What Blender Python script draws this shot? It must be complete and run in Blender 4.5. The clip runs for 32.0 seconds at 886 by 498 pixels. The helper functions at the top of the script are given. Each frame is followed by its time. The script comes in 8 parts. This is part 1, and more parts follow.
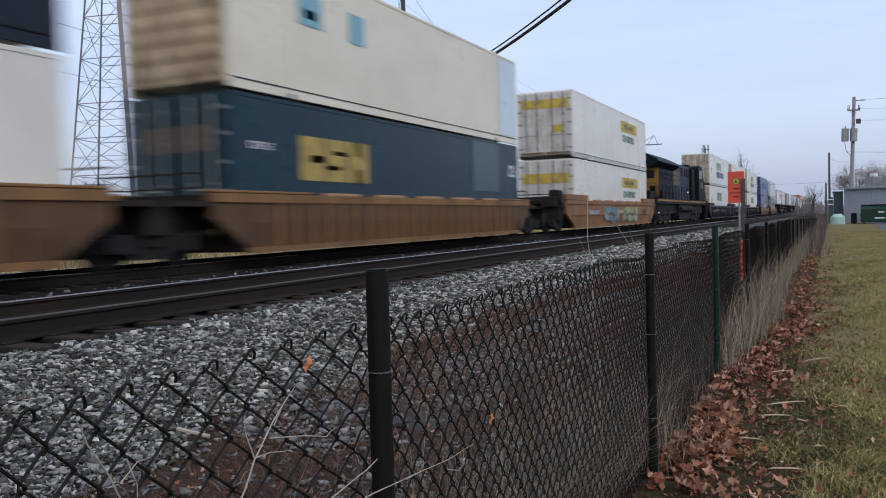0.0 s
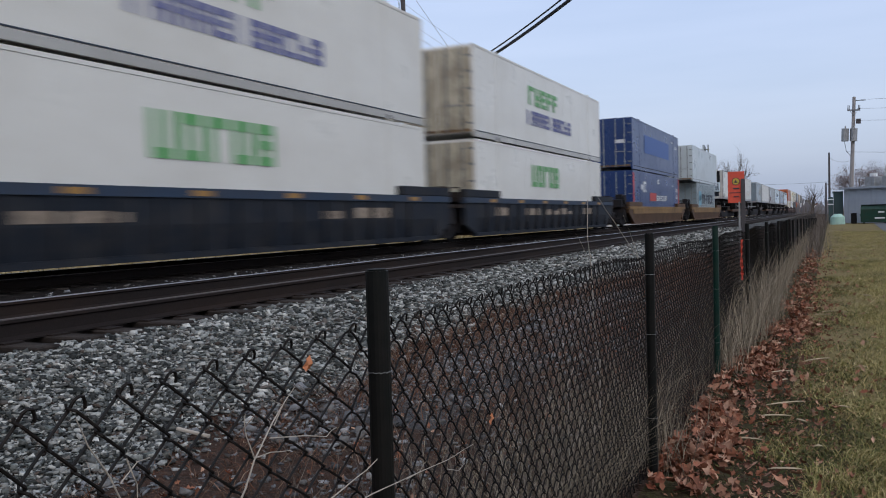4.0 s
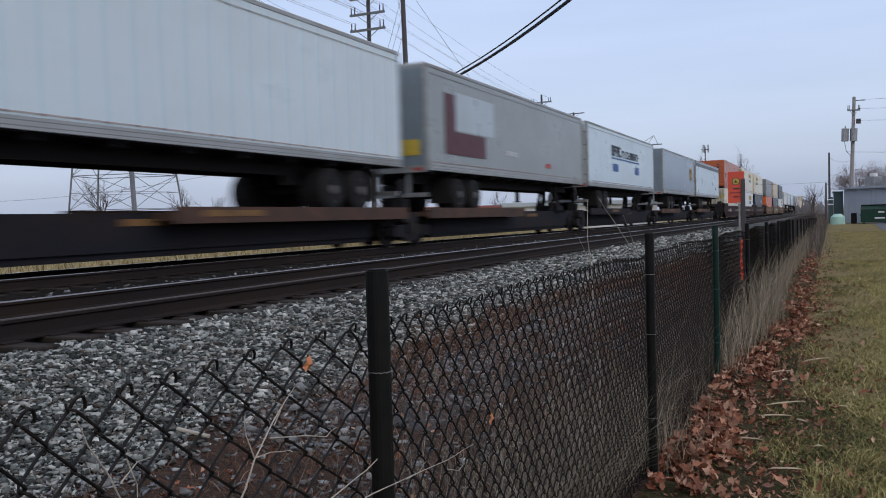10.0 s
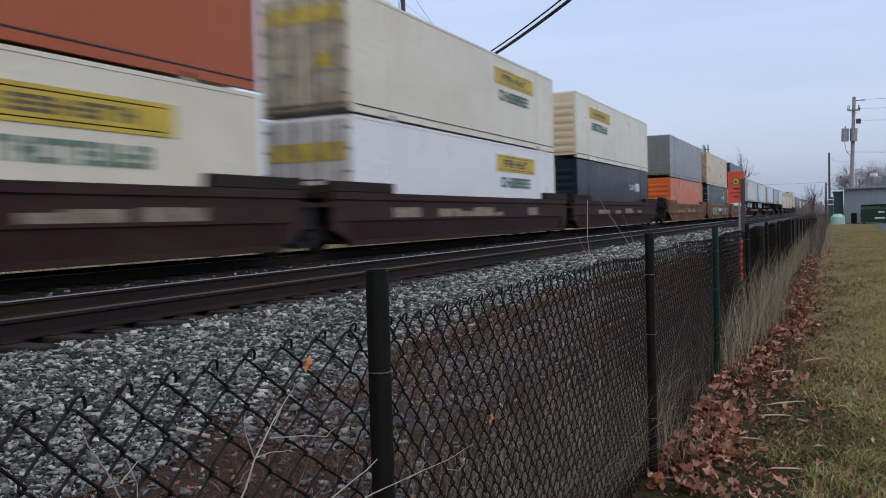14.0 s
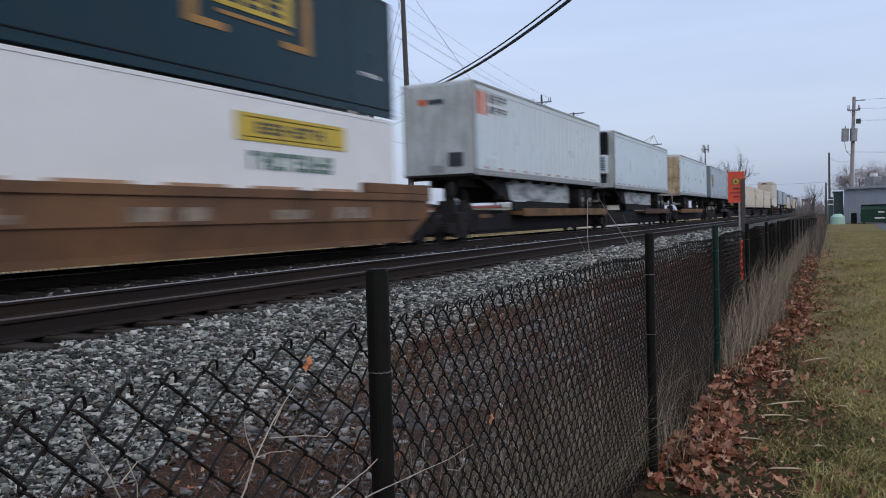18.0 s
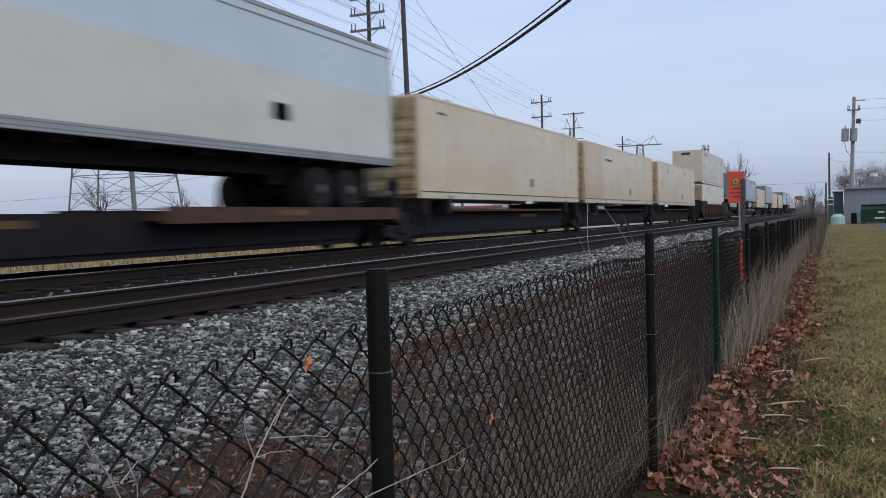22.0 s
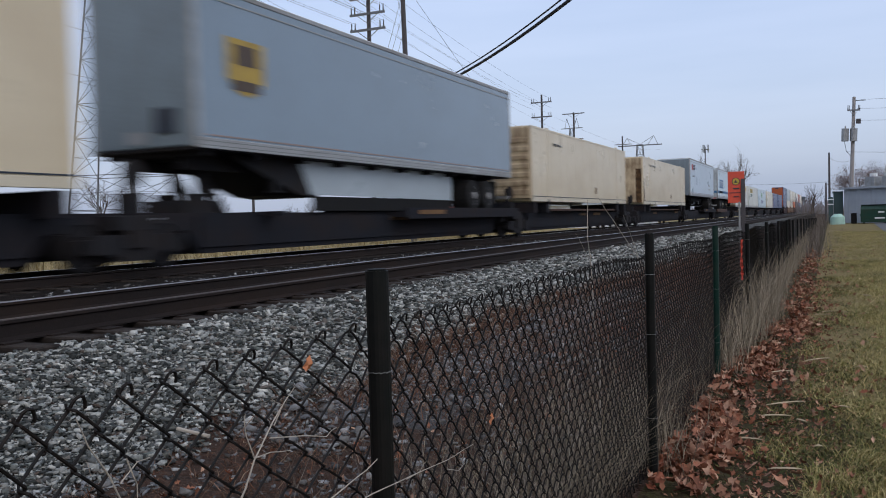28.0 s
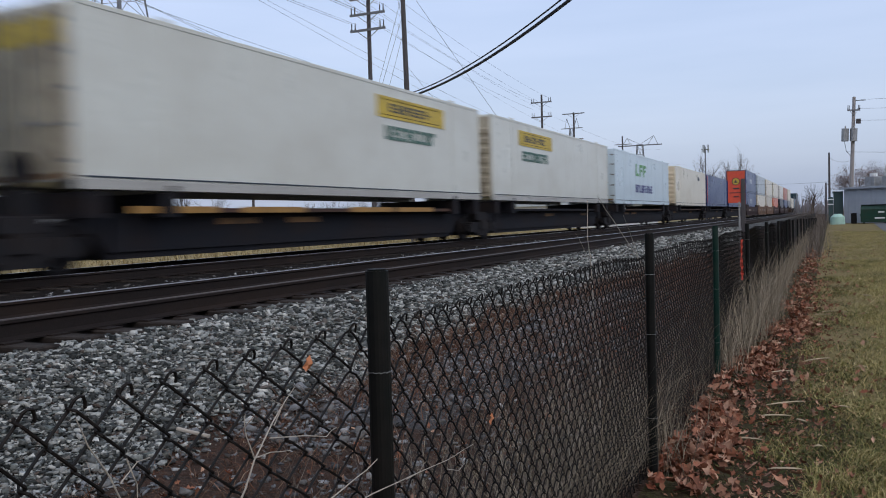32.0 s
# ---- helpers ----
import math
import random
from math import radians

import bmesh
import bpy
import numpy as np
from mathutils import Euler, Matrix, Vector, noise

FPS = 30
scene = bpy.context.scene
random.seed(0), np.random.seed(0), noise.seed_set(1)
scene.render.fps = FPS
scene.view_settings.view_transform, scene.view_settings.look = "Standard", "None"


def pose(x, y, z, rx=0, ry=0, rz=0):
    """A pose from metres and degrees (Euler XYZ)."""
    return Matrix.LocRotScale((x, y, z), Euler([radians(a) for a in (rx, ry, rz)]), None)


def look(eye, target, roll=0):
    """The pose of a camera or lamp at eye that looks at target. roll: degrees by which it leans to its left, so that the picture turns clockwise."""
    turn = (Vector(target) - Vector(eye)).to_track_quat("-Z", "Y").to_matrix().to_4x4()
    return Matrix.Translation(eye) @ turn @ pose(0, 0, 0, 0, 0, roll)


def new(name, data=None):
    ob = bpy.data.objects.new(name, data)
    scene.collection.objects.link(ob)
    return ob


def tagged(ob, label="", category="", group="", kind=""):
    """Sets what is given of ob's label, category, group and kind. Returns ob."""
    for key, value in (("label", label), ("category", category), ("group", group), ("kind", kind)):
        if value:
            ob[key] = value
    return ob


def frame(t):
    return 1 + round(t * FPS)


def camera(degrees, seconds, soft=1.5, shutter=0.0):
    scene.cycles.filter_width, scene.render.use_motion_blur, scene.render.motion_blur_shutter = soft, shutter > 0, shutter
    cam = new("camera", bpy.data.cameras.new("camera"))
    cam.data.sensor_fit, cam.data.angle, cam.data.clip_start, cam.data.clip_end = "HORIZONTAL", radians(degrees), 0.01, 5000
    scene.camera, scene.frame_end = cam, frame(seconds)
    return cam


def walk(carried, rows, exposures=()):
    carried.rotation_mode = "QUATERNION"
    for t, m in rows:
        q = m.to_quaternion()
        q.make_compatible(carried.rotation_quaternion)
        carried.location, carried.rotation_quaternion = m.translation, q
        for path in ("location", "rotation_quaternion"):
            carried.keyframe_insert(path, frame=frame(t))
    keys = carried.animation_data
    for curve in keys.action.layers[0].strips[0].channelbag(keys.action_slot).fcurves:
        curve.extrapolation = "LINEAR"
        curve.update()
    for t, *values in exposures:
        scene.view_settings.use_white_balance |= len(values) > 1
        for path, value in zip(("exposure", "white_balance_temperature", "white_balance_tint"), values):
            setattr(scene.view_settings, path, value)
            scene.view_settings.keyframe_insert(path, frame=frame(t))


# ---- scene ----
cam = camera(55.35, 32.0, soft=1.0, shutter=0.6)
EYE = Vector((0.0, 0.0, 1.44))
# heading 24.71 degrees left of the track, 1.96 degrees down, leaning 1.58 degrees to its right
AIM = pose(0, 0, 1.44, 90 - 1.964, 0, 24.709) @ pose(0, 0, 0, 0, 0, -1.5755)
walk(cam, [(0, AIM), (32, AIM)], [(0, 0.16), (0.5, 0.18), (1.0, -0.06), (1.5, 0.0), (32, 0.0)])

SPEED = 24.3            # the train, metres a second towards the camera
TX = -11.615            # centre of the far track
NX = -6.675             # centre of the near track
RAIL = 0.754            # top of the rails
UP = Vector((0, 0, 1))

# ---- world and light ----
world = bpy.data.worlds.new("world")
scene.world = world
world.use_nodes = True
wn, wl = world.node_tree.nodes, world.node_tree.links
wn.clear()
w_out, w_bg = wn.new("ShaderNodeOutputWorld"), wn.new("ShaderNodeBackground")
w_sky = wn.new("ShaderNodeTexSky")
w_sky.sky_type, w_sky.sun_disc = "NISHITA", False
w_sky.sun_elevation, w_sky.sun_rotation = radians(38), radians(150)
w_sky.air_density, w_sky.dust_density = 1.0, 4.0
w_tc, w_sep, w_ramp = wn.new("ShaderNodeTexCoord"), wn.new("ShaderNodeSeparateXYZ"), wn.new("ShaderNodeValToRGB")
w_ramp.color_ramp.elements[0].position, w_ramp.color_ramp.elements[0].color = 0.0, (0.398, 0.47, 0.635, 1)
w_ramp.color_ramp.elements[1].position, w_ramp.color_ramp.elements[1].color = 1.0, (0.49, 0.55, 0.69, 1)
w_e = w_ramp.color_ramp.elements.new(0.25)
w_e.color = (0.465, 0.56, 0.785, 1)
w_noise, w_map = wn.new("ShaderNodeTexNoise"), wn.new("ShaderNodeMapping")
w_map.inputs["Scale"].default_value = (1.0, 1.6, 9.0)
w_map.inputs["Rotation"].default_value = (0.10, 0.16, 0.0)
w_noise.inputs["Scale"].default_value, w_noise.inputs["Detail"].default_value = 1.5, 4.5
w_mul, w_mix, w_cloud = wn.new("ShaderNodeMapRange"), wn.new("ShaderNodeMix"), wn.new("ShaderNodeMix")
w_mul.inputs["From Min"].default_value, w_mul.inputs["From Max"].default_value = 0.25, 0.75
w_mul.inputs["To Min"].default_value, w_mul.inputs["To Max"].default_value = 0.0, 1.0
w_mix.data_type = w_cloud.data_type = "RGBA"
w_mix.blend_type = "MULTIPLY"
w_mix.inputs["Factor"].default_value = 1.0
w_cloud.inputs["Factor"].default_value = 0.95
wl.new(w_tc.outputs["Generated"], w_sep.inputs[0])
wl.new(w_sep.outputs["Z"], w_ramp.inputs["Fac"])
wl.new(w_tc.outputs["Generated"], w_map.inputs["Vector"])
wl.new(w_map.outputs["Vector"], w_noise.inputs["Vector"])
wl.new(w_noise.outputs["Fac"], w_mul.inputs["Value"])
wl.new(w_ramp.outputs["Color"], w_mix.inputs["A"])
w_tone = wn.new("ShaderNodeValToRGB")
w_tone.color_ramp.elements[0].color, w_tone.color_ramp.elements[1].color = (0.87, 0.88, 0.885, 1), (1.16, 1.105, 1.06, 1)
wl.new(w_mul.outputs["Result"], w_tone.inputs["Fac"])
wl.new(w_tone.outputs["Color"], w_mix.inputs["B"])
wl.new(w_sky.outputs["Color"], w_cloud.inputs["A"])
wl.new(w_mix.outputs["Result"], w_cloud.inputs["B"])
wl.new(w_cloud.outputs["Result"], w_bg.inputs["Color"])
wl.new(w_bg.outputs[0], w_out.inputs["Surface"])
w_bg.inputs["Strength"].default_value = 1.0

sun = new("sun", bpy.data.lights.new("sun", "SUN"))
sun.data.energy, sun.data.angle, sun.data.color = 0.65, radians(40), (0.95, 0.98, 1.0)
sun.matrix_basis = look((0, 0, 60), (-30, -4, 35.2))

# ---- materials ----
def mat(name, color, rough=0.7, metal=0.0, dirt=None, amount=0.35, scale=2.0, stretch=(1, 1, 1), bump=0.15, fine=40.0, vary=0.12, spread=0.16, random_obj=0.0, spec=0.4):
    """Paint, metal, wood or soil: a base colour with fine grain, patches of dirt and a light relief."""
    m = bpy.data.materials.new(name)
    m.use_nodes = True
    n, l = m.node_tree.nodes, m.node_tree.links
    b = n["Principled BSDF"]
    b.inputs["Metallic"].default_value = metal
    b.inputs["Specular IOR Level"].default_value = spec if max(color) > 0.06 or rough < 0.3 else min(spec, 0.15)
    tc, mp = n.new("ShaderNodeTexCoord"), n.new("ShaderNodeMapping")
    mp.inputs["Scale"].default_value = stretch
    l.new(tc.outputs["Object"], mp.inputs["Vector"])
    big, small = n.new("ShaderNodeTexNoise"), n.new("ShaderNodeTexNoise")
    big.inputs["Scale"].default_value, big.inputs["Detail"].default_value = scale, 6.0
    big.inputs["Roughness"].default_value = 0.65
    small.inputs["Scale"].default_value, small.inputs["Detail"].default_value = fine, 3.0
    l.new(mp.outputs[0], big.inputs["Vector"])
    l.new(tc.outputs["Object"], small.inputs["Vector"])
    grain = n.new("ShaderNodeMapRange")
    grain.inputs["From Min"].default_value, grain.inputs["From Max"].default_value = 0.3, 0.7
    grain.inputs["To Min"].default_value, grain.inputs["To Max"].default_value = 1 - vary, 1 + vary
    l.new(small.outputs["Fac"], grain.inputs["Value"])
    tone = n.new("ShaderNodeMix")
    tone.data_type, tone.blend_type = "RGBA", "MULTIPLY"
    tone.inputs["Factor"].default_value = 1.0
    tone.inputs["A"].default_value = (*color, 1)
    l.new(grain.outputs["Result"], tone.inputs["B"])
    last = tone.outputs["Result"]
    if random_obj:
        info, rr = n.new("ShaderNodeObjectInfo"), n.new("ShaderNodeMapRange")
        rr.inputs["To Min"].default_value, rr.inputs["To Max"].default_value = 1 - random_obj, 1 + random_obj
        l.new(info.outputs["Random"], rr.inputs["Value"])
        t2 = n.new("ShaderNodeMix")
        t2.data_type, t2.blend_type = "RGBA", "MULTIPLY"
        t2.inputs["Factor"].default_value = 1.0
        l.new(last, t2.inputs["A"])
        l.new(rr.outputs["Result"], t2.inputs["B"])
        last = t2.outputs["Result"]
    d = n.new("ShaderNodeMapRange")
    d.inputs["From Min"].default_value, d.inputs["From Max"].default_value = 0.5 - spread * 0.5, 0.5 + spread
    d.inputs["To Min"].default_value, d.inputs["To Max"].default_value = 0.0, amount
    l.new(big.outputs["Fac"], d.inputs["Value"])
    mix = n.new("ShaderNodeMix")
    mix.data_type = "RGBA"
    l.new(d.outputs["Result"], mix.inputs["Factor"])
    l.new(last, mix.inputs["A"])
    mix.inputs["B"].default_value = (*(dirt or [c * 0.45 for c in color]), 1)
    l.new(mix.outputs["Result"], b.inputs["Base Color"])
    r = n.new("ShaderNodeMapRange")
    r.inputs["To Min"].default_value, r.inputs["To Max"].default_value = max(0.05, rough - 0.12), min(1.0, rough + 0.12)
    l.new(big.outputs["Fac"], r.inputs["Value"])
    l.new(r.outputs["Result"], b.inputs["Roughness"])
    if bump:
        bp = n.new("ShaderNodeBump")
        bp.inputs["Strength"].default_value, bp.inputs["Distance"].default_value = bump, 0.01
        l.new(small.outputs["Fac"], bp.inputs["Height"])
        l.new(bp.outputs["Normal"], b.inputs["Normal"])
    return m


def island(name, colors, rough=0.8, fine=30.0, bump=0.2):
    """Loose natural pieces: each island takes a colour of its own from the given range."""
    m = bpy.data.materials.new(name)
    m.use_nodes = True
    n, l = m.node_tree.nodes, m.node_tree.links
    b = n["Principled BSDF"]
    geo, ramp = n.new("ShaderNodeNewGeometry"), n.new("ShaderNodeValToRGB")
    els = ramp.color_ramp.elements
    while len(els) < len(colors):
        els.new(0.5)
    for i, c in enumerate(colors):
        els[i].position, els[i].color = i / max(1, len(colors) - 1), (*c, 1)
    l.new(geo.outputs["Random Per Island"], ramp.inputs["Fac"])
    noise_n, tc = n.new("ShaderNodeTexNoise"), n.new("ShaderNodeTexCoord")
    noise_n.inputs["Scale"].default_value = fine
    l.new(tc.outputs["Object"], noise_n.inputs["Vector"])
    g, t = n.new("ShaderNodeMapRange"), n.new("ShaderNodeMix")
    g.inputs["From Min"].default_value, g.inputs["From Max"].default_value = 0.3, 0.7
    g.inputs["To Min"].default_value, g.inputs["To Max"].default_value = 0.8, 1.2
    t.data_type, t.blend_type = "RGBA", "MULTIPLY"
    t.inputs["Factor"].default_value = 1.0
    l.new(noise_n.outputs["Fac"], g.inputs["Value"])
    l.new(ramp.outputs["Color"], t.inputs["A"])
    l.new(g.outputs["Result"], t.inputs["B"])
    l.new(t.outputs["Result"], b.inputs["Base Color"])
    b.inputs["Roughness"].default_value = rough
    b.inputs["Specular IOR Level"].default_value = 0.2
    if bump:
        bp = n.new("ShaderNodeBump")
        bp.inputs["Strength"].default_value, bp.inputs["Distance"].default_value = bump, 0.004
        l.new(noise_n.outputs["Fac"], bp.inputs["Height"])
        l.new(bp.outputs["Normal"], b.inputs["Normal"])
    return m


RUST = (0.13, 0.06, 0.03)
GRIME = (0.10, 0.085, 0.07)


def paint(name, color, dirt=GRIME, amount=0.35, rough=0.3, scale=0.9):
    return mat(name, [c * 0.92 for c in color], rough, 0.0, dirt, amount * 0.7, scale, (1.0, 0.5, 0.7), 0.03, 60.0, 0.05, 0.26, 0.0, 0.55 if min(color) > 0.2 else 0.3)


M = {
    "white": paint("white_paint", (0.73, 0.715, 0.66), (0.36, 0.32, 0.26), 0.45),
    "cool_white": paint("cool_white_paint", (0.585, 0.705, 0.775), (0.33, 0.33, 0.32), 0.35),
    "bright_white": paint("bright_white_paint", (0.80, 0.81, 0.82), (0.40, 0.38, 0.35), 0.3),
    "cream": paint("cream_paint", (0.75, 0.70, 0.57), (0.34, 0.27, 0.18), 0.45),
    "beige": paint("weathered_beige_paint", (0.69, 0.585, 0.41), (0.33, 0.22, 0.11), 0.5),
    "dull_beige": paint("dull_beige_paint", (0.60, 0.55, 0.44), (0.27, 0.21, 0.14), 0.5),
    # rust streaks; on ribbed ends also the shade between ribs, put into colour
    "rusty_beige": mat("rust_and_shade_beige_paint", (0.50, 0.40, 0.26), 0.65, 0.0, (0.10, 0.050, 0.022), 0.9, 2.2, (1.5, 1.0, 0.5), 0.15, 40.0, 0.12, 0.2),
    "grey": paint("grey_paint", (0.235, 0.305, 0.345), (0.14, 0.155, 0.16), 0.35),
    "slate": mat("slate_grey_paint", (0.190, 0.252, 0.312), 0.24, 0.0, (0.13, 0.15, 0.17), 0.28, 0.9, (1.0, 0.5, 0.7), 0.03, 60.0, 0.05, 0.26, 0.0, 1.0),
    "warm_grey": paint("warm_grey_paint", (0.27, 0.30, 0.30), (0.14, 0.13, 0.12), 0.4),
    "mid_grey": paint("mid_grey_paint", (0.20, 0.21, 0.21), (0.10, 0.10, 0.10), 0.4),
    "pale_grey": paint("pale_grey_paint", (0.42, 0.48, 0.52), (0.2, 0.2, 0.2), 0.4),
    "blue": paint("deep_blue_paint", (0.016, 0.045, 0.155), (0.015, 0.03, 0.08), 0.5),
    "navy": paint("dark_navy_paint", (0.012, 0.020, 0.033), (0.03, 0.03, 0.03), 0.45),
    "teal_navy": paint("dark_blue_green_paint", (0.012, 0.040, 0.058), (0.03, 0.035, 0.035), 0.45),
    "orange": paint("faded_orange_paint", (0.42, 0.10, 0.035), (0.2, 0.06, 0.03), 0.45),
    "bright_orange": paint("bright_orange_paint", (0.62, 0.13, 0.028), (0.3, 0.08, 0.03), 0.35),
    "loco": mat("locomotive_blue_paint", (0.0034, 0.0085, 0.0165), 0.6, 0.0, (0.012, 0.012, 0.012), 0.6, 0.8, (1, 0.6, 0.4), 0.06, 50.0, 0.1),
    "loco_grey": mat("locomotive_grey_blue_paint", (0.012, 0.029, 0.050), 0.5, 0.0, (0.02, 0.02, 0.02), 0.5, 0.8),
    "gold": mat("golden_yellow_paint", (0.36, 0.19, 0.045), 0.5, 0.0, (0.14, 0.08, 0.03), 0.5, 1.5),
    "yellow": mat("yellow_decal", (0.56, 0.40, 0.045), 0.5, 0.0, (0.26, 0.19, 0.06), 0.5, 2.0),
    "green": mat("green_decal", (0.10, 0.33, 0.10), 0.5, 0.0, (0.3, 0.4, 0.3), 0.4, 3.0),
    "dark_green": mat("dark_green_decal", (0.03, 0.12, 0.09), 0.5, 0.0, (0.2, 0.25, 0.22), 0.4, 3.0),
    "purple": mat("violet_decal", (0.06, 0.07, 0.24), 0.5, 0.0, (0.3, 0.3, 0.35), 0.4, 3.0),
    "ink": mat("dark_decal", (0.03, 0.04, 0.06), 0.5, 0.0, (0.1, 0.1, 0.1), 0.4, 3.0),
    "decal_blue": mat("blue_decal", (0.03, 0.09, 0.30), 0.5, 0.0, (0.1, 0.15, 0.3), 0.4, 3.0),
    "bright_blue": mat("bright_blue_decal", (0.012, 0.115, 0.27), 0.45, 0.0, (0.1, 0.2, 0.3), 0.4, 3.0),
    "sky_blue": mat("light_blue_decal", (0.17, 0.38, 0.48), 0.45, 0.0, (0.2, 0.35, 0.4), 0.4, 3.0),
    "red": mat("red_decal", (0.42, 0.035, 0.03), 0.5, 0.0, (0.3, 0.12, 0.1), 0.4, 3.0),
    "maroon": mat("maroon_decal", (0.09, 0.022, 0.028), 0.5, 0.0, (0.05, 0.03, 0.03), 0.4, 3.0),
    "pale": mat("pale_decal", (0.62, 0.64, 0.66), 0.5, 0.0, (0.4, 0.4, 0.4), 0.4, 3.0),
    "brown_decal": mat("brown_decal", (0.07, 0.045, 0.03), 0.5, 0.0, (0.1, 0.08, 0.06), 0.4, 3.0),
    "black": mat("black_steel", (0.006, 0.006, 0.007), 0.6, 0.0, (0.012, 0.010, 0.009), 0.6, 2.0),
    "underframe": mat("sooty_underframe_steel", (0.016, 0.0162, 0.019), 0.75, 0.0, (0.030, 0.019, 0.013), 0.45, 2.0),
    "rubber": mat("tyre_rubber", (0.013, 0.013, 0.014), 0.85, 0.0, (0.02, 0.018, 0.016), 0.5, 4.0),
    "alloy": mat("dull_aluminium", (0.10, 0.10, 0.105), 0.6, 0.3, (0.16, 0.14, 0.12), 0.5, 3.0),
    "dirty_white": mat("grimy_white_door_paint", (0.60, 0.60, 0.58), 0.65, 0.0, (0.17, 0.14, 0.11), 0.65, 2.5, (1.4, 1, 0.5), 0.1, 40.0, 0.12, 0.22),
    "dirty_cream": mat("grimy_cream_door_paint", (0.50, 0.455, 0.35), 0.65, 0.0, (0.11, 0.078, 0.052), 0.8, 2.5, (1.4, 1, 0.5), 0.1, 40.0, 0.12, 0.22),
    "dull_yellow": mat("dull_yellow_panel", (0.55, 0.41, 0.06), 0.6, 0.0, (0.17, 0.13, 0.06), 0.7, 3.0),
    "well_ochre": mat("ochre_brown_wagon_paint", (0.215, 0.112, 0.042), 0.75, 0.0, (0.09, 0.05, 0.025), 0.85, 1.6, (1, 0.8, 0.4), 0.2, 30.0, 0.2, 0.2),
    # the same ochre at half strength: shade between the ribs put into colour
    "well_ochre_shade": mat("rib_shaded_ochre_wagon_plate", (0.11, 0.056, 0.024), 0.8, 0.0, (0.05, 0.03, 0.018), 0.85, 1.6, (1, 0.8, 0.4), 0.2, 30.0, 0.2, 0.2),
    "tape_red": mat("red_reflective_tape", (0.33, 0.11, 0.10), 0.5, 0.0, (0.3, 0.2, 0.19), 0.5, 6.0),
    "dirty_tape": mat("faded_reflective_tape", (0.27, 0.20, 0.185), 0.6, 0.0, (0.2, 0.19, 0.18), 0.6, 4.0),
    "bright_alloy": mat("polished_aluminium", (0.27, 0.275, 0.28), 0.5, 0.4, (0.3, 0.28, 0.26), 0.5, 3.0),
    "steel_rail": mat("trailer_rail_metal", (0.33, 0.34, 0.345), 0.5, 0.2, (0.14, 0.12, 0.1), 0.5, 2.0, (1, 0.3, 1)),
    "well_burnt": mat("burnt_orange_wagon_paint", (0.165, 0.080, 0.036), 0.75, 0.0, (0.065, 0.038, 0.024), 0.9, 1.1, (1, 0.8, 0.5), 0.2, 30.0, 0.2, 0.22),
    "well_dark": mat("dark_wagon_end_steel", (0.022, 0.017, 0.015), 0.8, 0.0, (0.05, 0.032, 0.024), 0.6, 1.5),
    "dirty_label": mat("dirty_stencil_panel", (0.31, 0.25, 0.19), 0.75, 0.0, (0.07, 0.045, 0.035), 0.9, 3.0, (1, 1, 1), 0.1, 20.0, 0.3, 0.2),
    "faded_badge": mat("faded_yellow_badge", (0.44, 0.30, 0.06), 0.6, 0.0, (0.16, 0.11, 0.06), 0.6, 4.0),
    "emblem": mat("faded_orange_emblem", (0.165, 0.088, 0.038), 0.6, 0.0, (0.10, 0.075, 0.05), 0.7, 2.0),
    "peach": mat("chalky_orange_paint", (0.42, 0.26, 0.16), 0.75, 0.0, (0.2, 0.11, 0.06), 0.6, 3.0),
    "well_orange": mat("weathered_orange_wagon_paint", (0.23, 0.117, 0.046), 0.7, 0.0, RUST, 0.75, 1.3, (1, 0.8, 0.5), 0.2, 30.0, 0.15, 0.2),
    "well_yellow": mat("dirty_yellow_wagon_paint", (0.24, 0.14, 0.05), 0.7, 0.0, (0.09, 0.05, 0.025), 0.85, 1.2, (1, 0.5, 0.6), 0.2, 30.0, 0.15, 0.2),
    "well_brown": mat("brown_wagon_paint", (0.085, 0.042, 0.018), 0.7, 0.0, (0.06, 0.035, 0.02), 0.7, 1.2),
    "well_tuscan": mat("dark_red_brown_wagon_paint", (0.034, 0.015, 0.015), 0.7, 0.0, (0.05, 0.034, 0.028), 0.6, 1.2, (1, 0.5, 1)),
    "well_rust": mat("rusted_dark_wagon_steel", (0.038, 0.0245, 0.0185), 0.75, 0.0, (0.072, 0.041, 0.027), 0.85, 2.2, (1, 1, 0.25), 0.2, 30.0, 0.2, 0.2),
    "block_gold": mat("worn_gold_lettering", (0.42, 0.30, 0.075), 0.6, 0.0, (0.16, 0.13, 0.06), 0.6, 3.0),
    "well_black": mat("black_wagon_paint", (0.013, 0.017, 0.025), 0.65, 0.0, (0.05, 0.045, 0.04), 0.5, 1.5),
    "well_blue": mat("slate_blue_wagon_paint", (0.013, 0.031, 0.064), 0.6, 0.0, (0.05, 0.045, 0.04), 0.5, 1.5),
    "spine": mat("dark_flat_wagon_paint", (0.0115, 0.0122, 0.0165), 0.75, 0.0, (0.030, 0.019, 0.014), 0.5, 1.4, (1, 0.5, 1)),
    "deck_rust": mat("rusty_deck_steel", (0.075, 0.036, 0.022), 0.8, 0.0, (0.03, 0.022, 0.02), 0.8, 1.5),
    "deck_yellow": mat("worn_yellow_deck_paint", (0.19, 0.095, 0.03), 0.7, 0.0, (0.04, 0.028, 0.02), 0.95, 1.5),
    "graf_green": mat("green_spray_paint", (0.27, 0.36, 0.20), 0.6, 0.0, (0.22, 0.12, 0.06), 0.75, 2.0),
    "graf_teal": mat("teal_spray_paint", (0.09, 0.24, 0.29), 0.6, 0.0, (0.22, 0.12, 0.06), 0.6, 2.0),
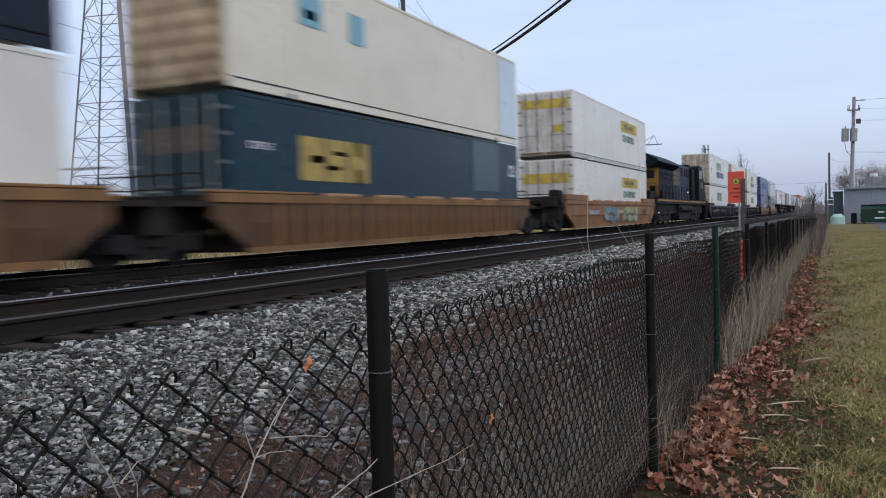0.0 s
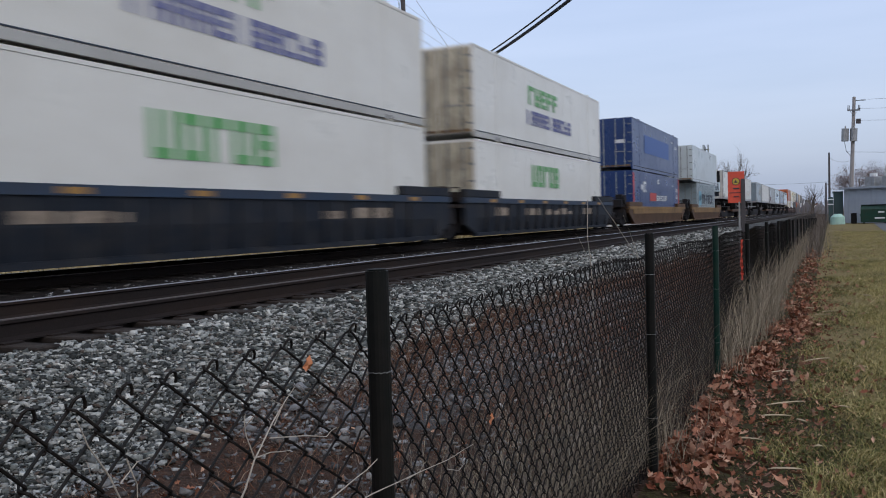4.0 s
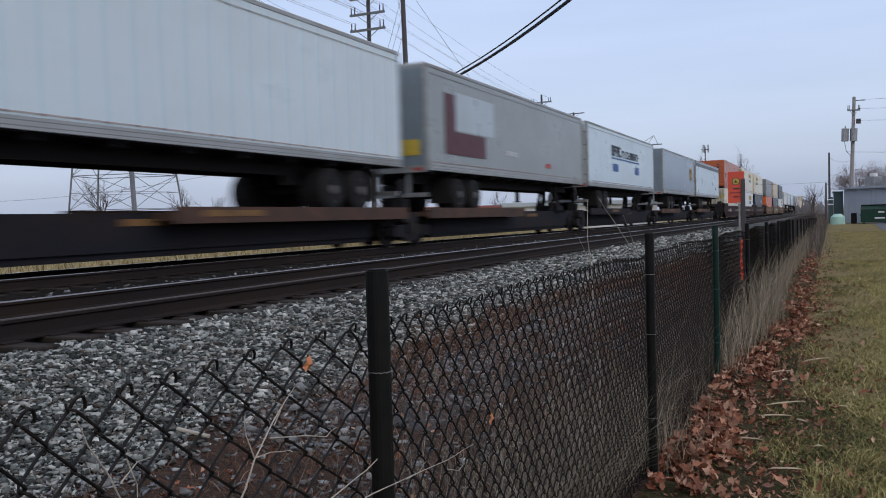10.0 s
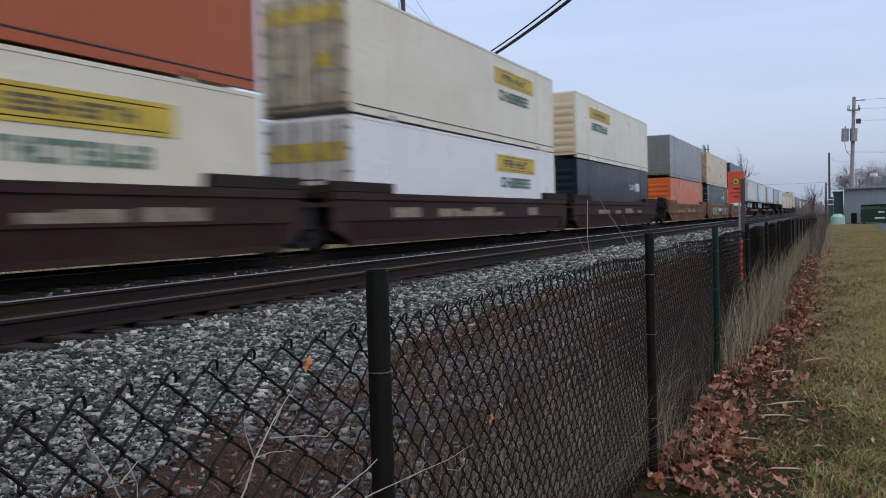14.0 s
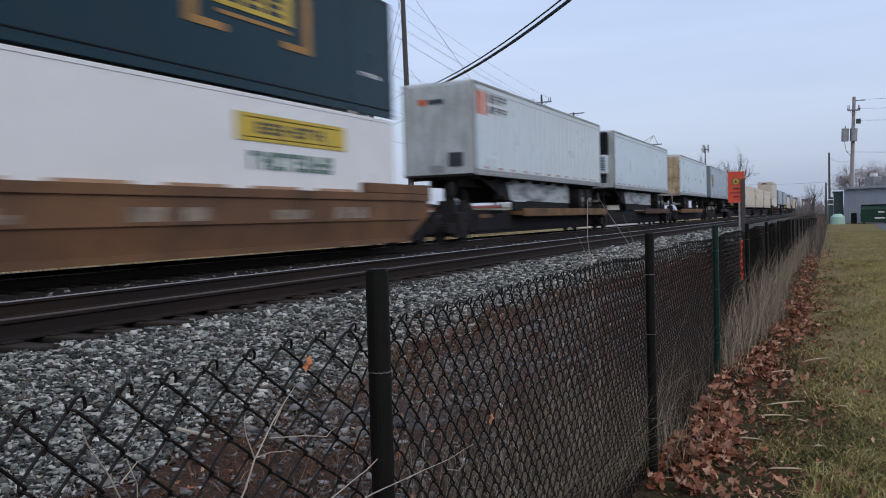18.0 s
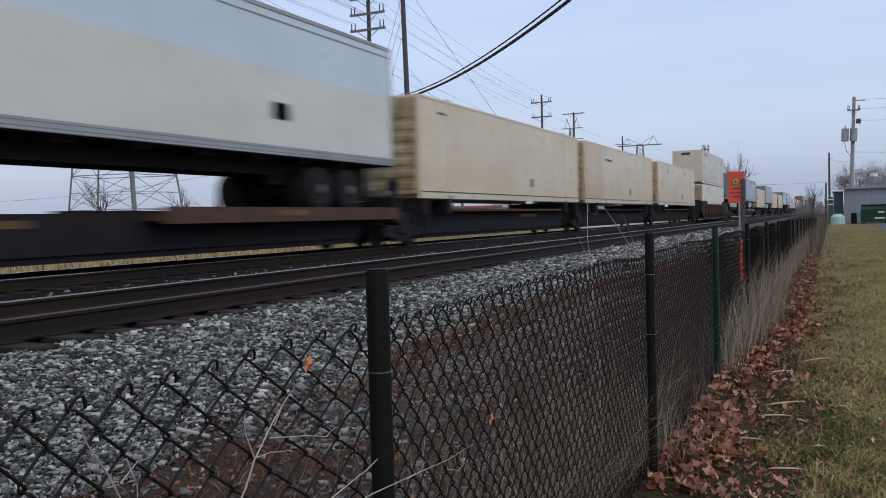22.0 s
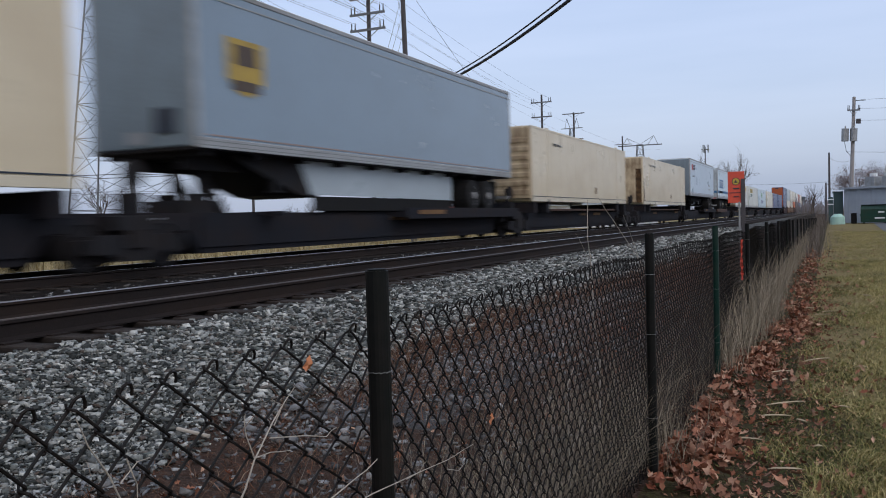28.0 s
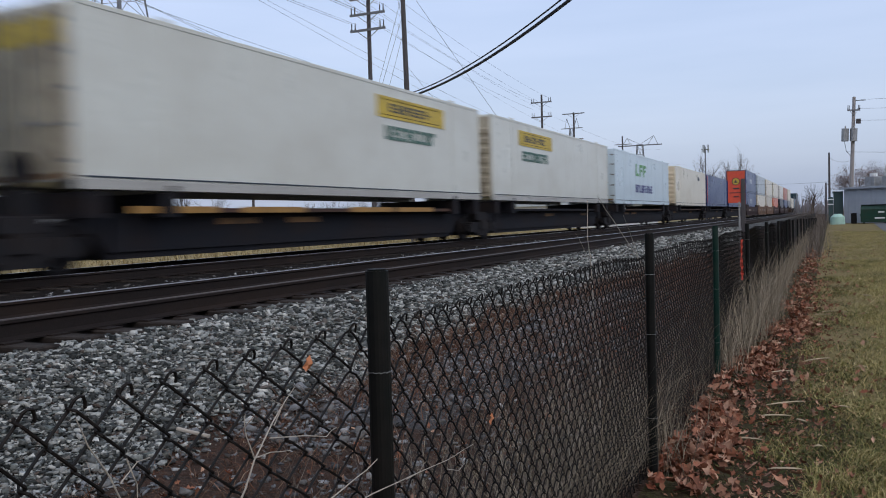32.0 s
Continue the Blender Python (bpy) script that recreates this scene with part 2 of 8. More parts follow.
    "graf_violet": mat("violet_spray_paint", (0.13, 0.11, 0.18), 0.6, 0.0, (0.20, 0.11, 0.06), 0.7, 2.0),
    "graf_pink": mat("pink_spray_paint", (0.32, 0.10, 0.13), 0.6, 0.0, (0.1, 0.05, 0.05), 0.6, 2.0),
    "burnt": mat("scorched_rust_stain", (0.11, 0.060, 0.030), 0.8, 0.0, (0.3, 0.2, 0.1), 0.5, 2.0),
    "skirt_grey": mat("smeared_pale_skirt_panel", (0.42, 0.46, 0.48), 0.5, 0.0, (0.045, 0.045, 0.047), 0.95, 1.6, (1, 0.35, 1.6), 0.05, 50.0, 0.08, 0.16),
    "scorch": mat("charred_rust_stain", (0.045, 0.026, 0.015), 0.85, 0.0, (0.22, 0.13, 0.06), 0.6, 3.0),
    "patch_teal": paint("repainted_teal_panel", (0.035, 0.085, 0.095), (0.03, 0.05, 0.05), 0.5),
    "steel_grey": paint("blue_grey_container_paint", (0.235, 0.295, 0.32), (0.13, 0.13, 0.125), 0.45),
    "chalk": paint("chalky_pale_paint", (0.50, 0.565, 0.59), (0.28, 0.26, 0.23), 0.45),
    "ice_blue": paint("pale_ice_blue_paint", (0.50, 0.60, 0.69), (0.28, 0.29, 0.30), 0.35),
    "tan": paint("sun_faded_tan_paint", (0.60, 0.46, 0.295), (0.30, 0.19, 0.10), 0.5),
    "sill_cream": paint("pale_sill_paint", (0.66, 0.585, 0.44), (0.3, 0.22, 0.13), 0.5),
    "rail_grey": paint("scuffed_grey_rail_paint", (0.44, 0.43, 0.40), (0.16, 0.14, 0.12), 0.6),
    # grime over a darker base that puts the end faces' shade into colour
    "shaded_dirty_cool": mat("shaded_grimy_pale_door_paint", (0.47, 0.54, 0.57), 0.65, 0.0, (0.13, 0.115, 0.10), 0.7, 2.2, (1.6, 1, 0.35), 0.1, 40.0, 0.12, 0.24),
    "shaded_dirty_slate": mat("shaded_grimy_slate_door_paint", (0.17, 0.218, 0.255), 0.65, 0.0, (0.09, 0.095, 0.10), 0.45, 2.2, (1.6, 1, 0.35), 0.1, 40.0, 0.12, 0.24),
    "off_white": paint("off_white_paint", (0.67, 0.68, 0.62), (0.30, 0.25, 0.18), 0.45),
    "galvanised": mat("galvanised_steel", (0.30, 0.31, 0.32), 0.5, 0.6, (0.18, 0.17, 0.16), 0.5, 3.0),
    "tower_steel": mat("weathered_tower_steel", (0.16, 0.17, 0.19), 0.6, 0.3, (0.10, 0.10, 0.11), 0.5, 1.0),
    "rail_head": mat("polished_rail_steel", (0.42, 0.40, 0.40), 0.28, 0.9, (0.12, 0.09, 0.08), 0.4, 3.0, (1, 0.1, 1), 0.05),
    "rail_web": mat("rusted_rail_steel", (0.016, 0.012, 0.011), 0.8, 0.0, (0.03, 0.019, 0.014), 0.6, 2.0, (1, 0.3, 1)),
    "sleeper": mat("creosoted_sleeper_wood", (0.020, 0.016, 0.0145), 0.85, 0.0, (0.065, 0.053, 0.045), 0.6, 3.0, (0.4, 4, 2), 0.5, 60.0, 0.3, 0.2, 0.3),
    "post": mat("dark_green_painted_post", (0.0035, 0.0045, 0.004), 0.55, 0.0, (0.012, 0.009, 0.008), 0.6, 5.0),
    "green_post": mat("green_steel_post", (0.004, 0.024, 0.018), 0.5, 0.0, (0.02, 0.03, 0.025), 0.6, 5.0),
    "wire": mat("black_coated_wire", (0.006, 0.0055, 0.0055), 0.55, 0.0, (0.02, 0.013, 0.010), 0.5, 20.0),
    "tie_wire": mat("bare_tie_wire", (0.25, 0.26, 0.27), 0.45, 0.6, (0.1, 0.08, 0.06), 0.5, 20.0),
    "pole_wood": mat("grey_weathered_pole_wood", (0.17, 0.15, 0.14), 0.85, 0.0, (0.08, 0.07, 0.065), 0.5, 2.0, (4, 4, 0.3)),
    "dark_pole": mat("dark_pole_wood", (0.075, 0.07, 0.075), 0.85, 0.0, (0.04, 0.035, 0.035), 0.5, 2.0, (4, 4, 0.3)),
    "cable": mat("black_cable", (0.018, 0.018, 0.02), 0.6),
    "sign_orange": mat("orange_marker_plastic", (0.62, 0.078, 0.04), 0.5, 0.0, (0.45, 0.05, 0.03), 0.4, 4.0),
    "glass": mat("dark_window_glass", (0.015, 0.018, 0.02), 0.12, 0.0, (0.03, 0.03, 0.03), 0.3, 2.0, bump=0.0),
    "siding": mat("pale_blue_grey_metal_siding", (0.33, 0.37, 0.42), 0.55, 0.0, (0.24, 0.26, 0.29), 0.4, 0.6),
    "siding_dark": mat("dark_green_metal_siding", (0.03, 0.065, 0.07), 0.55, 0.0, (0.02, 0.04, 0.04), 0.4, 0.6),
    "dumpster": mat("dark_green_dumpster_paint", (0.012, 0.045, 0.032), 0.5, 0.0, (0.03, 0.03, 0.02), 0.5, 2.0),
    "mint": mat("pale_mint_plastic", (0.35, 0.55, 0.48), 0.5, 0.0, (0.25, 0.35, 0.3), 0.4, 2.0),
    "asphalt": mat("grey_asphalt", (0.10, 0.105, 0.115), 0.9, 0.0, (0.06, 0.06, 0.065), 0.5, 0.6, fine=80.0),
    "bark": mat("grey_brown_bark", (0.075, 0.06, 0.05), 0.9, 0.0, (0.04, 0.03, 0.025), 0.5, 4.0, (2, 2, 0.4)),
}


def glow(name, color, strength):
    m = bpy.data.materials.new(name)
    m.use_nodes = True
    b = m.node_tree.nodes["Principled BSDF"]
    b.inputs["Base Color"].default_value = (*color, 1)
    b.inputs["Emission Color"].default_value = (*color, 1)
    b.inputs["Emission Strength"].default_value = strength
    return m


M["lamp_glow"] = glow("lit_step_lamp", (1.0, 0.93, 0.62), 2.2)
# added amber emitter standing in for lamplight cast on the container doors
M["marker_glow"] = glow("amber_door_glow", (1.0, 0.16, 0.02), 8.0)


# ---- mesh helpers ----
def bx(bm, x0, x1, y0, y1, z0, z1):
    v = [bm.verts.new((x, y, z)) for z in (z0, z1) for y in (y0, y1) for x in (x0, x1)]
    for q in ((0, 2, 3, 1), (4, 5, 7, 6), (0, 1, 5, 4), (2, 6, 7, 3), (0, 4, 6, 2), (1, 3, 7, 5)):
        bm.faces.new([v[i] for i in q])
    return v


def box(*a, bevel=0.0, seg=1):
    bm = bmesh.new()
    bx(bm, *a)
    if bevel:
        bmesh.ops.bevel(bm, geom=bm.edges[:], offset=bevel, segments=seg, affect="EDGES")
    return bm


def rod(bm, a, b, r0, r1=None, n=6):
    """A straight tapered rod from a to b with n sides."""
    a, b = Vector(a), Vector(b)
    r1 = r0 if r1 is None else r1
    d = (b - a)
    if d.length < 1e-6:
        return
    d.normalize()
    s = d.orthogonal().normalized()
    t = d.cross(s)
    rings = []
    for c, r in ((a, r0), (b, r1)):
        rings.append([bm.verts.new(c + (s * math.cos(k * 2 * math.pi / n) + t * math.sin(k * 2 * math.pi / n)) * r) for k in range(n)])
    for k in range(n):
        bm.faces.new((rings[0][k], rings[0][(k + 1) % n], rings[1][(k + 1) % n], rings[1][k]))
    bm.faces.new(rings[0][::-1])
    bm.faces.new(rings[1])


def prism(bm, pts, x0, x1):
    """An outline in the y-z plane, drawn out from x0 to x1."""
    a = [bm.verts.new((x0, y, z)) for y, z in pts]
    b = [bm.verts.new((x1, y, z)) for y, z in pts]
    n = len(pts)
    bm.faces.new(a[::-1])
    bm.faces.new(b)
    for i in range(n):
        bm.faces.new((a[i], a[(i + 1) % n], b[(i + 1) % n], b[i]))


def lathe_x(bm, y, z, rings, n=20):
    """A round body about an axle along x; rings are pairs of x and radius."""
    last = None
    for x, r in rings:
        ring = [bm.verts.new((x, y + r * math.cos(k * 2 * math.pi / n), z + r * math.sin(k * 2 * math.pi / n))) for k in range(n)]
        if last:
            for k in range(n):
                bm.faces.new((last[k], last[(k + 1) % n], ring[(k + 1) % n], ring[k]))
        else:
            bm.faces.new(ring[::-1])
        last = ring
    bm.faces.new(last)


def mesh_of(bm, name, material):
    bmesh.ops.recalc_face_normals(bm, faces=bm.faces[:])
    me = bpy.data.meshes.new(name)
    bm.to_mesh(me)
    bm.free()
    me.materials.append(material)
    return me


def part(name, bm, material, parent=None, label=""):
    """Links a bmesh, or a mesh that is shared, as one object under its thing."""
    me = bm if isinstance(bm, bpy.types.Mesh) else mesh_of(bm, name, material)
    ob = new(name, me)
    if parent:
        ob.parent = parent
    return tagged(ob, label)


def raw(name, verts, faces, material, smooth=False):
    me = bpy.data.meshes.new(name)
    me.from_pydata(verts, [], faces)
    me.materials.append(material)
    me.update()
    if smooth:
        me.shade_smooth()
    return new(name, me)


# ---- ground ----
def ballast_material():
    m = bpy.data.materials.new("crushed_stone_ballast")
    m.use_nodes = True
    n, l = m.node_tree.nodes, m.node_tree.links
    b = n["Principled BSDF"]
    tc, vo, ramp, bp = n.new("ShaderNodeTexCoord"), n.new("ShaderNodeTexVoronoi"), n.new("ShaderNodeValToRGB"), n.new("ShaderNodeBump")
    vo.inputs["Scale"].default_value = 17.0
    sep = n.new("ShaderNodeSeparateColor")
    l.new(tc.outputs["Object"], vo.inputs["Vector"])
    l.new(vo.outputs["Color"], sep.inputs[0])
    l.new(sep.outputs[0], ramp.inputs["Fac"])
    # base kept near black to put shade into the gaps between stones
    ramp.color_ramp.elements[0].color, ramp.color_ramp.elements[1].color = (0.012, 0.012, 0.012, 1), (0.13, 0.135, 0.13, 1)
    big, g, t = n.new("ShaderNodeTexNoise"), n.new("ShaderNodeMapRange"), n.new("ShaderNodeMix")
    big.inputs["Scale"].default_value = 0.8
    g.inputs["To Min"].default_value, g.inputs["To Max"].default_value = 0.6, 1.3
    l.new(tc.outputs["Object"], big.inputs["Vector"])
    l.new(big.outputs["Fac"], g.inputs["Value"])
    t.data_type, t.blend_type = "RGBA", "MULTIPLY"
    t.inputs["Factor"].default_value = 1.0
    l.new(ramp.outputs["Color"], t.inputs["A"])
    l.new(g.outputs["Result"], t.inputs["B"])
    l.new(t.outputs["Result"], b.inputs["Base Color"])
    bp.inputs["Strength"].default_value, bp.inputs["Distance"].default_value = 1.0, 0.03
    bp.invert = True
    l.new(vo.outputs["Distance"], bp.inputs["Height"])
    l.new(bp.outputs["Normal"], b.inputs["Normal"])
    b.inputs["Roughness"].default_value = 0.85
    b.inputs["Specular IOR Level"].default_value = 0.12
    return m


def two_tone(name, colors, scales, rough=0.95):
    """Soil and turf: three colours mixed at two scales."""
    m = bpy.data.materials.new(name)
    m.use_nodes = True
    n, l = m.node_tree.nodes, m.node_tree.links
    b = n["Principled BSDF"]
    tc = n.new("ShaderNodeTexCoord")
    last = None
    for i, s in enumerate(scales):
        no, mp = n.new("ShaderNodeTexNoise"), n.new("ShaderNodeMapRange")
        no.inputs["Scale"].default_value, no.inputs["Detail"].default_value = s, 8.0
        no.inputs["Roughness"].default_value = 0.7
        l.new(tc.outputs["Object"], no.inputs["Vector"])
        mp.inputs["From Min"].default_value, mp.inputs["From Max"].default_value = 0.38, 0.62
        l.new(no.outputs["Fac"], mp.inputs["Value"])
        mx = n.new("ShaderNodeMix")
        mx.data_type = "RGBA"
        l.new(mp.outputs["Result"], mx.inputs["Factor"])
        if last is None:
            mx.inputs["A"].default_value = (*colors[0], 1)
        else:
            l.new(last, mx.inputs["A"])
        mx.inputs["B"].default_value = (*colors[i + 1], 1)
        last = mx.outputs["Result"]
    l.new(last, b.inputs["Base Color"])
    b.inputs["Roughness"].default_value = rough
    b.inputs["Specular IOR Level"].default_value = 0.06
    fine, bp = n.new("ShaderNodeTexNoise"), n.new("ShaderNodeBump")
    fine.inputs["Scale"].default_value, fine.inputs["Detail"].default_value = 60.0, 4.0
    l.new(tc.outputs["Object"], fine.inputs["Vector"])
    bp.inputs["Strength"].default_value, bp.inputs["Distance"].default_value = 0.7, 0.03
    l.new(fine.outputs["Fac"], bp.inputs["Height"])
    l.new(bp.outputs["Normal"], b.inputs["Normal"])
    return m


M["ballast"] = ballast_material()
M["dull_head"] = mat("dull_rail_head_steel", (0.07, 0.055, 0.05), 0.5, 0.4, (0.03, 0.022, 0.02), 0.5, 3.0, (1, 0.1, 1), 0.05)
M["oily_ballast"] = two_tone("oil_darkened_ballast", [(0.020, 0.017, 0.016), (0.035, 0.030, 0.027), (0.012, 0.011, 0.011)], [3.0, 25.0])
M["lawn"] = two_tone("dormant_lawn", [(0.145, 0.112, 0.054), (0.085, 0.080, 0.030), (0.24, 0.185, 0.09)], [0.8, 16.0])
M["bare_soil"] = two_tone("damp_bare_soil", [(0.055, 0.038, 0.024), (0.115, 0.082, 0.052), (0.055, 0.064, 0.020), (0.030, 0.022, 0.015)], [2.5, 14.0, 40.0])
M["weedy_soil"] = two_tone("brown_weedy_soil", [(0.036, 0.020, 0.013), (0.092, 0.036, 0.019), (0.014, 0.011, 0.010), (0.070, 0.052, 0.043)], [1.6, 9.0, 55.0])
M["gravel_soil"] = two_tone("grey_gravelly_soil", [(0.055, 0.054, 0.055), (0.030, 0.024, 0.021), (0.10, 0.102, 0.106)], [3.0, 45.0])
M["dry_field"] = two_tone("dry_grass_field", [(0.26, 0.20, 0.10), (0.17, 0.14, 0.065), (0.34, 0.27, 0.14)], [0.3, 3.0])

# the cross-section of the ground, from the lawn over the two tracks to the field beyond
PROFILE = [(1500, 0.0), (60, 0.0), (14, 0.0), (5, 0.0), (2.2, 0.0), (0.95, 0.0), (0.05, 0.0), (-0.3, 0.0), (-0.9, 0.02), (-1.8, 0.03), (-2.45, 0.04), (-2.9, 0.055), (-3.2, 0.07), (-3.55, 0.09), (-3.85, 0.15),
           (-4.2, 0.26), (-4.75, 0.435), (-5.15, 0.515), (-5.5, 0.525), (-8.0, 0.54), (-9.2, 0.55), (-10.1, 0.56), (-13.0, 0.56), (-13.5, 0.54),
           (-14.6, 0.25), (-16.0, 0.12), (-24, 0.1), (-60, 0.1), (-200, 0.1), (-1500, 0.1)]


def ground_height(x):
    for (x1, z1), (x0, z0) in zip(PROFILE, PROFILE[1:]):
        if x0 <= x <= x1:
            return z0 + (z1 - z0) * (x - x0) / (x1 - x0)
    return 0.0


def build_ground():
    ys = [-1500, -300, -80, -20, -6] + [-5 + 0.5 * i for i in range(90)] + [41, 43, 46, 50, 55, 62, 72, 86, 105, 140, 200, 320, 600, 1200, 3500]
    verts, faces, mats = [], [], []
    for y in ys:
        for i, (x, z) in enumerate(PROFILE):
            wob = noise.noise(Vector((x * 0.9, y * 0.7, 3.1)))
            dz = 0.02 * wob if x > -3 else (0.035 * wob if -5.2 < x < -3 else 0.0)
            dx = 0.12 * noise.noise(Vector((y * 0.5, 7.7, x))) if -3.7 < x < -2 and -5 < y < 45 else 0.3 * noise.noise(Vector((y * 0.8, 2.7, 0))) if 0.0 < x < 0.1 and -5 < y < 45 else 0.0
            if x < -15:
                dz = 0.05 * wob
            verts.append((x + dx, y, z + dz))
    n = len(PROFILE)
    for j in range(len(ys) - 1):
        for i in range(n - 1):
            faces.append((j * n + i, j * n + i + 1, (j + 1) * n + i + 1, (j + 1) * n + i))
            xm = (PROFILE[i][0] + PROFILE[i + 1][0]) / 2
            if -3.6 < xm < -2.6 and 4.9 < ys[j] < 9.6 + 2.0 * math.sin(xm * 7):
                mats.append(6)
                continue
            if -0.3 < xm < 0.05 and ys[j] > 7 + 4 * noise.noise(Vector((ys[j] * 0.9, 0.3, 1.7))):
                mats.append(0)
                continue
            mats.append(0 if xm > 0.0 else 5 if xm > -0.7 else 1 if xm > -4.1 else 2 if xm > -5.45 else 4 if xm > -13.2 else 2 if xm > -14.7 else 3)
    ob = raw("ground", verts, faces, M["lawn"], True)
    for k in ("weedy_soil", "ballast", "dry_field", "oily_ballast", "bare_soil", "gravel_soil"):
        ob.data.materials.append(M[k])
    for p, k in zip(ob.data.polygons, mats):
        p.material_index = k
    return tagged(ob, "lawn, weedy soil, ballast bed and dry field in one sheet", "ground", kind="structure")


build_ground()

CUBE_V = [(-1, -1, -1), (1, -1, -1), (1, 1, -1), (-1, 1, -1), (-0.8, -0.8, 0.8), (0.8, -0.8, 0.8), (0.8, 0.8, 0.8), (-0.8, 0.8, 0.8)]
CUBE_F = [(0, 2, 1), (0, 3, 2), (4, 5, 6), (4, 6, 7), (0, 1, 5), (0, 5, 4), (1, 2, 6), (1, 6, 5), (2, 3, 7), (2, 7, 6), (3, 0, 4), (3, 4, 7)]


def big_mesh(name, verts, tris, material, n_side=3):
    """One mesh from arrays of corners and faces."""
    me = bpy.data.meshes.new(name)
    me.vertices.add(len(verts))
    me.vertices.foreach_set("co", np.ascontiguousarray(verts, dtype=np.float32).ravel())
    me.loops.add(len(tris) * n_side)
    me.loops.foreach_set("vertex_index", np.ascontiguousarray(tris, dtype=np.int32).ravel())
    me.polygons.add(len(tris))
    me.polygons.foreach_set("loop_start", np.arange(len(tris), dtype=np.int32) * n_side)
    me.update(calc_edges=True)
    me.materials.append(material)
    return new(name, me)


def scatter_stones(name, xs, ys, sizes, material, rng, lift=0.3):
    """Angular stones, each a bent block of its own shape and tilt."""
    n = len(xs)
    base = np.array(CUBE_V) * 0.72
    v = base[None] + rng.uniform(-0.5, 0.5, (n, 8, 3))
    v = v * np.stack([rng.uniform(0.9, 1.7, n), rng.uniform(0.6, 1.2, n), rng.uniform(0.25, 0.6, n)], 1)[:, None, :]
    a, b = rng.uniform(0, 2 * np.pi, n), rng.normal(0, 0.7, n)
    ca, sa, cb, sb = np.cos(a), np.sin(a), np.cos(b), np.sin(b)
    x, y, z = v[..., 0], v[..., 1], v[..., 2]
    y, z = y * cb[:, None] - z * sb[:, None], y * sb[:, None] + z * cb[:, None]
    x, y = x * ca[:, None] - y * sa[:, None], x * sa[:, None] + y * ca[:, None]
    v = np.stack([x, y, z], -1) * sizes[:, None, None]
    zs = np.array([ground_height(float(q)) for q in xs])
    v += np.stack([xs, ys, zs + sizes * (lift + rng.uniform(-0.5, 0.9, n))], 1)[:, None, :]
    f = (np.array(CUBE_F)[None] + 8 * np.arange(n)[:, None, None]).reshape(-1, 3)
    return big_mesh(name, v.reshape(-1, 3), f, material)


STONE = island("grey_crushed_stones", [(0.012, 0.014, 0.014), (0.05, 0.054, 0.052), (0.09, 0.096, 0.092), (0.022, 0.025, 0.024), (0.30, 0.31, 0.29), (0.075, 0.055, 0.045), (0.125, 0.142, 0.136), (0.43, 0.435, 0.41), (0.028, 0.03, 0.03), (0.11, 0.115, 0.108), (0.56, 0.56, 0.53), (0.16, 0.165, 0.155)], 0.85, 80.0, 0.5)


GRAVEL = island("dark_strewn_gravel", [(0.04, 0.042, 0.045), (0.11, 0.115, 0.123), (0.20, 0.206, 0.215), (0.05, 0.045, 0.04), (0.36, 0.365, 0.365), (0.07, 0.072, 0.078)], 0.85, 45.0, 0.4)


def toe_line(y):
    """Where the ballast shoulder ends and the weeds begin."""
    return np.interp(y, [1.5, 3.3, 4.6, 5.2, 5.8, 7.2, 10, 13.7, 20, 50], [-3.6, -3.65, -3.78, -3.72, -3.64, -3.9, -4.06, -4.05, -3.9, -3.8]) + 0.07 * np.sin(y * 2.3) + 0.05 * np.sin(y * 5.1 + 1)


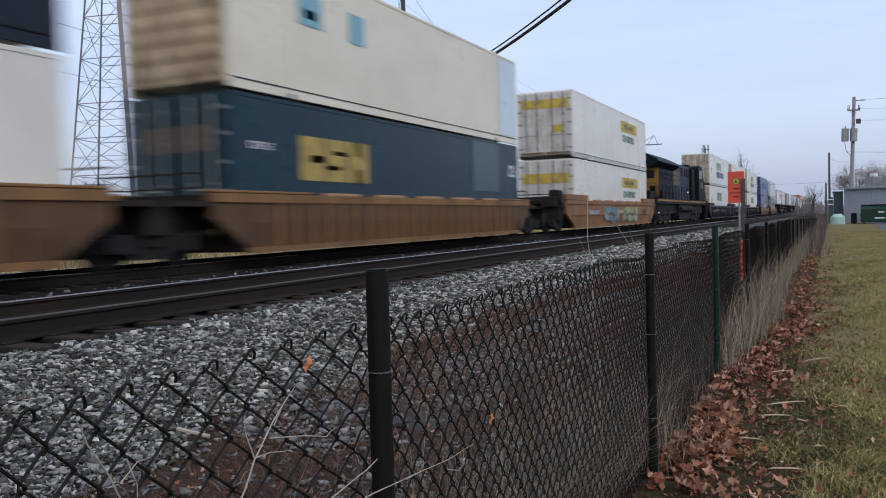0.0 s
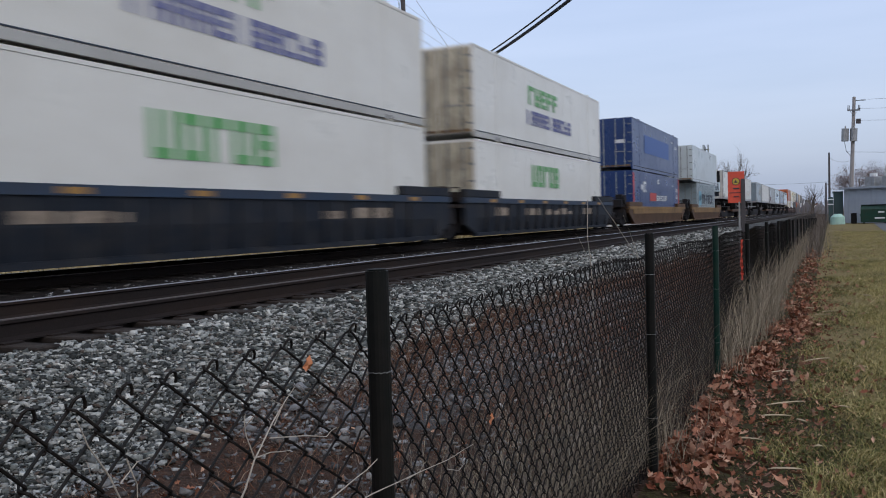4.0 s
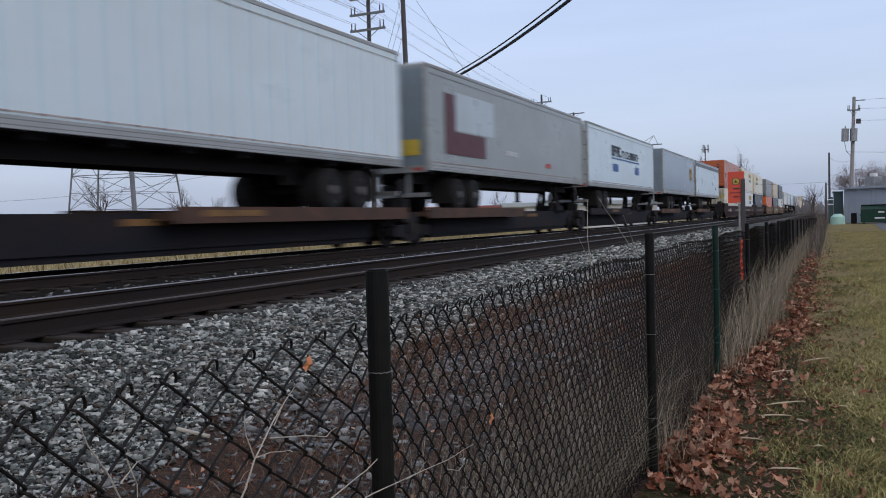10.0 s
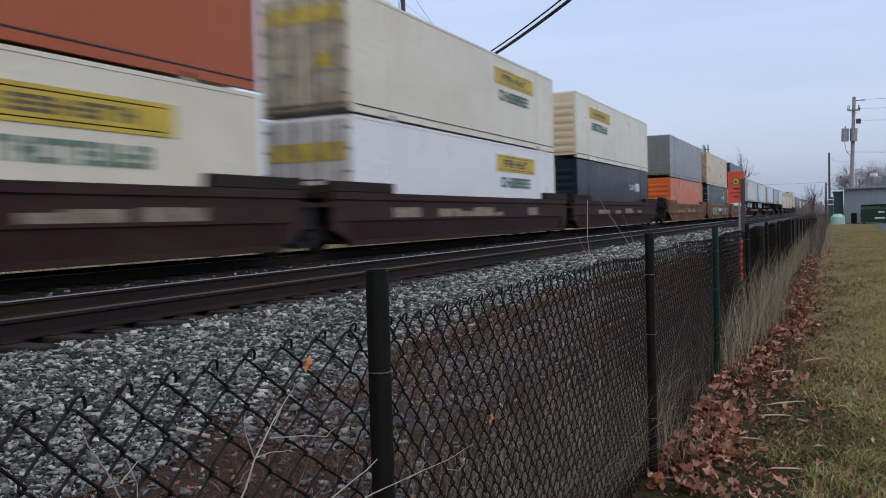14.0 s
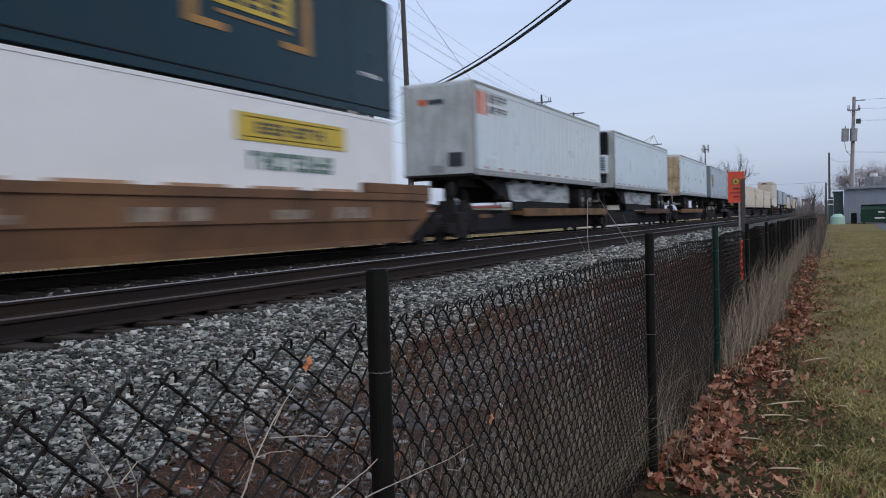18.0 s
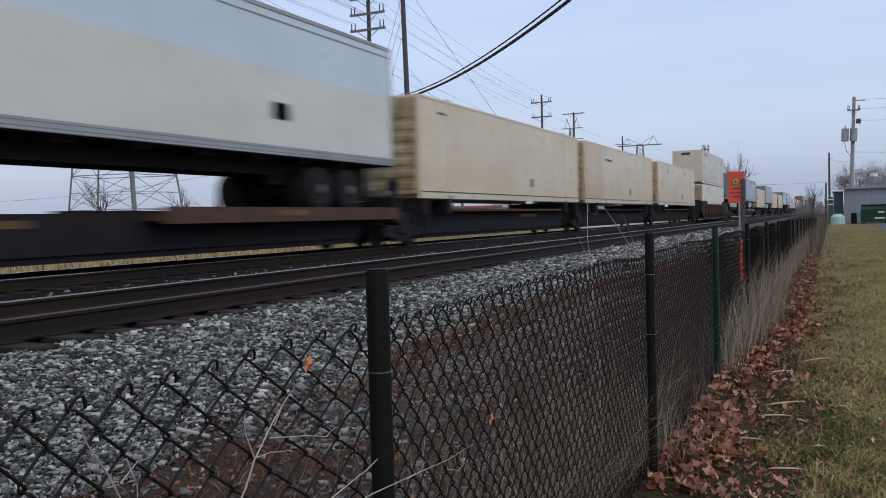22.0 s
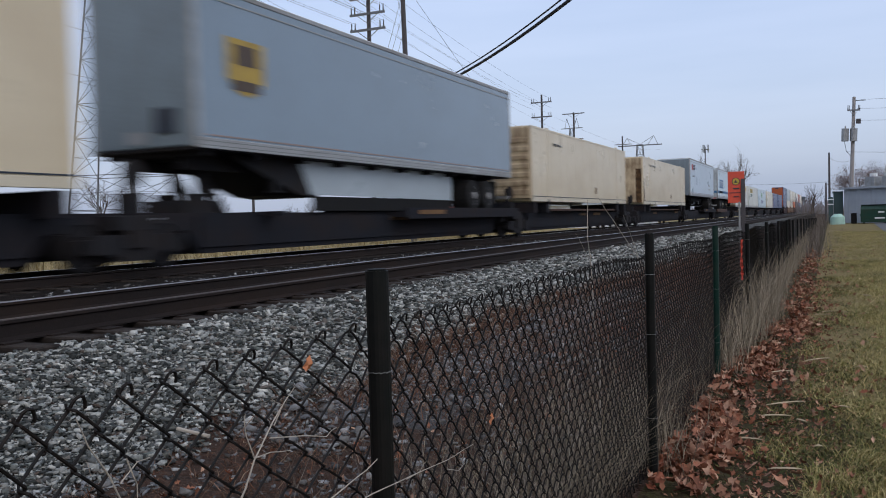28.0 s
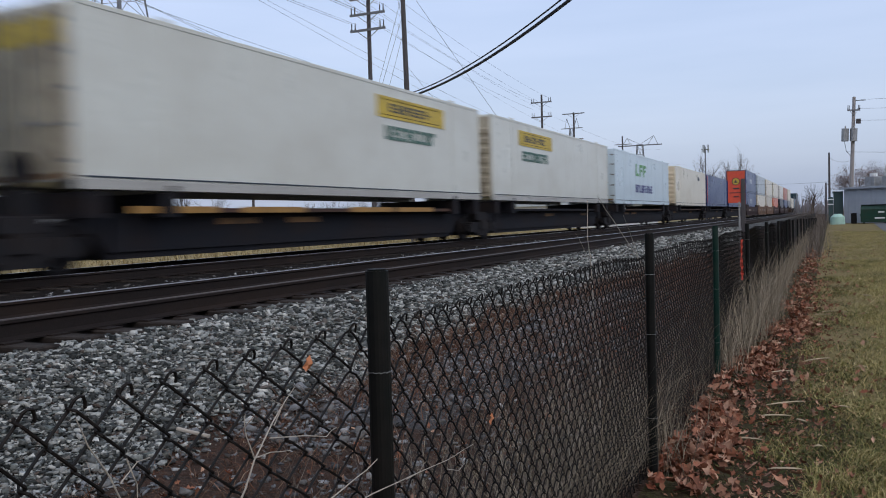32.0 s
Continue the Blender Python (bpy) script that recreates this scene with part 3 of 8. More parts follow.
def build_stones():
    rng = np.random.default_rng(4)
    xs, ys, ss = [], [], []
    for y0, y1, dens, size in ((1.5, 4.4, 4600, 0.0138), (4.4, 7, 3900, 0.0158), (7, 14, 2250, 0.0185), (14, 26, 900, 0.0245), (26, 50, 230, 0.036)):
        n = int((y1 - y0) * 2.15 * dens)
        xs.append(rng.uniform(-5.55, -3.4, n))
        ys.append(rng.uniform(y0, y1, n))
        ss.append(size * np.clip(rng.lognormal(0, 0.38, n), 0.4, 1.9))
    # the toe of the slope breaks up into single stones
    x, y, s = np.concatenate(xs), np.concatenate(ys), np.concatenate(ss)
    edge = toe_line(y)
    crib = np.abs((y - 0.75) % 0.5 - 0.25) > 0.14 + 0.03 * np.sin(y * 9.1)
    keep = ((x < edge) & ((x > -5.40 + 0.05 * np.sin(y * 7.7)) | (crib & (x > -5.54)))) | (rng.uniform(0, 1, len(x)) < 0.30 * np.exp(-(x - edge) / 0.16))
    ob = scatter_stones("ballast_shoulder", x[keep], y[keep], s[keep], STONE, rng)
    tagged(ob, "grey crushed ballast stones sloping from the sleepers", "ballast", kind="stuff")
    # small grey gravel and fines spread through the weeds
    n = 34000
    y = 1.3 + 14 * rng.uniform(0, 1, n) ** 1.4
    x = rng.uniform(-3.75, -1.2, n)
    den = np.clip(0.95 * np.exp(-((x + 3.15 - 0.25 * np.sin(y * 0.9)) / 0.42) ** 2) * (y > 4.3) + 0.10 + 0.3 * (np.sin(x * 4 + y) * np.sin(y * 2.3) > 0.15), 0, 1)
    keep = rng.uniform(0, 1, n) < den
    ob = scatter_stones("scattered_gravel", x[keep], y[keep], 0.0145 * rng.lognormal(0, 0.4, n)[keep], GRAVEL, rng)
    tagged(ob, "small dark gravel strewn among the weeds", "gravel", kind="stuff")
    n = 1900
    x = np.where(rng.uniform(0, 1, n) < 0.6, rng.uniform(-9.9, -7.65, n), rng.uniform(-7.3, -6.05, n))
    ob = scatter_stones("ballast_cribs", x, rng.uniform(3, 30, n), 0.022 * rng.lognormal(0, 0.3, n), GRAVEL, rng, 0.4)
    tagged(ob, "grey ballast stones between the rails and the two tracks", "ballast", kind="stuff")


build_stones()


# ---- tracks ----
def rail_mesh(x, y0, y1, name):
    """Foot, web and head of one rail, drawn out along the track."""
    half = [(0.075, 0.0), (0.075, 0.012), (0.012, 0.035), (0.012, 0.128), (0.036, 0.142), (0.036, 0.168), (0.030, 0.176)]
    prof = half + [(-a, b) for a, b in half[::-1]]
    verts, faces, mi = [], [], []
    n = len(prof)
    for y in (y0, y1):
        verts += [(x + a, y, RAIL - 0.176 + b) for a, b in prof]
    for i in range(n):
        faces.append((i, (i + 1) % n, n + (i + 1) % n, n + i))
        top = min(prof[i][1], prof[(i + 1) % n][1]) > 0.165
        mi.append(1 if top else 0)
    me = bpy.data.meshes.new(name)
    me.from_pydata(verts, [], faces)
    me.materials.append(M["rail_web"])
    me.materials.append(M["rail_head"] if x < -6.5 else M["dull_head"])
    for p, k in zip(me.polygons, mi):
        p.material_index = k
    return me


def build_track(name, cx, label, first, last, near_to):
    tr = tagged(new(name), label, "railway track", kind="structure")
    for sx in (-0.7525, 0.7525):
        part("rail", rail_mesh(cx + sx, -900, 1600, "rail"), None, tr, "rusty rail with a polished head")
    bm = box(-1.3, 1.3, -0.115, 0.115, -0.17, 0.0, bevel=0.012)
    sl = mesh_of(bm, "sleeper", M["sleeper"])
    plate = box(-0.18, 0.18, -0.09, 0.09, 0.0, 0.014)
    rng = random.Random(len(name))
    pm = mesh_of(plate, "tie_plate", M["rail_web"])
    y = first
    while y < near_to:
        ob = part("sleeper", sl, None, tr)
        ob.matrix_basis = pose(cx + rng.uniform(-0.05, 0.05), y + rng.uniform(-0.02, 0.02), RAIL - 0.178 - rng.uniform(0, 0.012), 0, rng.uniform(-0.5, 0.5), rng.uniform(-1.2, 1.2))
        if y < 14:
            for sx in (-0.7525, 0.7525):
                p2 = part("tie_plate", pm, None, ob)
                p2.matrix_basis = pose(sx, 0, 0.0)
        y += 0.5
    bm = bmesh.new()
    while y < last:
        bx(bm, cx - 1.3 + rng.uniform(-0.05, 0.05), cx + 1.3, y - 0.11, y + 0.11, RAIL - 0.35, RAIL - 0.18 - rng.uniform(0, 0.012))
        y += 0.5
    tagged(part("far_sleepers", bm, M["sleeper"], tr), kind="stuff")
    return tr


build_track("near_track", NX, "empty straight track with rusty rails on dark wooden sleepers", 1.0, 160, 52)
build_track("far_track", TX, "straight track under the passing freight train", 4.0, 120, 34)


# ---- the fence ----
def tube_path(verts, faces, pts, r, n=4):
    base = len(verts)
    for i, p in enumerate(pts):
        d = (pts[min(i + 1, len(pts) - 1)] - pts[max(i - 1, 0)]).normalized()
        s = (d.cross(UP) if abs(d.z) < 0.97 else d.cross(Vector((1, 0, 0)))).normalized()
        t = d.cross(s)
        rr = r[i] if isinstance(r, (list, tuple)) else r
        for k in range(n):
            a = 2 * math.pi * k / n
            verts.append(p + (s * math.cos(a) + t * math.sin(a)) * rr)
    for i in range(len(pts) - 1):
        for k in range(n):
            a, b = base + i * n + k, base + i * n + (k + 1) % n
            faces.append((a, b, b + n, a + n))


FX, POSTS = -0.9, [-4.5, -1.44, 1.572, 4.54, 7.36, 10.3, 13.5, 16.7, 20.0, 23.2, 26.4, 29.6, 32.7, 35.8, 38.9, 42.0, 45.1, 48.2, 51.3, 54.4, 57.5, 60.6]


def build_fence():
    rng = random.Random(11)
    fence = tagged(new("chain_link_fence"), "black chain-link fence on dark steel posts, grown through with dry weeds", "fence")
    fence.location = (FX, 0, 0)
    r_mesh = 0.0026
    for i, y in enumerate(POSTS):
        green = i == 4
        top = 1.34 - max(0, y - 6) * 0.008
        bm = bmesh.new()
        rod(bm, (0.02, y, -0.3), (0.02, y, top), 0.0245, n=20)
        bmesh.ops.bevel(bm, geom=[e for e in bm.edges if min(v.co.z for v in e.verts) > top - 0.001], offset=0.004, segments=2, affect="EDGES")
        po = part("fence_post", bm, M["green_post" if green else "post"], fence, "green steel post" if green else "")
        if i < 8:
            for z in (0.35, 0.8, 1.12):
                b2 = bmesh.new()
                for k in range(12):
                    a, b = 2 * math.pi * k / 12, 2 * math.pi * (k + 1) / 12
                    rod(b2, (0.02 + 0.0262 * math.cos(a), y + 0.0262 * math.sin(a), z), (0.02 + 0.0262 * math.cos(b), y + 0.0262 * math.sin(b), z + 0.002), 0.0012, n=4)
                part("tie_wire", b2, M["tie_wire"], po)
    rows = 27
    dz = 1.168 / rows
    for i in range(1, len(POSTS) - 1):
        y0, y1 = POSTS[i], POSTS[i + 1]
        verts, faces = [], []
        far = y0 > 22
        ns = 5 if y0 < 4 else 4 if y0 < 12 else 3
        rr = 0.0035 if far else 0.0026
        if y0 < 1:
            # the first panel is stretched towards its far post
            centres, y = [], y1 - 0.040
            while y > y0:
                centres.append(y)
                y -= 0.5 * min(0.123, max(0.078, 0.086 + 0.060 * (y - 0.85)))
            centres.reverse()
        else:
            n = 2 * round((y1 - y0) / (0.30 if far else 0.0762))
            centres = [y0 + (y1 - y0) * (k + 0.5) / n for k in range(n)]
        n = len(centres)
        for k, yc in enumerate(centres):
            p = centres[k + 1] - yc if k + 1 < n else yc - centres[k - 1]
            sag = 0.005 * math.sin(yc * 2.1) + 0.004 * math.sin(yc * 5.3) + 0.024 * math.sin(math.pi * (yc - y0) / (y1 - y0)) + 0.012 - (0.03 * (1.45 - yc) if y0 < 1 else 0.0)
            pts = []
            for j in range(rows + 1):
                z = 0.02 + j * dz + sag * j / rows
                side = 1 if (rows - j + n - k) % 2 else -1
                bow = -0.03 + 0.02 * math.sin(yc * 1.7 + z * 2) * (z / 1.2)
                yb = yc + side * p * 0.5 * 1.12 + rng.uniform(-0.003, 0.003)
                pts.append(Vector((bow, yb, z)))
                if j < rows and not far:
                    # each run between two bends lies in front of or behind the next wire
                    d = 0.0062 if side > 0 else -0.0062
                    for g in (0.12, 0.88):
                        pts.append(Vector((bow + d, yb - side * p * 1.12 * g, z + (dz + sag / rows) * g)))
            # the knuckle at the top hooks over its neighbour
            e = pts[-1]
            q = 1.25
            if (n - k) % 2 == 0:
                pts.append(e + Vector((-0.002, 0.002, 0.006)))
            else:
                pts += [e + Vector((0.003, q * 0.004, 0.010)), e + Vector((0.005, q * 0.009, 0.014)), e + Vector((0.005, q * 0.015, 0.012)), e + Vector((0.002, q * 0.019, 0.003)), e + Vector((0.0, q * 0.020, -0.006))]
            tube_path(verts, faces, pts, rr, ns)
        me = bpy.data.meshes.new("wire_mesh")
        me.from_pydata(verts, [], faces)
        me.materials.append(M["wire"])
        part("wire_mesh", me, None, fence)


build_fence()


# ---- the train: shared pieces ----
def wheel_mesh(r=0.42):
    bm = bmesh.new()
    lathe_x(bm, 0, 0, [(-0.07, 0.14), (-0.065, r + 0.025), (-0.035, r + 0.025), (-0.03, r), (0.06, r - 0.005), (0.065, r - 0.07), (0.03, r - 0.09), (0.02, 0.16), (0.07, 0.13), (0.075, 0.05)], 24)
    return mesh_of(bm, "wheel", M["underframe"])


def bogie_frame_mesh():
    bm = bmesh.new()
    for s in (-1, 1):
        x0, x1 = (0.93, 1.07) if s > 0 else (-1.07, -0.93)
        prism(bm, [(-1.12, 1.06), (-1.12, 1.26), (-0.75, 1.34), (0.75, 1.34), (1.12, 1.26), (1.12, 1.06), (0.78, 1.10), (0.42, 0.98), (0.40, 0.90), (-0.40, 0.90), (-0.42, 0.98), (-0.78, 1.10)], x0, x1)
        for k in (-0.18, 0.0, 0.18):
            rod(bm, (s * 1.02, k, 0.95), (s * 1.02, k, 1.22), 0.07, n=8)
        for k in (-0.875, 0.875):
            bx(bm, s * 1.0 - 0.12, s * 1.0 + 0.14, k - 0.15, k + 0.15, 1.03, 1.33)
    bx(bm, -1.15, 1.15, -0.22, 0.22, 1.12, 1.42)
    for k in (-0.38, 0.38):
        bx(bm, -0.9, 0.9, k - 0.06, k + 0.06, 0.92, 1.12)
    bx(bm, -0.6, 0.6, -1.25, 1.25, 1.05, 1.36)
    for k in (-0.875, 0.875):
        rod(bm, (-0.75, k, RAIL + 0.42), (0.75, k, RAIL + 0.42), 0.08, n=8)
    return mesh_of(bm, "bogie_frame", M["underframe"])


WHEEL = wheel_mesh()
BOGIE = bogie_frame_mesh()


def add_bogie(wagon, y):
    b = part("bogie", BOGIE, None, wagon, "sooty two-axle bogie")
    b.location = (0, y, 0)
    for yy in (-0.875, 0.875):
        for s in (-1, 1):
            w = part("wheel", WHEEL, None, b)
            w.matrix_basis = pose(s * 0.78, yy, RAIL + 0.42, 0, 0, 0 if s > 0 else 180)
    return b


def add_coupler(wagon, y, way):
    bm = bmesh.new()
    bx(bm, -0.12, 0.12, min(y, y + way * 0.7), max(y, y + way * 0.7), RAIL + 0.72, RAIL + 0.95)
    bx(bm, -0.2, 0.2, min(y + way * 0.55, y + way * 0.9), max(y + way * 0.55, y + way * 0.9), RAIL + 0.66, RAIL + 1.0)
    part("coupler", bm, M["underframe"], wagon)


def graffiti(parent, x, z0, z1, y0, y1, mats, rng):
    """Loose rounded letters sprayed over a panel."""
    y = y0
    layer = 0
    while y < y1:
        w = rng.uniform(0.35, 0.75)
        for kind in ("fill", "stroke"):
            bm = bmesh.new()
            h = rng.uniform(0.85, 1.0) * (z1 - z0)
            zc, yc, lean = (z0 + z1) / 2, y + w / 2, rng.uniform(-0.25, 0.25)
            if kind == "fill":
                pts = [(yc + 0.6 * w * math.cos(2 * math.pi * k / 11) * rng.uniform(0.5, 1.1) + lean * math.sin(2 * math.pi * k / 11), zc + 0.5 * h * math.sin(2 * math.pi * k / 11) * rng.uniform(0.6, 1)) for k in range(11)]
            else:
                a = rng.uniform(-0.25, 0.25) * h
                pts = [(yc - 0.3 * w, zc + a - 0.07), (yc + 0.35 * w, zc - a * 0.6 - 0.06), (yc + 0.35 * w, zc - a * 0.6 + 0.06), (yc - 0.3 * w, zc + a + 0.07)]
            d = x + 0.003 + 0.0012 * (layer % 7)
            layer += 1
            prism(bm, pts, x - 0.046, d - 0.03 + (0.009 if kind == "stroke" else 0.0))
            part("graffiti", bm, M[rng.choice(mats) if kind == "fill" else rng.choice(("well_brown", "pale_grey", "ink"))], parent, "spray-painted lettering")
        y += w * 0.8


WELL_STYLES = {
    "orange_ribbed": ("well_ochre", "well_ochre", 2.05, 1, "weathered orange double-stack well wagon with ribbed sides"),
    "orange": ("well_orange", "well_orange", 2.15, 0, "weathered orange double-stack well wagon with spray paint"),
    "blue_black": ("well_black", "well_blue", 2.12, 1, "black articulated well wagon with a slate blue top chord"),
    "yellow": ("well_brown", "well_yellow", 1.92, 0, "dirty yellow and brown double-stack well wagon"),
    "tuscan": ("well_tuscan", "well_tuscan", 2.15, 0, "dark red-brown articulated well wagon"),
    "rust": ("well_rust", "well_rust", 2.25, 1, "rusted dark brown well wagon with ribbed sides"),
    "burnt_orange": ("well_burnt", "well_burnt", 2.15, 0, "burnt orange articulated well wagon"),
}


def run_y(bm, pts, y0, y1):
    """A cross-section of x, z corners drawn out along the wagon."""
    a = [bm.verts.new((x, y0, z)) for x, z in pts]
    b = [bm.verts.new((x, y1, z)) for x, z in pts]
    bm.faces.new(a)
    bm.faces.new(b[::-1])
    for i in range(len(pts)):
        j = (i + 1) % len(pts)
        bm.faces.new((a[i], b[i], b[j], a[j]))


def well_wagon(style, u0, u1, a, b, own_a, own_b, seed=0):
    """u0..u1: the well; a, b: the bogie centres; own_b: the far bogie belongs to this unit."""
    side, chord, top, ribs, label = WELL_STYLES[style]
    L = u1 - u0
    wg = tagged(new("well_wagon"), label, "rail wagon", "wagons of the freight train")
    half = 1.47
    ribbed = style == "orange_ribbed"
    y0, y1 = (0.35, L - 0.35) if ribbed else (-0.35, L + 0.35)
    reach = 1.05 if ribbed else 1.38
    ends = ((y0, -1, a - u0), (y1, 1, b - u0))
    # the sides stop short of the bogies
    far = [reach if own else min(reach, abs(e - y) - 0.62) for (y, w, e), own in zip(ends, (own_a, own_b))]
    ends = tuple((y, w, e, r) for (y, w, e), r in zip(ends, far))
    for s in (-1, 1):
        bm = bmesh.new()
        # an upright upper plate and a lower plate leaning in under a fold
        x1, x2, x3 = s * (half - 0.045), s * (half - 0.13), s * (half - 0.22)
        run_y(bm, [(x1, top - 0.16), (x1, 1.49), (x2, 1.00), (x3, 1.00), (x3, top - 0.16)], y0, y1)
        for y, w, e, r in ends:
            prism(bm, [(y, 0.96), (y, top - 0.16), (y + w * r, top - 0.16), (y + w * r, 1.58 if ribbed or r > 1.2 else 1.28)], min(x1, x3), max(x1, x3))
        # ribbed sides: the plate takes the ochre copy darkened for shade
        sp = part("side_sill", bm, M["well_ochre_shade" if ribbed else side], wg)
        bm = bmesh.new()
        xo, xi = s * half, s * (half - 0.2)
        bx(bm, min(xo, xi), max(xo, xi), y0 - far[0] - 0.02, y1 + far[1] + 0.02, top - 0.17, top)
        part("top_chord", bm, M[chord], wg)
        bm = bmesh.new()
        bx(bm, min(s * (half - 0.02), s * (half - 0.2)), max(s * (half - 0.02), s * (half - 0.2)), y0 - 0.1, y1 + 0.1, 0.90, 1.01)
        part("bottom_chord", bm, M[side], wg)
        if style in ("orange", "burnt_orange", "tuscan"):
            part("fold_ledge", box(min(x1, s * (half - 0.01)), max(x1, s * (half - 0.01)), y0 - far[0] * 0.6, y1 + far[1] * 0.6, 1.475, 1.505), M[side], wg)
        if ribs:
            bm = bmesh.new()
            prism(bm, [(-0.06, 1.01), (-0.06, top - 0.17), (0.06, top - 0.17), (0.06, 1.01)], -0.14, 0.06)
            rib = mesh_of(bm, "rib", M[side])
            y = y0 + 0.9
            while y < y1 - 0.7:
                r = part("rib", rib, None, sp)
                r.location = (s * (half - 0.05), y, 0)
                y += 0.61 if ribbed else 1.02
        elif style == "yellow":
            bm = bmesh.new()
            xa, xb = s * (half - 0.045), s * (half - 0.02)
            bx(bm, min(xa, xb), max(xa, xb), y0 - 0.2, y1 + 0.2, 1.50, top - 0.175)
            part("painted_band", bm, M["well_yellow"], wg)
        for y, w, e, r in ends:
            # raised walkway beams over both ends
            ya, yb = sorted((y - w * 2.1, y + w * (r + 0.04)))
            part("walkway_beam", box(min(xo, xi), max(xo, xi), ya, yb, top + 0.005, top + (0.06 if ribbed else 0.25), bevel=0.015), M["well_ochre" if ribbed else "well_dark" if style in ("tuscan", "rust") else side], wg)
        if s > 0 and style in ("orange", "orange_ribbed", "burnt_orange"):
            for k in range(5):
                y = 3.0 + k * 2.35
                part("load_guide", box(half - 0.12, half - 0.02, y, y + 1.5, top, top + 0.06), M["peach"], wg)
    for y in (0.5, L * 0.25, L * 0.5, L * 0.75, L - 0.5):
        part("cross_member", box(-1.34, 1.34, y - 0.25, y + 0.25, 0.92, 1.08), M["underframe"], wg)
    for y, w, end, r in ends:
        ya, yb = sorted((y - w * 0.05, y + w * (r + 0.04)))
        part("end_bulkhead", box(-1.24, 1.24, *sorted((y + w * 0.03, y + w * 0.15)), 0.95, top + 0.2), M["well_dark"], wg)
        part("end_platform", box(-1.25, 1.25, ya, yb, top - 0.12, top - 0.02), M["well_dark"], wg)
        part("end_sill", box(-0.75, 0.75, min(y, end), max(y, end), 1.40, 1.86), M["underframe"], wg)
        part("end_deck", box(-1.3, 1.4, *sorted((y + w * (r + 0.05), y + w * max(r + 0.45, abs(end - y) - 0.12))), 1.80, 1.90), M["well_dark"], wg)
        bm = bmesh.new()
        yr = y + w * (r + 0.12)
        for x in (-1.2, 0.0, 1.3):
            rod(bm, (x, yr, 1.9), (x, yr, 2.42), 0.02, n=5)
        rod(bm, (-1.2, yr, 2.42), (1.3, yr, 2.42), 0.02, n=5)
        rod(bm, (-1.2, yr, 2.15), (1.3, yr, 2.15), 0.016, n=5)
        part("end_handrail", bm, M["well_dark"], wg)
    part("brake_box", box(0.5, 1.25, -2.2, -1.6, 1.3, 1.8, bevel=0.02), M["underframe"], wg)
    add_bogie(wg, a - u0)
    if own_b:
        add_bogie(wg, b - u0)
        add_coupler(wg, b - u0 + 1.0, 1)
    if own_a:
        add_coupler(wg, a - u0 - 1.0, -1)
        # brake stand with its wheel, valves and hoses over the near end
        yb = a - u0 - 0.3
        st = part("brake_stand", box(0.55, 1.2, yb - 0.5, yb + 0.5, 1.86, 2.32, bevel=0.03), M["underframe"], wg)
        bm = bmesh.new()
        rod(bm, (1.2, yb, 2.3), (1.3, yb, 2.3), 0.26, n=16)
        part("brake_wheel", bm, M["underframe"], st)
        part("brake_valve", box(0.7, 1.1, yb + 0.1, yb + 0.42, 2.32, 2.6, bevel=0.04), M["underframe"], st)
    return wg


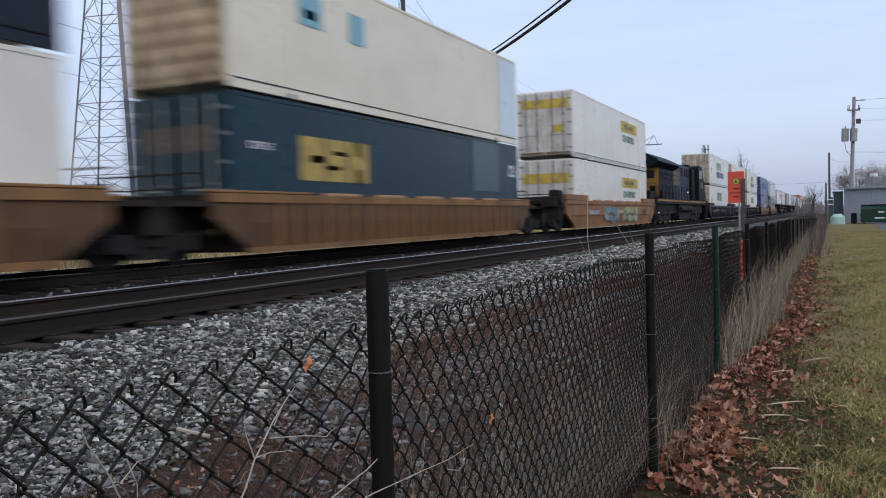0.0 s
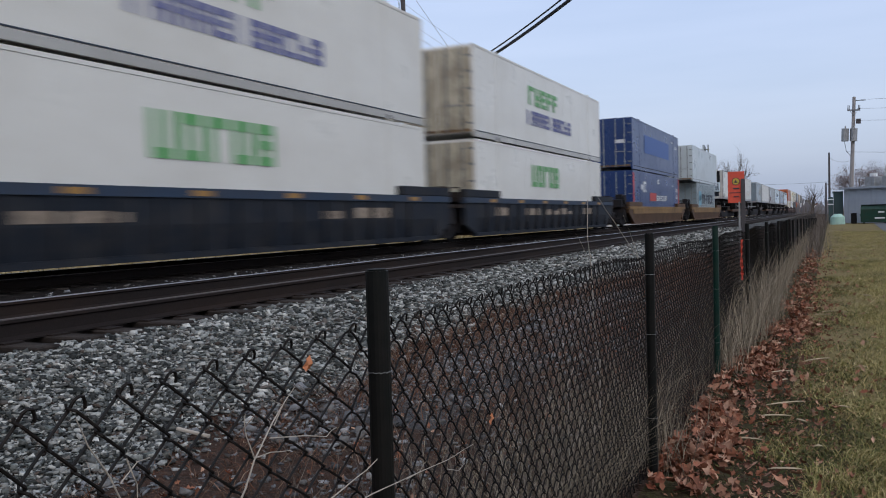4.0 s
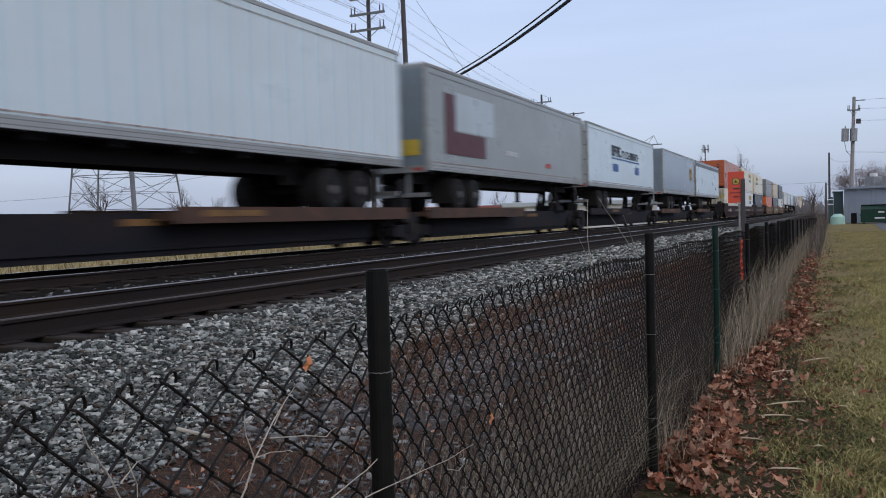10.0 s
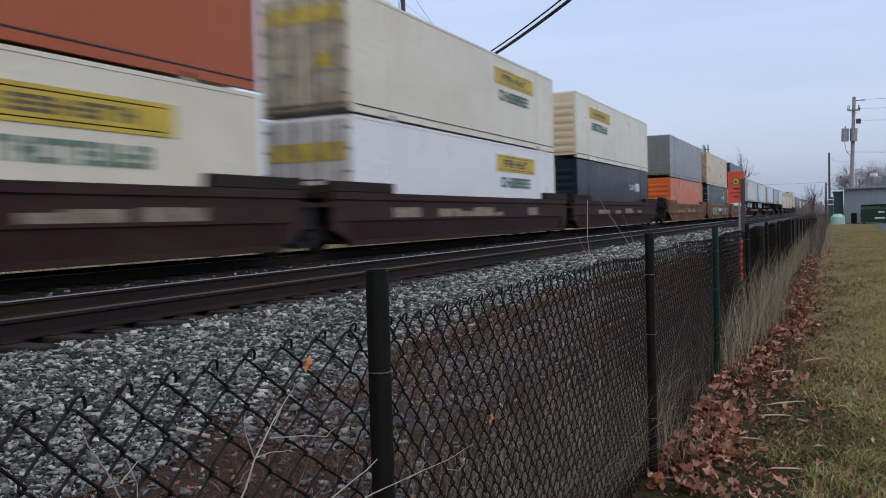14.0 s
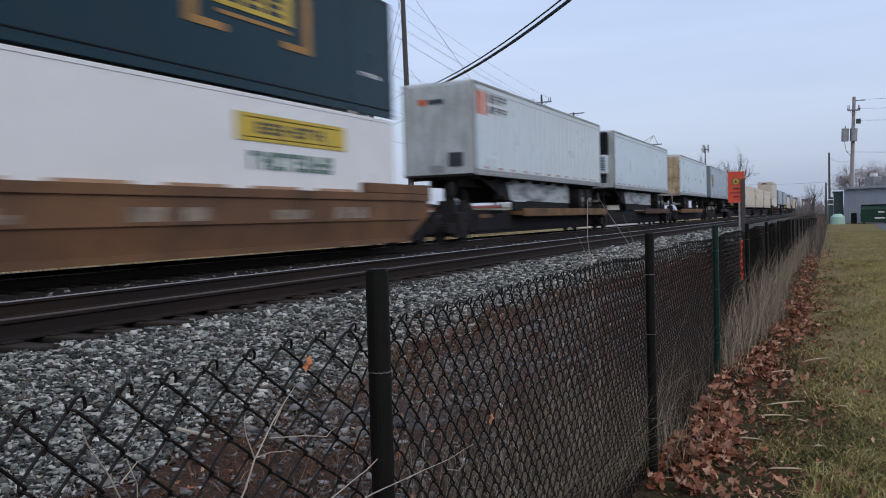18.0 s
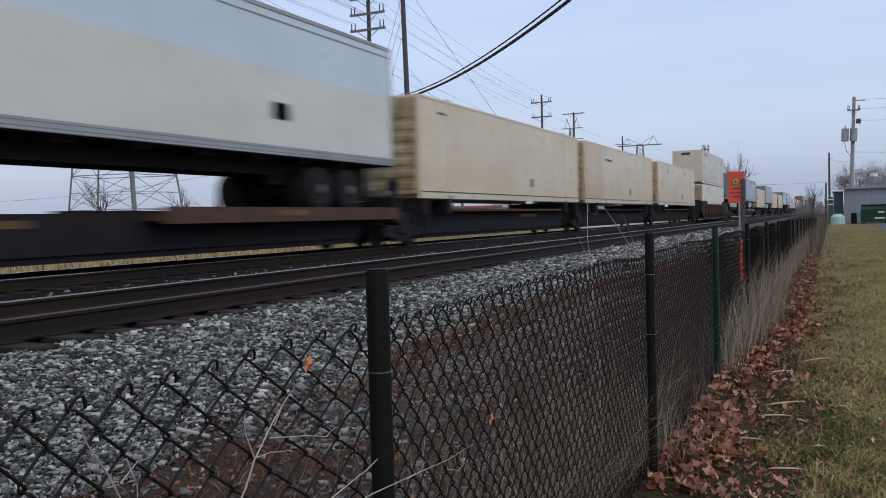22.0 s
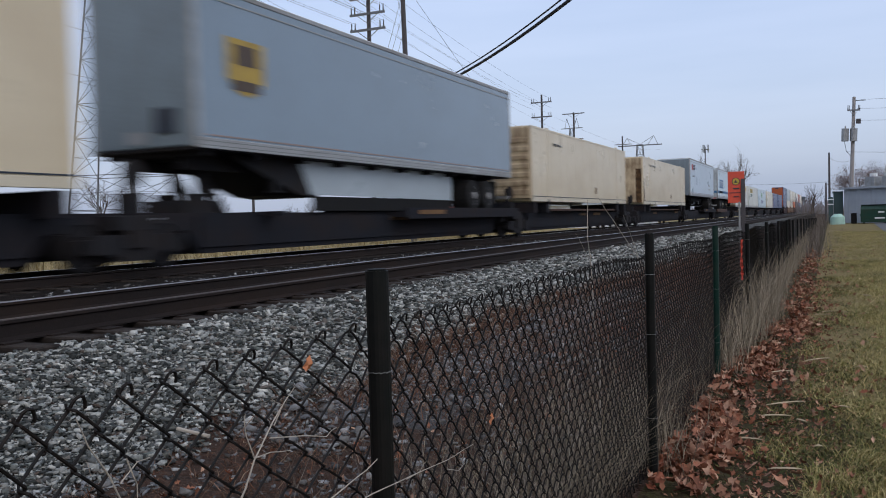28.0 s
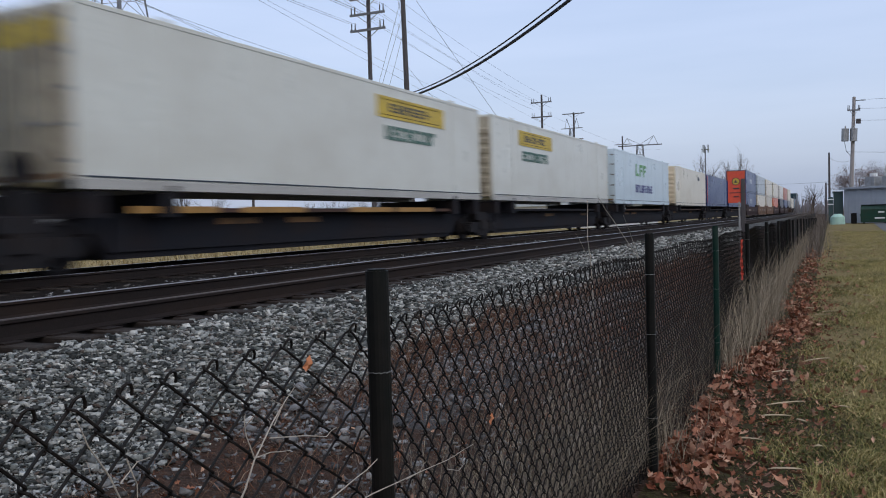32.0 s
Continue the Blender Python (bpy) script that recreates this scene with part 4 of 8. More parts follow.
def spine_wagon(u0, u1, a, b, own_a, own_b, trailer, rear_near, deck, seed=0):
    """A low spine wagon: a centre beam with wheel platforms or container arms."""
    rng = random.Random(seed)
    wg = tagged(new("spine_wagon"), "dark low spine wagon with a rusty edge" if not trailer else "dark low spine wagon carrying a road trailer", "rail wagon", "wagons of the freight train")
    L = u1 - u0
    ya, yb = a - u0 + 0.15, b - u0 - 0.15
    bm = bmesh.new()
    prism(bm, [(ya, 1.42), (ya, 1.70), (yb, 1.70), (yb, 1.42), (yb - 1.35, 1.38), (yb - 1.75, 0.93), (ya + 1.75, 0.93), (ya + 1.35, 1.38)], -0.78, 0.78)
    part("centre_beam", bm, M["spine"], wg)
    bm = bmesh.new()
    prism(bm, [(ya + 1.7, 1.05), (ya + 1.7, 1.62), (yb - 1.7, 1.62), (yb - 1.7, 1.05)], 0.78, 0.84)
    part("side_plate", bm, M["spine"], wg)
    if trailer:
        reach = 0.72 if deck == "deck_yellow" else 0.5
        p0, p1 = (ya + 0.5, ya + (yb - ya) * reach) if rear_near else (ya + (yb - ya) * (1 - reach), yb - 0.5)
        for s in (-1, 1):
            bm = bmesh.new()
            x0, x1 = (0.78, 1.36) if s > 0 else (-1.36, -0.78)
            bx(bm, x0 + (0.06 if s < 0 else 0), x1 - (0.06 if s > 0 else 0), p0, p1, 1.56, 1.70)
            bx(bm, x0 if s < 0 else x1 - 0.06, x0 + 0.06 if s < 0 else x1, p0, p1, 1.50, 1.80)
            part("wheel_platform", bm, M[deck], wg)
        hy = L - 1.0 if rear_near else 1.0
        bm = bmesh.new()
        bx(bm, -0.42, 0.42, hy - 0.3, hy + 0.3, 2.72, 2.86)
        for s in (-1, 1):
            rod(bm, (s * 0.35, hy - 0.1, 2.75), (s * 0.3, hy - (0.9 if rear_near else -0.9), 1.68), 0.08, n=6)
            rod(bm, (s * 0.3, hy + 0.1, 2.75), (s * 0.35, hy + 0.25, 1.68), 0.09, n=6)
        bx(bm, -0.5, 0.5, hy - 0.45, hy + 0.45, 1.70, 1.95)
        for s in (-1, 1):
            bx(bm, s * 0.36 - 0.05, s * 0.36 + 0.05, hy - 0.3, hy + 0.3, 1.90, 2.08)
        part("trailer_hitch", bm, M["underframe"], wg, "folding hitch stand")
    # brake stand and stencil plate over the near bogie
    bm = bmesh.new()
    bx(bm, 0.35, 0.75, ya + 0.1, ya + 0.4, 1.70, 2.05)
    bx(bm, 0.48, 0.60, ya + 0.18, ya + 0.30, 2.05, 2.55)
    rod(bm, (0.62, ya + 0.24, 2.4), (0.68, ya + 0.24, 2.4), 0.24, n=14)
    part("brake_stand", bm, M["underframe"], wg)
    part("stencil_plate", box(0.782, 0.79, ya + 0.25, ya + 0.75, 1.44, 1.62), M["galvanised"], wg)
    for yy in (ya, yb):
        part("end_block", box(-1.1, 1.1, yy - 0.3, yy + 0.3, 1.40, 1.66, bevel=0.02), M["underframe"], wg)
    ends = (0.35, L - 0.35) if not trailer else ((L - 2.6,) if rear_near else (2.6,))
    for y in ends + (() if trailer else (2.0, L - 2.0)):
        part("cross_arm", box(-1.3, 1.3, y - 0.16, y + 0.16, 1.62, 2.03 if not trailer else 1.72), M["spine"], wg)
    for k in range(2):
        y = rng.uniform(1, L - 2)
        part("edge_strip", box(1.362, 1.372, y, y + rng.uniform(0.8, 1.8), 1.62, 1.74) if trailer and p0 < y < p1 - 1.8 else box(0.842, 0.852, y, y + 1.2, 1.48, 1.60), M["deck_yellow"], wg, "worn yellow reflective strip")
    if not trailer:
        part("deck_edge", box(0.7, 1.15, 2.1, L - 2.1, 1.70, 1.78), M[deck], wg)
    add_bogie(wg, a - u0)
    if own_b:
        add_bogie(wg, b - u0)
        add_coupler(wg, b - u0 + 0.9, 1)
    if own_a:
        add_coupler(wg, a - u0 - 0.9, -1)
    return wg


# ---- containers ----
def decal_list(parent, decals, w, z0):
    """Plain shapes of lettering and badges, laid on the side, or with 'E' on the near end."""
    for d in decals:
        if d[0] == "E":
            _, m, x0, x1, za, zb = d
            part("decal", box(x0, x1, -0.0285, -0.0245, za - z0, zb - z0), M[m], parent)
        elif d[0] == "P":
            # an added glow block in place of amber light cast on the end
            _, m, x0, x1, za, zb = d
            part("glow_bracket", box(x0 + 0.05, x1 - 0.05, -0.20, 0.0, za - z0 - 0.03, za - z0), M["underframe"], parent)
            part("marker_lamp", box(x0, x1, -0.24, -0.12, za - z0, zb - z0, bevel=0.01), M[m], parent, "added amber glow block in place of light on the doors")
        elif d[0] == "S":
            # a shield badge
            _, y, za, zb, ww = d
            bm, h = bmesh.new(), (zb - za)
            za -= z0
            prism(bm, [(y, za + h * 0.3), (y, za + h), (y + ww, za + h), (y + ww, za + h * 0.3), (y + ww * 0.75, za + h * 0.08), (y + ww / 2, za), (y + ww * 0.25, za + h * 0.08)], w / 2 + 0.004, w / 2 + 0.012)
            s = part("badge", bm, M["faded_badge"], parent, "yellow and brown shield badge")
            part("badge_field", box(w / 2 + 0.012, w / 2 + 0.016, y + ww * 0.2, y + ww * 0.8, za + h * 0.55, za + h * 0.9), M["brown_decal"], s)
            part("badge_foot", box(w / 2 + 0.012, w / 2 + 0.016, y + ww * 0.12, y + ww * 0.88, za + h * 0.1, za + h * 0.28), M["brown_decal"], s)
        elif d[0] == "L":
            # a leaning bar from one corner to another
            _, m, ya, za, yb, zb, t = d
            bm = bmesh.new()
            prism(bm, [(ya, za - z0 - t / 2), (ya, za - z0 + t / 2), (yb, zb - z0 + t / 2), (yb, zb - z0 - t / 2)], w / 2 + 0.004, w / 2 + 0.010)
            part("decal", bm, M[m], parent)
        elif d[0] == "T":
            # unreadable lettering: a row of short bars of one colour
            _, m, ya, yb, za, zb, n = d
            bm = bmesh.new()
            step = (yb - ya) / n
            apart = zb - za >= 0.27
            rng = random.Random(int(ya * 100) + n)
            for k in range(n):
                a, h = ya + k * step, zb - za
                bx(bm, w / 2 + 0.004, w / 2 + 0.010, a, a + step * 0.28, za - z0, zb - z0)
                if rng.random() < 0.75:
                    bx(bm, w / 2 + 0.004, w / 2 + 0.010, a + step * 0.28, a + step * 0.8, zb - z0 - h * 0.24, zb - z0)
                if rng.random() < 0.6:
                    bx(bm, w / 2 + 0.004, w / 2 + 0.010, a + step * 0.28, a + step * 0.75, za - z0 + h * 0.4, za - z0 + h * 0.6)
                if rng.random() < 0.6:
                    bx(bm, w / 2 + 0.004, w / 2 + 0.010, a + step * 0.28, a + step * 0.8, za - z0, za - z0 + h * 0.22)
                if rng.random() < 0.4:
                    bx(bm, w / 2 + 0.004, w / 2 + 0.010, a + step * 0.6, a + step * 0.8, za - z0, zb - z0)
                if apart:
                    part("letter_block", bm, M[m], parent)
                    bm = bmesh.new()
            if apart:
                bm.free()
            else:
                part("lettering", bm, M[m], parent)
        else:
            m, ya, yb, za, zb = d
            part("decal", box(w / 2 + 0.002, w / 2 + 0.007, ya, yb, za - z0, zb - z0), M[m], parent)


def container(L, H, z0, color, end="doors", label="", decals=(), rail=None, end_color=None, ribbed=False, seed=0, far=False):
    """An intermodal container with posts, rails, castings, door bars and a panelled skin."""
    ob = tagged(new("shipping_container"), label, "container", "containers on the freight train")
    W = 2.59
    c = M[color]
    rc = M[rail or color]
    sill = M[{"white": "rail_grey", "off_white": "rail_grey", "beige": "sill_cream", "tan": "sill_cream", "dull_beige": "sill_cream"}.get(color, rail or color)]
    bm = bmesh.new()
    bx(bm, -W / 2 + 0.02, W / 2 - 0.012, 0.02, L - 0.02, 0.14, H - 0.04)
    if ribbed:
        y = 0.35
        rib = mesh_of(box(W / 2 - 0.013, W / 2 + 0.0, 0, 0.17, 0.2, H - 0.14), "side_rib", c)
        while y < L - 0.5:
            part("side_rib", rib, None, ob).location = (0, y, 0)
            y += 0.30
    else:
        n = 13 if not far else 0
        rib = mesh_of(box(W / 2 - 0.013, W / 2 - 0.0095, -0.01, 0.01, 0.18, H - 0.1), "side_seam", c)
        for k in range(1, n):
            part("side_seam", rib, None, ob).location = (0, L * k / n, 0)
    part("body", bm, c, ob)
    for s in (-1, 1):
        x0, x1 = (W / 2 - 0.06, W / 2) if s > 0 else (-W / 2, -W / 2 + 0.06)
        part("bottom_rail", box(x0, x1 + (0.002 if s > 0 else 0), 0.0, L, 0.0, 0.17, bevel=0.008), sill, ob)
        part("top_rail", box(x0, x1, 0.0, L, H - 0.08, H, bevel=0.006), rc, ob)
        if s > 0:
            part("side_moulding", box(W / 2 - 0.01, W / 2 + 0.006, 0.05, L - 0.05, 0.19, 0.215), M["ink"] if color not in ("navy", "teal_navy", "blue") else M["black"], ob)
        for y in ((0.0, 0.13), (L - 0.13, L)):
            part("corner_post", box(x0 - (0.04 if s > 0 else 0), x1 + 0.001 + (0.04 if s < 0 else 0), y[0], y[1], 0.0, H - 0.01, bevel=0.008), c, ob)
        off = (L - 12.19) / 2
        for y in (off, L - off - 0.18):
            if L > 13 and s > 0:
                part("lifting_post", box(W / 2 - 0.012, W / 2 - 0.002, y, y + 0.16, 0.17, H - 0.08), c, ob)
            part("corner_casting", box(x0 - 0.02, x1 + (0.004 if s > 0 else -0.0), y, y + 0.178, H - 0.02, H + 0.06), M["underframe"] if color in ("navy", "teal_navy") else rc, ob)
            part("foot_casting", box(x0 - 0.02, x1 + 0.003, y, y + 0.178, -0.055, 0.10), M["underframe"], ob)
    part("roof", box(-W / 2 + 0.05, W / 2 - 0.05, 0.04, L - 0.04, H - 0.05, H - 0.005), c, ob)
    worn = {"white": "dirty_white", "cream": "dirty_cream", "bright_white": "dirty_white"}
    ec = M[end_color or (worn.get(color, color) if end == "doors" else "rusty_beige" if end == "burnt" else color)]
    if end == "doors":
        for s in (-1, 1):
            x0, x1 = (0.02, W / 2 - 0.1) if s > 0 else (-W / 2 + 0.1, -0.02)
            d = part("door", box(x0, x1, -0.012, 0.02, 0.16, H - 0.1, bevel=0.006), ec, ob)
            for k in (0.28, 0.72):
                x = x0 + (x1 - x0) * k
                bm = bmesh.new()
                rod(bm, (x, -0.045, 0.12), (x, -0.045, H - 0.07), 0.026, n=6)
                for z in (0.4, 1.1, 1.9, H - 0.35):
                    bx(bm, x - 0.05, x + 0.05, -0.03, -0.01, z, z + 0.06)
                part("lock_bar", bm, M["warm_grey" if color in ("navy", "teal_navy", "blue") else "mid_grey"], d)
            for z in (0.3, 0.85, 1.4, 1.95, 2.45):
                xa, xb = (x1 - 0.16, x1 + 0.05) if s > 0 else (x0 - 0.05, x0 + 0.16)
                part("hinge", box(xa, xb, -0.024, -0.01, z + 0.1, z + 0.17), M["mid_grey"], d)
            part("door_handle", box(x0 + 0.25, x1 - 0.3, -0.05, -0.035, 1.0, 1.04), M["galvanised"], d)
            part("door_grime", box(x0 + 0.02, x1 - 0.02, -0.0135, -0.012, 0.17, 0.26), M["burnt"], d)
            for z in (0.35, 0.9, 1.45, 2.0, 2.5):
                part("door_rib", box(x0 + 0.08, x1 - 0.08, -0.024, -0.011, z, z + 0.07), ec, d)
    elif end == "ribs":
        part("end_panel", box(-W / 2 + 0.1, W / 2 - 0.1, 0.0, 0.03, 0.14, H - 0.08), ec, ob)
        for k in range(7):
            z = 0.3 + k * 0.33
            bm = bmesh.new()
            prism(bm, [(-0.03, z), (-0.03, z + 0.13), (0.002, z + 0.19), (0.002, z - 0.06)], -W / 2 + 0.16, W / 2 - 0.16)
            part("end_rib", bm, ec, ob)
    else:
        part("end_panel", box(-W / 2 + 0.1, W / 2 - 0.1, -0.006, 0.03, 0.14, H - 0.08, bevel=0.004), ec, ob)
        part("end_vent", box(-0.5, 0.25, -0.018, -0.004, H - 0.42, H - 0.2), M["ink"], ob)
        if end == "burnt":
            part("scorch_mark", box(W / 2 - 0.45, W / 2 - 0.1, -0.012, -0.004, 0.1, H * 0.75), M["scorch"], ob)
            bm = bmesh.new()
            prism(bm, [(0.02, 0.18), (0.02, H * 0.7), (0.1, H * 0.76), (0.2, H * 0.55), (0.28, H * 0.5), (0.33, 0.9), (0.42, 0.7), (0.5, 0.18)], W / 2 - 0.012, W / 2 - 0.006)
            part("scorch_mark", bm, M["scorch"], ob)
    decal_list(ob, decals, W, z0)
    return ob


# ---- road trailers ----
def tyre_mesh(y, s):
    bm = bmesh.new()
    if s:
        lathe_x(bm, y, 0.5, [(s * 0.62, 0.3), (s * 0.64, 0.46), (s * 0.68, 0.5), (s * 1.22, 0.5), (s * 1.27, 0.46), (s * 1.28, 0.33)], 24)
    return mesh_of(bm, "tyres", M["rubber"])


def hub_mesh(y, s, m="alloy"):
    bm = bmesh.new()
    if s:
        lathe_x(bm, y, 0.5, [(s * 1.2, 0.30), (s * 1.285, 0.29), (s * 1.25, 0.24), (s * 1.23, 0.14), (s * 1.32, 0.1), (s * 1.33, 0.04)], 16)
    return mesh_of(bm, "hub", M[m])


def trailer(L, H, color, rear_near, label="", decals=(), skirt=False, reefer=False, ribbed=False, end_color=None, top_color="steel_rail", pup=False, stripe=None, door_color=None, tape=False):
    """Box trailer; its origin is on the deck at the near end, and the box stands 1.15 above it."""
    ob = tagged(new("semi_trailer"), label, "trailer", "trailers on the freight train")
    W, B = 2.59, 1.17
    bm = bmesh.new()
    bx(bm, -W / 2 + 0.02, W / 2 - 0.01, 0.03, L - 0.03, B + 0.18, B + H - 0.06)
    if ribbed:
        y, post = 0.6, mesh_of(box(W / 2 - 0.011, W / 2 + 0.028, 0, 0.10, B + 0.2, B + H - 0.14, bevel=0.008), "side_post", M["bright_white"])
        while y < L - 0.5:
            part("side_post", post, None, ob).location = (0, y, 0)
            y += 0.61
    else:
        k, seam = 1, mesh_of(box(W / 2 - 0.011, W / 2 - 0.0085, -0.012, 0.012, B + 0.2, B + H - 0.12), "side_seam", M[color])
        while k * 1.22 < L - 0.4:
            part("side_seam", seam, None, ob).location = (0, k * 1.22, 0)
            k += 1
    part("body", bm, M[color], ob)
    part("roof", box(-W / 2 + 0.04, W / 2 - 0.04, 0.02, L - 0.02, B + H - 0.06, B + H, bevel=0.02), M["pale"], ob)
    for s in (-1, 1):
        x0, x1 = (W / 2 - 0.05, W / 2 + 0.006) if s > 0 else (-W / 2 - 0.006, -W / 2 + 0.05)
        part("bottom_rail", box(x0, x1, 0, L, B, B + 0.20, bevel=0.008), M["steel_rail"], ob)
        part("top_rail", box(x0, x1, 0, L, B + H - 0.13, B + H - 0.03, bevel=0.012), M[top_color], ob)
        for y in (0.0, L - 0.1):
            part("corner_post", box(x0 - (0.06 if s > 0 else 0), x1 + 0.003 + (0.06 if s < 0 else 0), y, y + 0.1, B, B + H - 0.02, bevel=0.03), M["steel_rail"] if door_color is None else M[color], ob)
    if stripe:
        part("side_stripe", box(W / 2 - 0.004, W / 2 + 0.002, 0.15, L - 0.15, B + H - 0.5, B + H - 0.2), M[stripe], ob)
    else:
        part("seam_line", box(W / 2 - 0.004, W / 2 + 0.003, 0.12, L - 0.12, B + H - 0.30, B + H - 0.27), M["steel_rail"], ob)
    for z in (0.05, 0.13):
        part("rail_groove", box(W / 2 + 0.0062, W / 2 + 0.0075, 0.02, L - 0.02, B + z, B + z + 0.018), M["mid_grey"], ob)
    # red and white tape along the lower rail
    k = 0.6
    strip = mesh_of(box(W / 2 - 0.012, W / 2 + 0.004, 0, 0.5, B + 0.245, B + 0.30), "reflector", M["tape_red"])
    while tape and k < L - 1:
        part("reflector", strip, None, ob).location = (0, k, 0)
        k += 1.35
    if not tape:
        part("tape_line", box(W / 2 - 0.012, W / 2 + 0.001, 0.3, L - 0.3, B + 0.235, B + 0.265), M["dirty_tape"], ob, "faded dull red tape line")
    flip = (lambda y: y) if rear_near else (lambda y: L - y)
    # running gear at the rear
    axles = (1.6,) if pup else (2.2, 3.45)
    for y in axles:
        for s in (-1, 1):
            ty = part("tyre", tyre_mesh(flip(y), s), None, ob)
            part("hub", hub_mesh(flip(y), s, "bright_alloy" if skirt else "alloy"), None, ty)
    ys = sorted((flip(axles[0] - 0.9), flip(axles[-1] + 0.9)))
    bm = bmesh.new()
    for s in (-0.5, 0.5):
        bx(bm, s - 0.06, s + 0.06, ys[0], ys[1], 0.62, 0.98)
    for y in axles:
        rod(bm, (-1.0, flip(y), 0.5), (1.0, flip(y), 0.5), 0.07, n=8)
    part("axle_frame", bm, M["underframe"], ob)
    ys = sorted((flip(axles[-1] + 0.62), flip(axles[-1] + 0.66)))
    part("mud_flap", box(0.6, 1.25, *sorted((flip(axles[0] - 0.72), flip(axles[0] - 0.74))), 0.25, 1.0), M["rubber"], ob)
    beam = mesh_of(box(-W / 2 + 0.06, W / 2 - 0.06, 0, 0.08, B - 0.12, B + 0.02), "floor_beam", M["underframe"])
    for k in range(int(L / 1.6)):
        part("floor_beam", beam, None, ob).location = (0, 0.3 + k * 1.6, 0)
    part("floor_plate", box(-W / 2 + 0.03, W / 2 - 0.045, 0.02, L - 0.02, B - 0.02, B + 0.03), M["underframe"], ob)
    for s in (-1, 1):
        part("chassis_rail", box(s * 0.5 - 0.06, s * 0.5 + 0.06, *sorted((flip(0.3), flip(L - 0.4))), B - 0.34, B - 0.02), M["underframe"], ob)
    # bumper, landing legs
    bm = bmesh.new()
    bx(bm, -1.2, 1.2, *sorted((flip(0.05), flip(0.15))), 0.42, 0.54)
    for s in (-0.6, 0.6):
        bx(bm, s - 0.05, s + 0.05, *sorted((flip(0.06), flip(0.14))), 0.5, B)
    part("rear_bumper", bm, M["galvanised"], ob)
    ly = flip(L - 2.9)
    for s in (-0.85, 0.85):
        bm = bmesh.new()
        bx(bm, s - 0.07, s + 0.07, ly - 0.07, ly + 0.07, 0.45, B)
        bx(bm, s - 0.13, s + 0.13, ly - 0.13, ly + 0.13, 0.42, 0.46)
        rod(bm, (s, ly, 0.65), (s * 0.6, ly + (0.8 if rear_near else -0.8) * -1, B - 0.1), 0.03, n=5)
        part("landing_leg", bm, M["underframe"], ob)
    if skirt:
        a, b = sorted((flip(4.4), flip(L - 4.2)))
        bm = bmesh.new()
        d = 0.9
        prism(bm, [(a, 0.34), (a, B), (b + 0.5, B), (b, 0.40)] if rear_near else [(a, 0.40), (a - 0.5, B), (b, B), (b, 0.34)], W / 2 - 0.40, W / 2 - 0.37)
        part("skirt_flap", box(W / 2 - 0.40, W / 2 - 0.38, a + 0.05, b - 0.05, 0.03, 0.36), M["rubber"], ob)
        part("side_skirt", bm, M["pale_grey" if color == "slate" else "skirt_grey"], ob, "pale aerodynamic side skirt")
        # dark wedge added to give the shadow under the nose a shape
        bm = bmesh.new()
        prism(bm, [(flip(L - 1.3), B - 0.03), (flip(L - 4.5), B - 0.03), (flip(L - 4.5), 0.34), (flip(L - 3.7), 0.40)], -0.9, 0.9)
        part("nose_shade_wedge", bm, M["underframe"], ob, "dark wedge for the shaded slope under the nose")
    # the near end: grime, with its shade put into a darker base
    ec = M[end_color or {"cool_white": "shaded_dirty_cool", "white": "dirty_white", "off_white": "dirty_white"}.get(color, "shaded_dirty_slate")]
    if rear_near:
        for s in (-1, 1):
            x0, x1 = (0.015, W / 2 - 0.09) if s > 0 else (-W / 2 + 0.09, -0.015)
            d = part("door", box(x0, x1, -0.01, 0.03, B + 0.12, B + H - 0.16, bevel=0.006), M[door_color] if door_color and s > 0 else ec, ob)
            bm = bmesh.new()
            rod(bm, (x0 + 0.3, -0.03, B + 0.1), (x0 + 0.3, -0.03, B + H - 0.14), 0.016, n=6)
            part("lock_bar", bm, M["galvanised"], d)
            for z in (0.5, 1.2, 1.9, 2.5):
                xa, xb = (x1 - 0.12, x1 + 0.04) if s > 0 else (x0 - 0.04, x0 + 0.12)
                part("hinge", box(xa, xb, -0.025, -0.008, B + z, B + z + 0.06), M["mid_grey"], d)
        part("rear_sill", box(-W / 2 + 0.05, W / 2 - 0.05, -0.02, 0.03, B - 0.05, B + 0.14), M["steel_rail"], ob)
        for x in (-1.05, -0.9, 0.9, 1.05):
            part("tail_lamp", box(x - 0.06, x + 0.06, -0.03, -0.018, B - 0.01, B + 0.08), M["red"], ob)
    else:
        part("front_wall", box(-W / 2 + 0.08, W / 2 - 0.08, -0.01, 0.03, B + 0.05, B + H - 0.1, bevel=0.01), ec, ob)
        part("front_box", box(0.35, 0.85, -0.05, -0.008, B + 0.3, B + 0.75), M["ink"], ob, "small document and plug box")
        part("connector_plate", box(-0.35, 0.15, -0.03, -0.008, B + 0.12, B + 0.35), M["galvanised"], ob)
    if reefer:
        part("reefer_unit", box(-0.98, 0.98, -0.52, -0.012, B + 0.75, B + 1.75, bevel=0.05), M["cool_white"], ob, "white refrigeration unit")
        part("reefer_fan_panel", box(-0.98, 0.98, -0.46, -0.012, B + 1.75, B + H - 0.12, bevel=0.04), M["black"], ob)
        for k in range(7):
            part("reefer_louvre", box(0.55, 0.9, -0.535, -0.52, B + 0.95 + k * 0.1, B + 1.0 + k * 0.1), M["ink"], ob)
    decal_list(ob, decals, W, 1.70)
    return ob


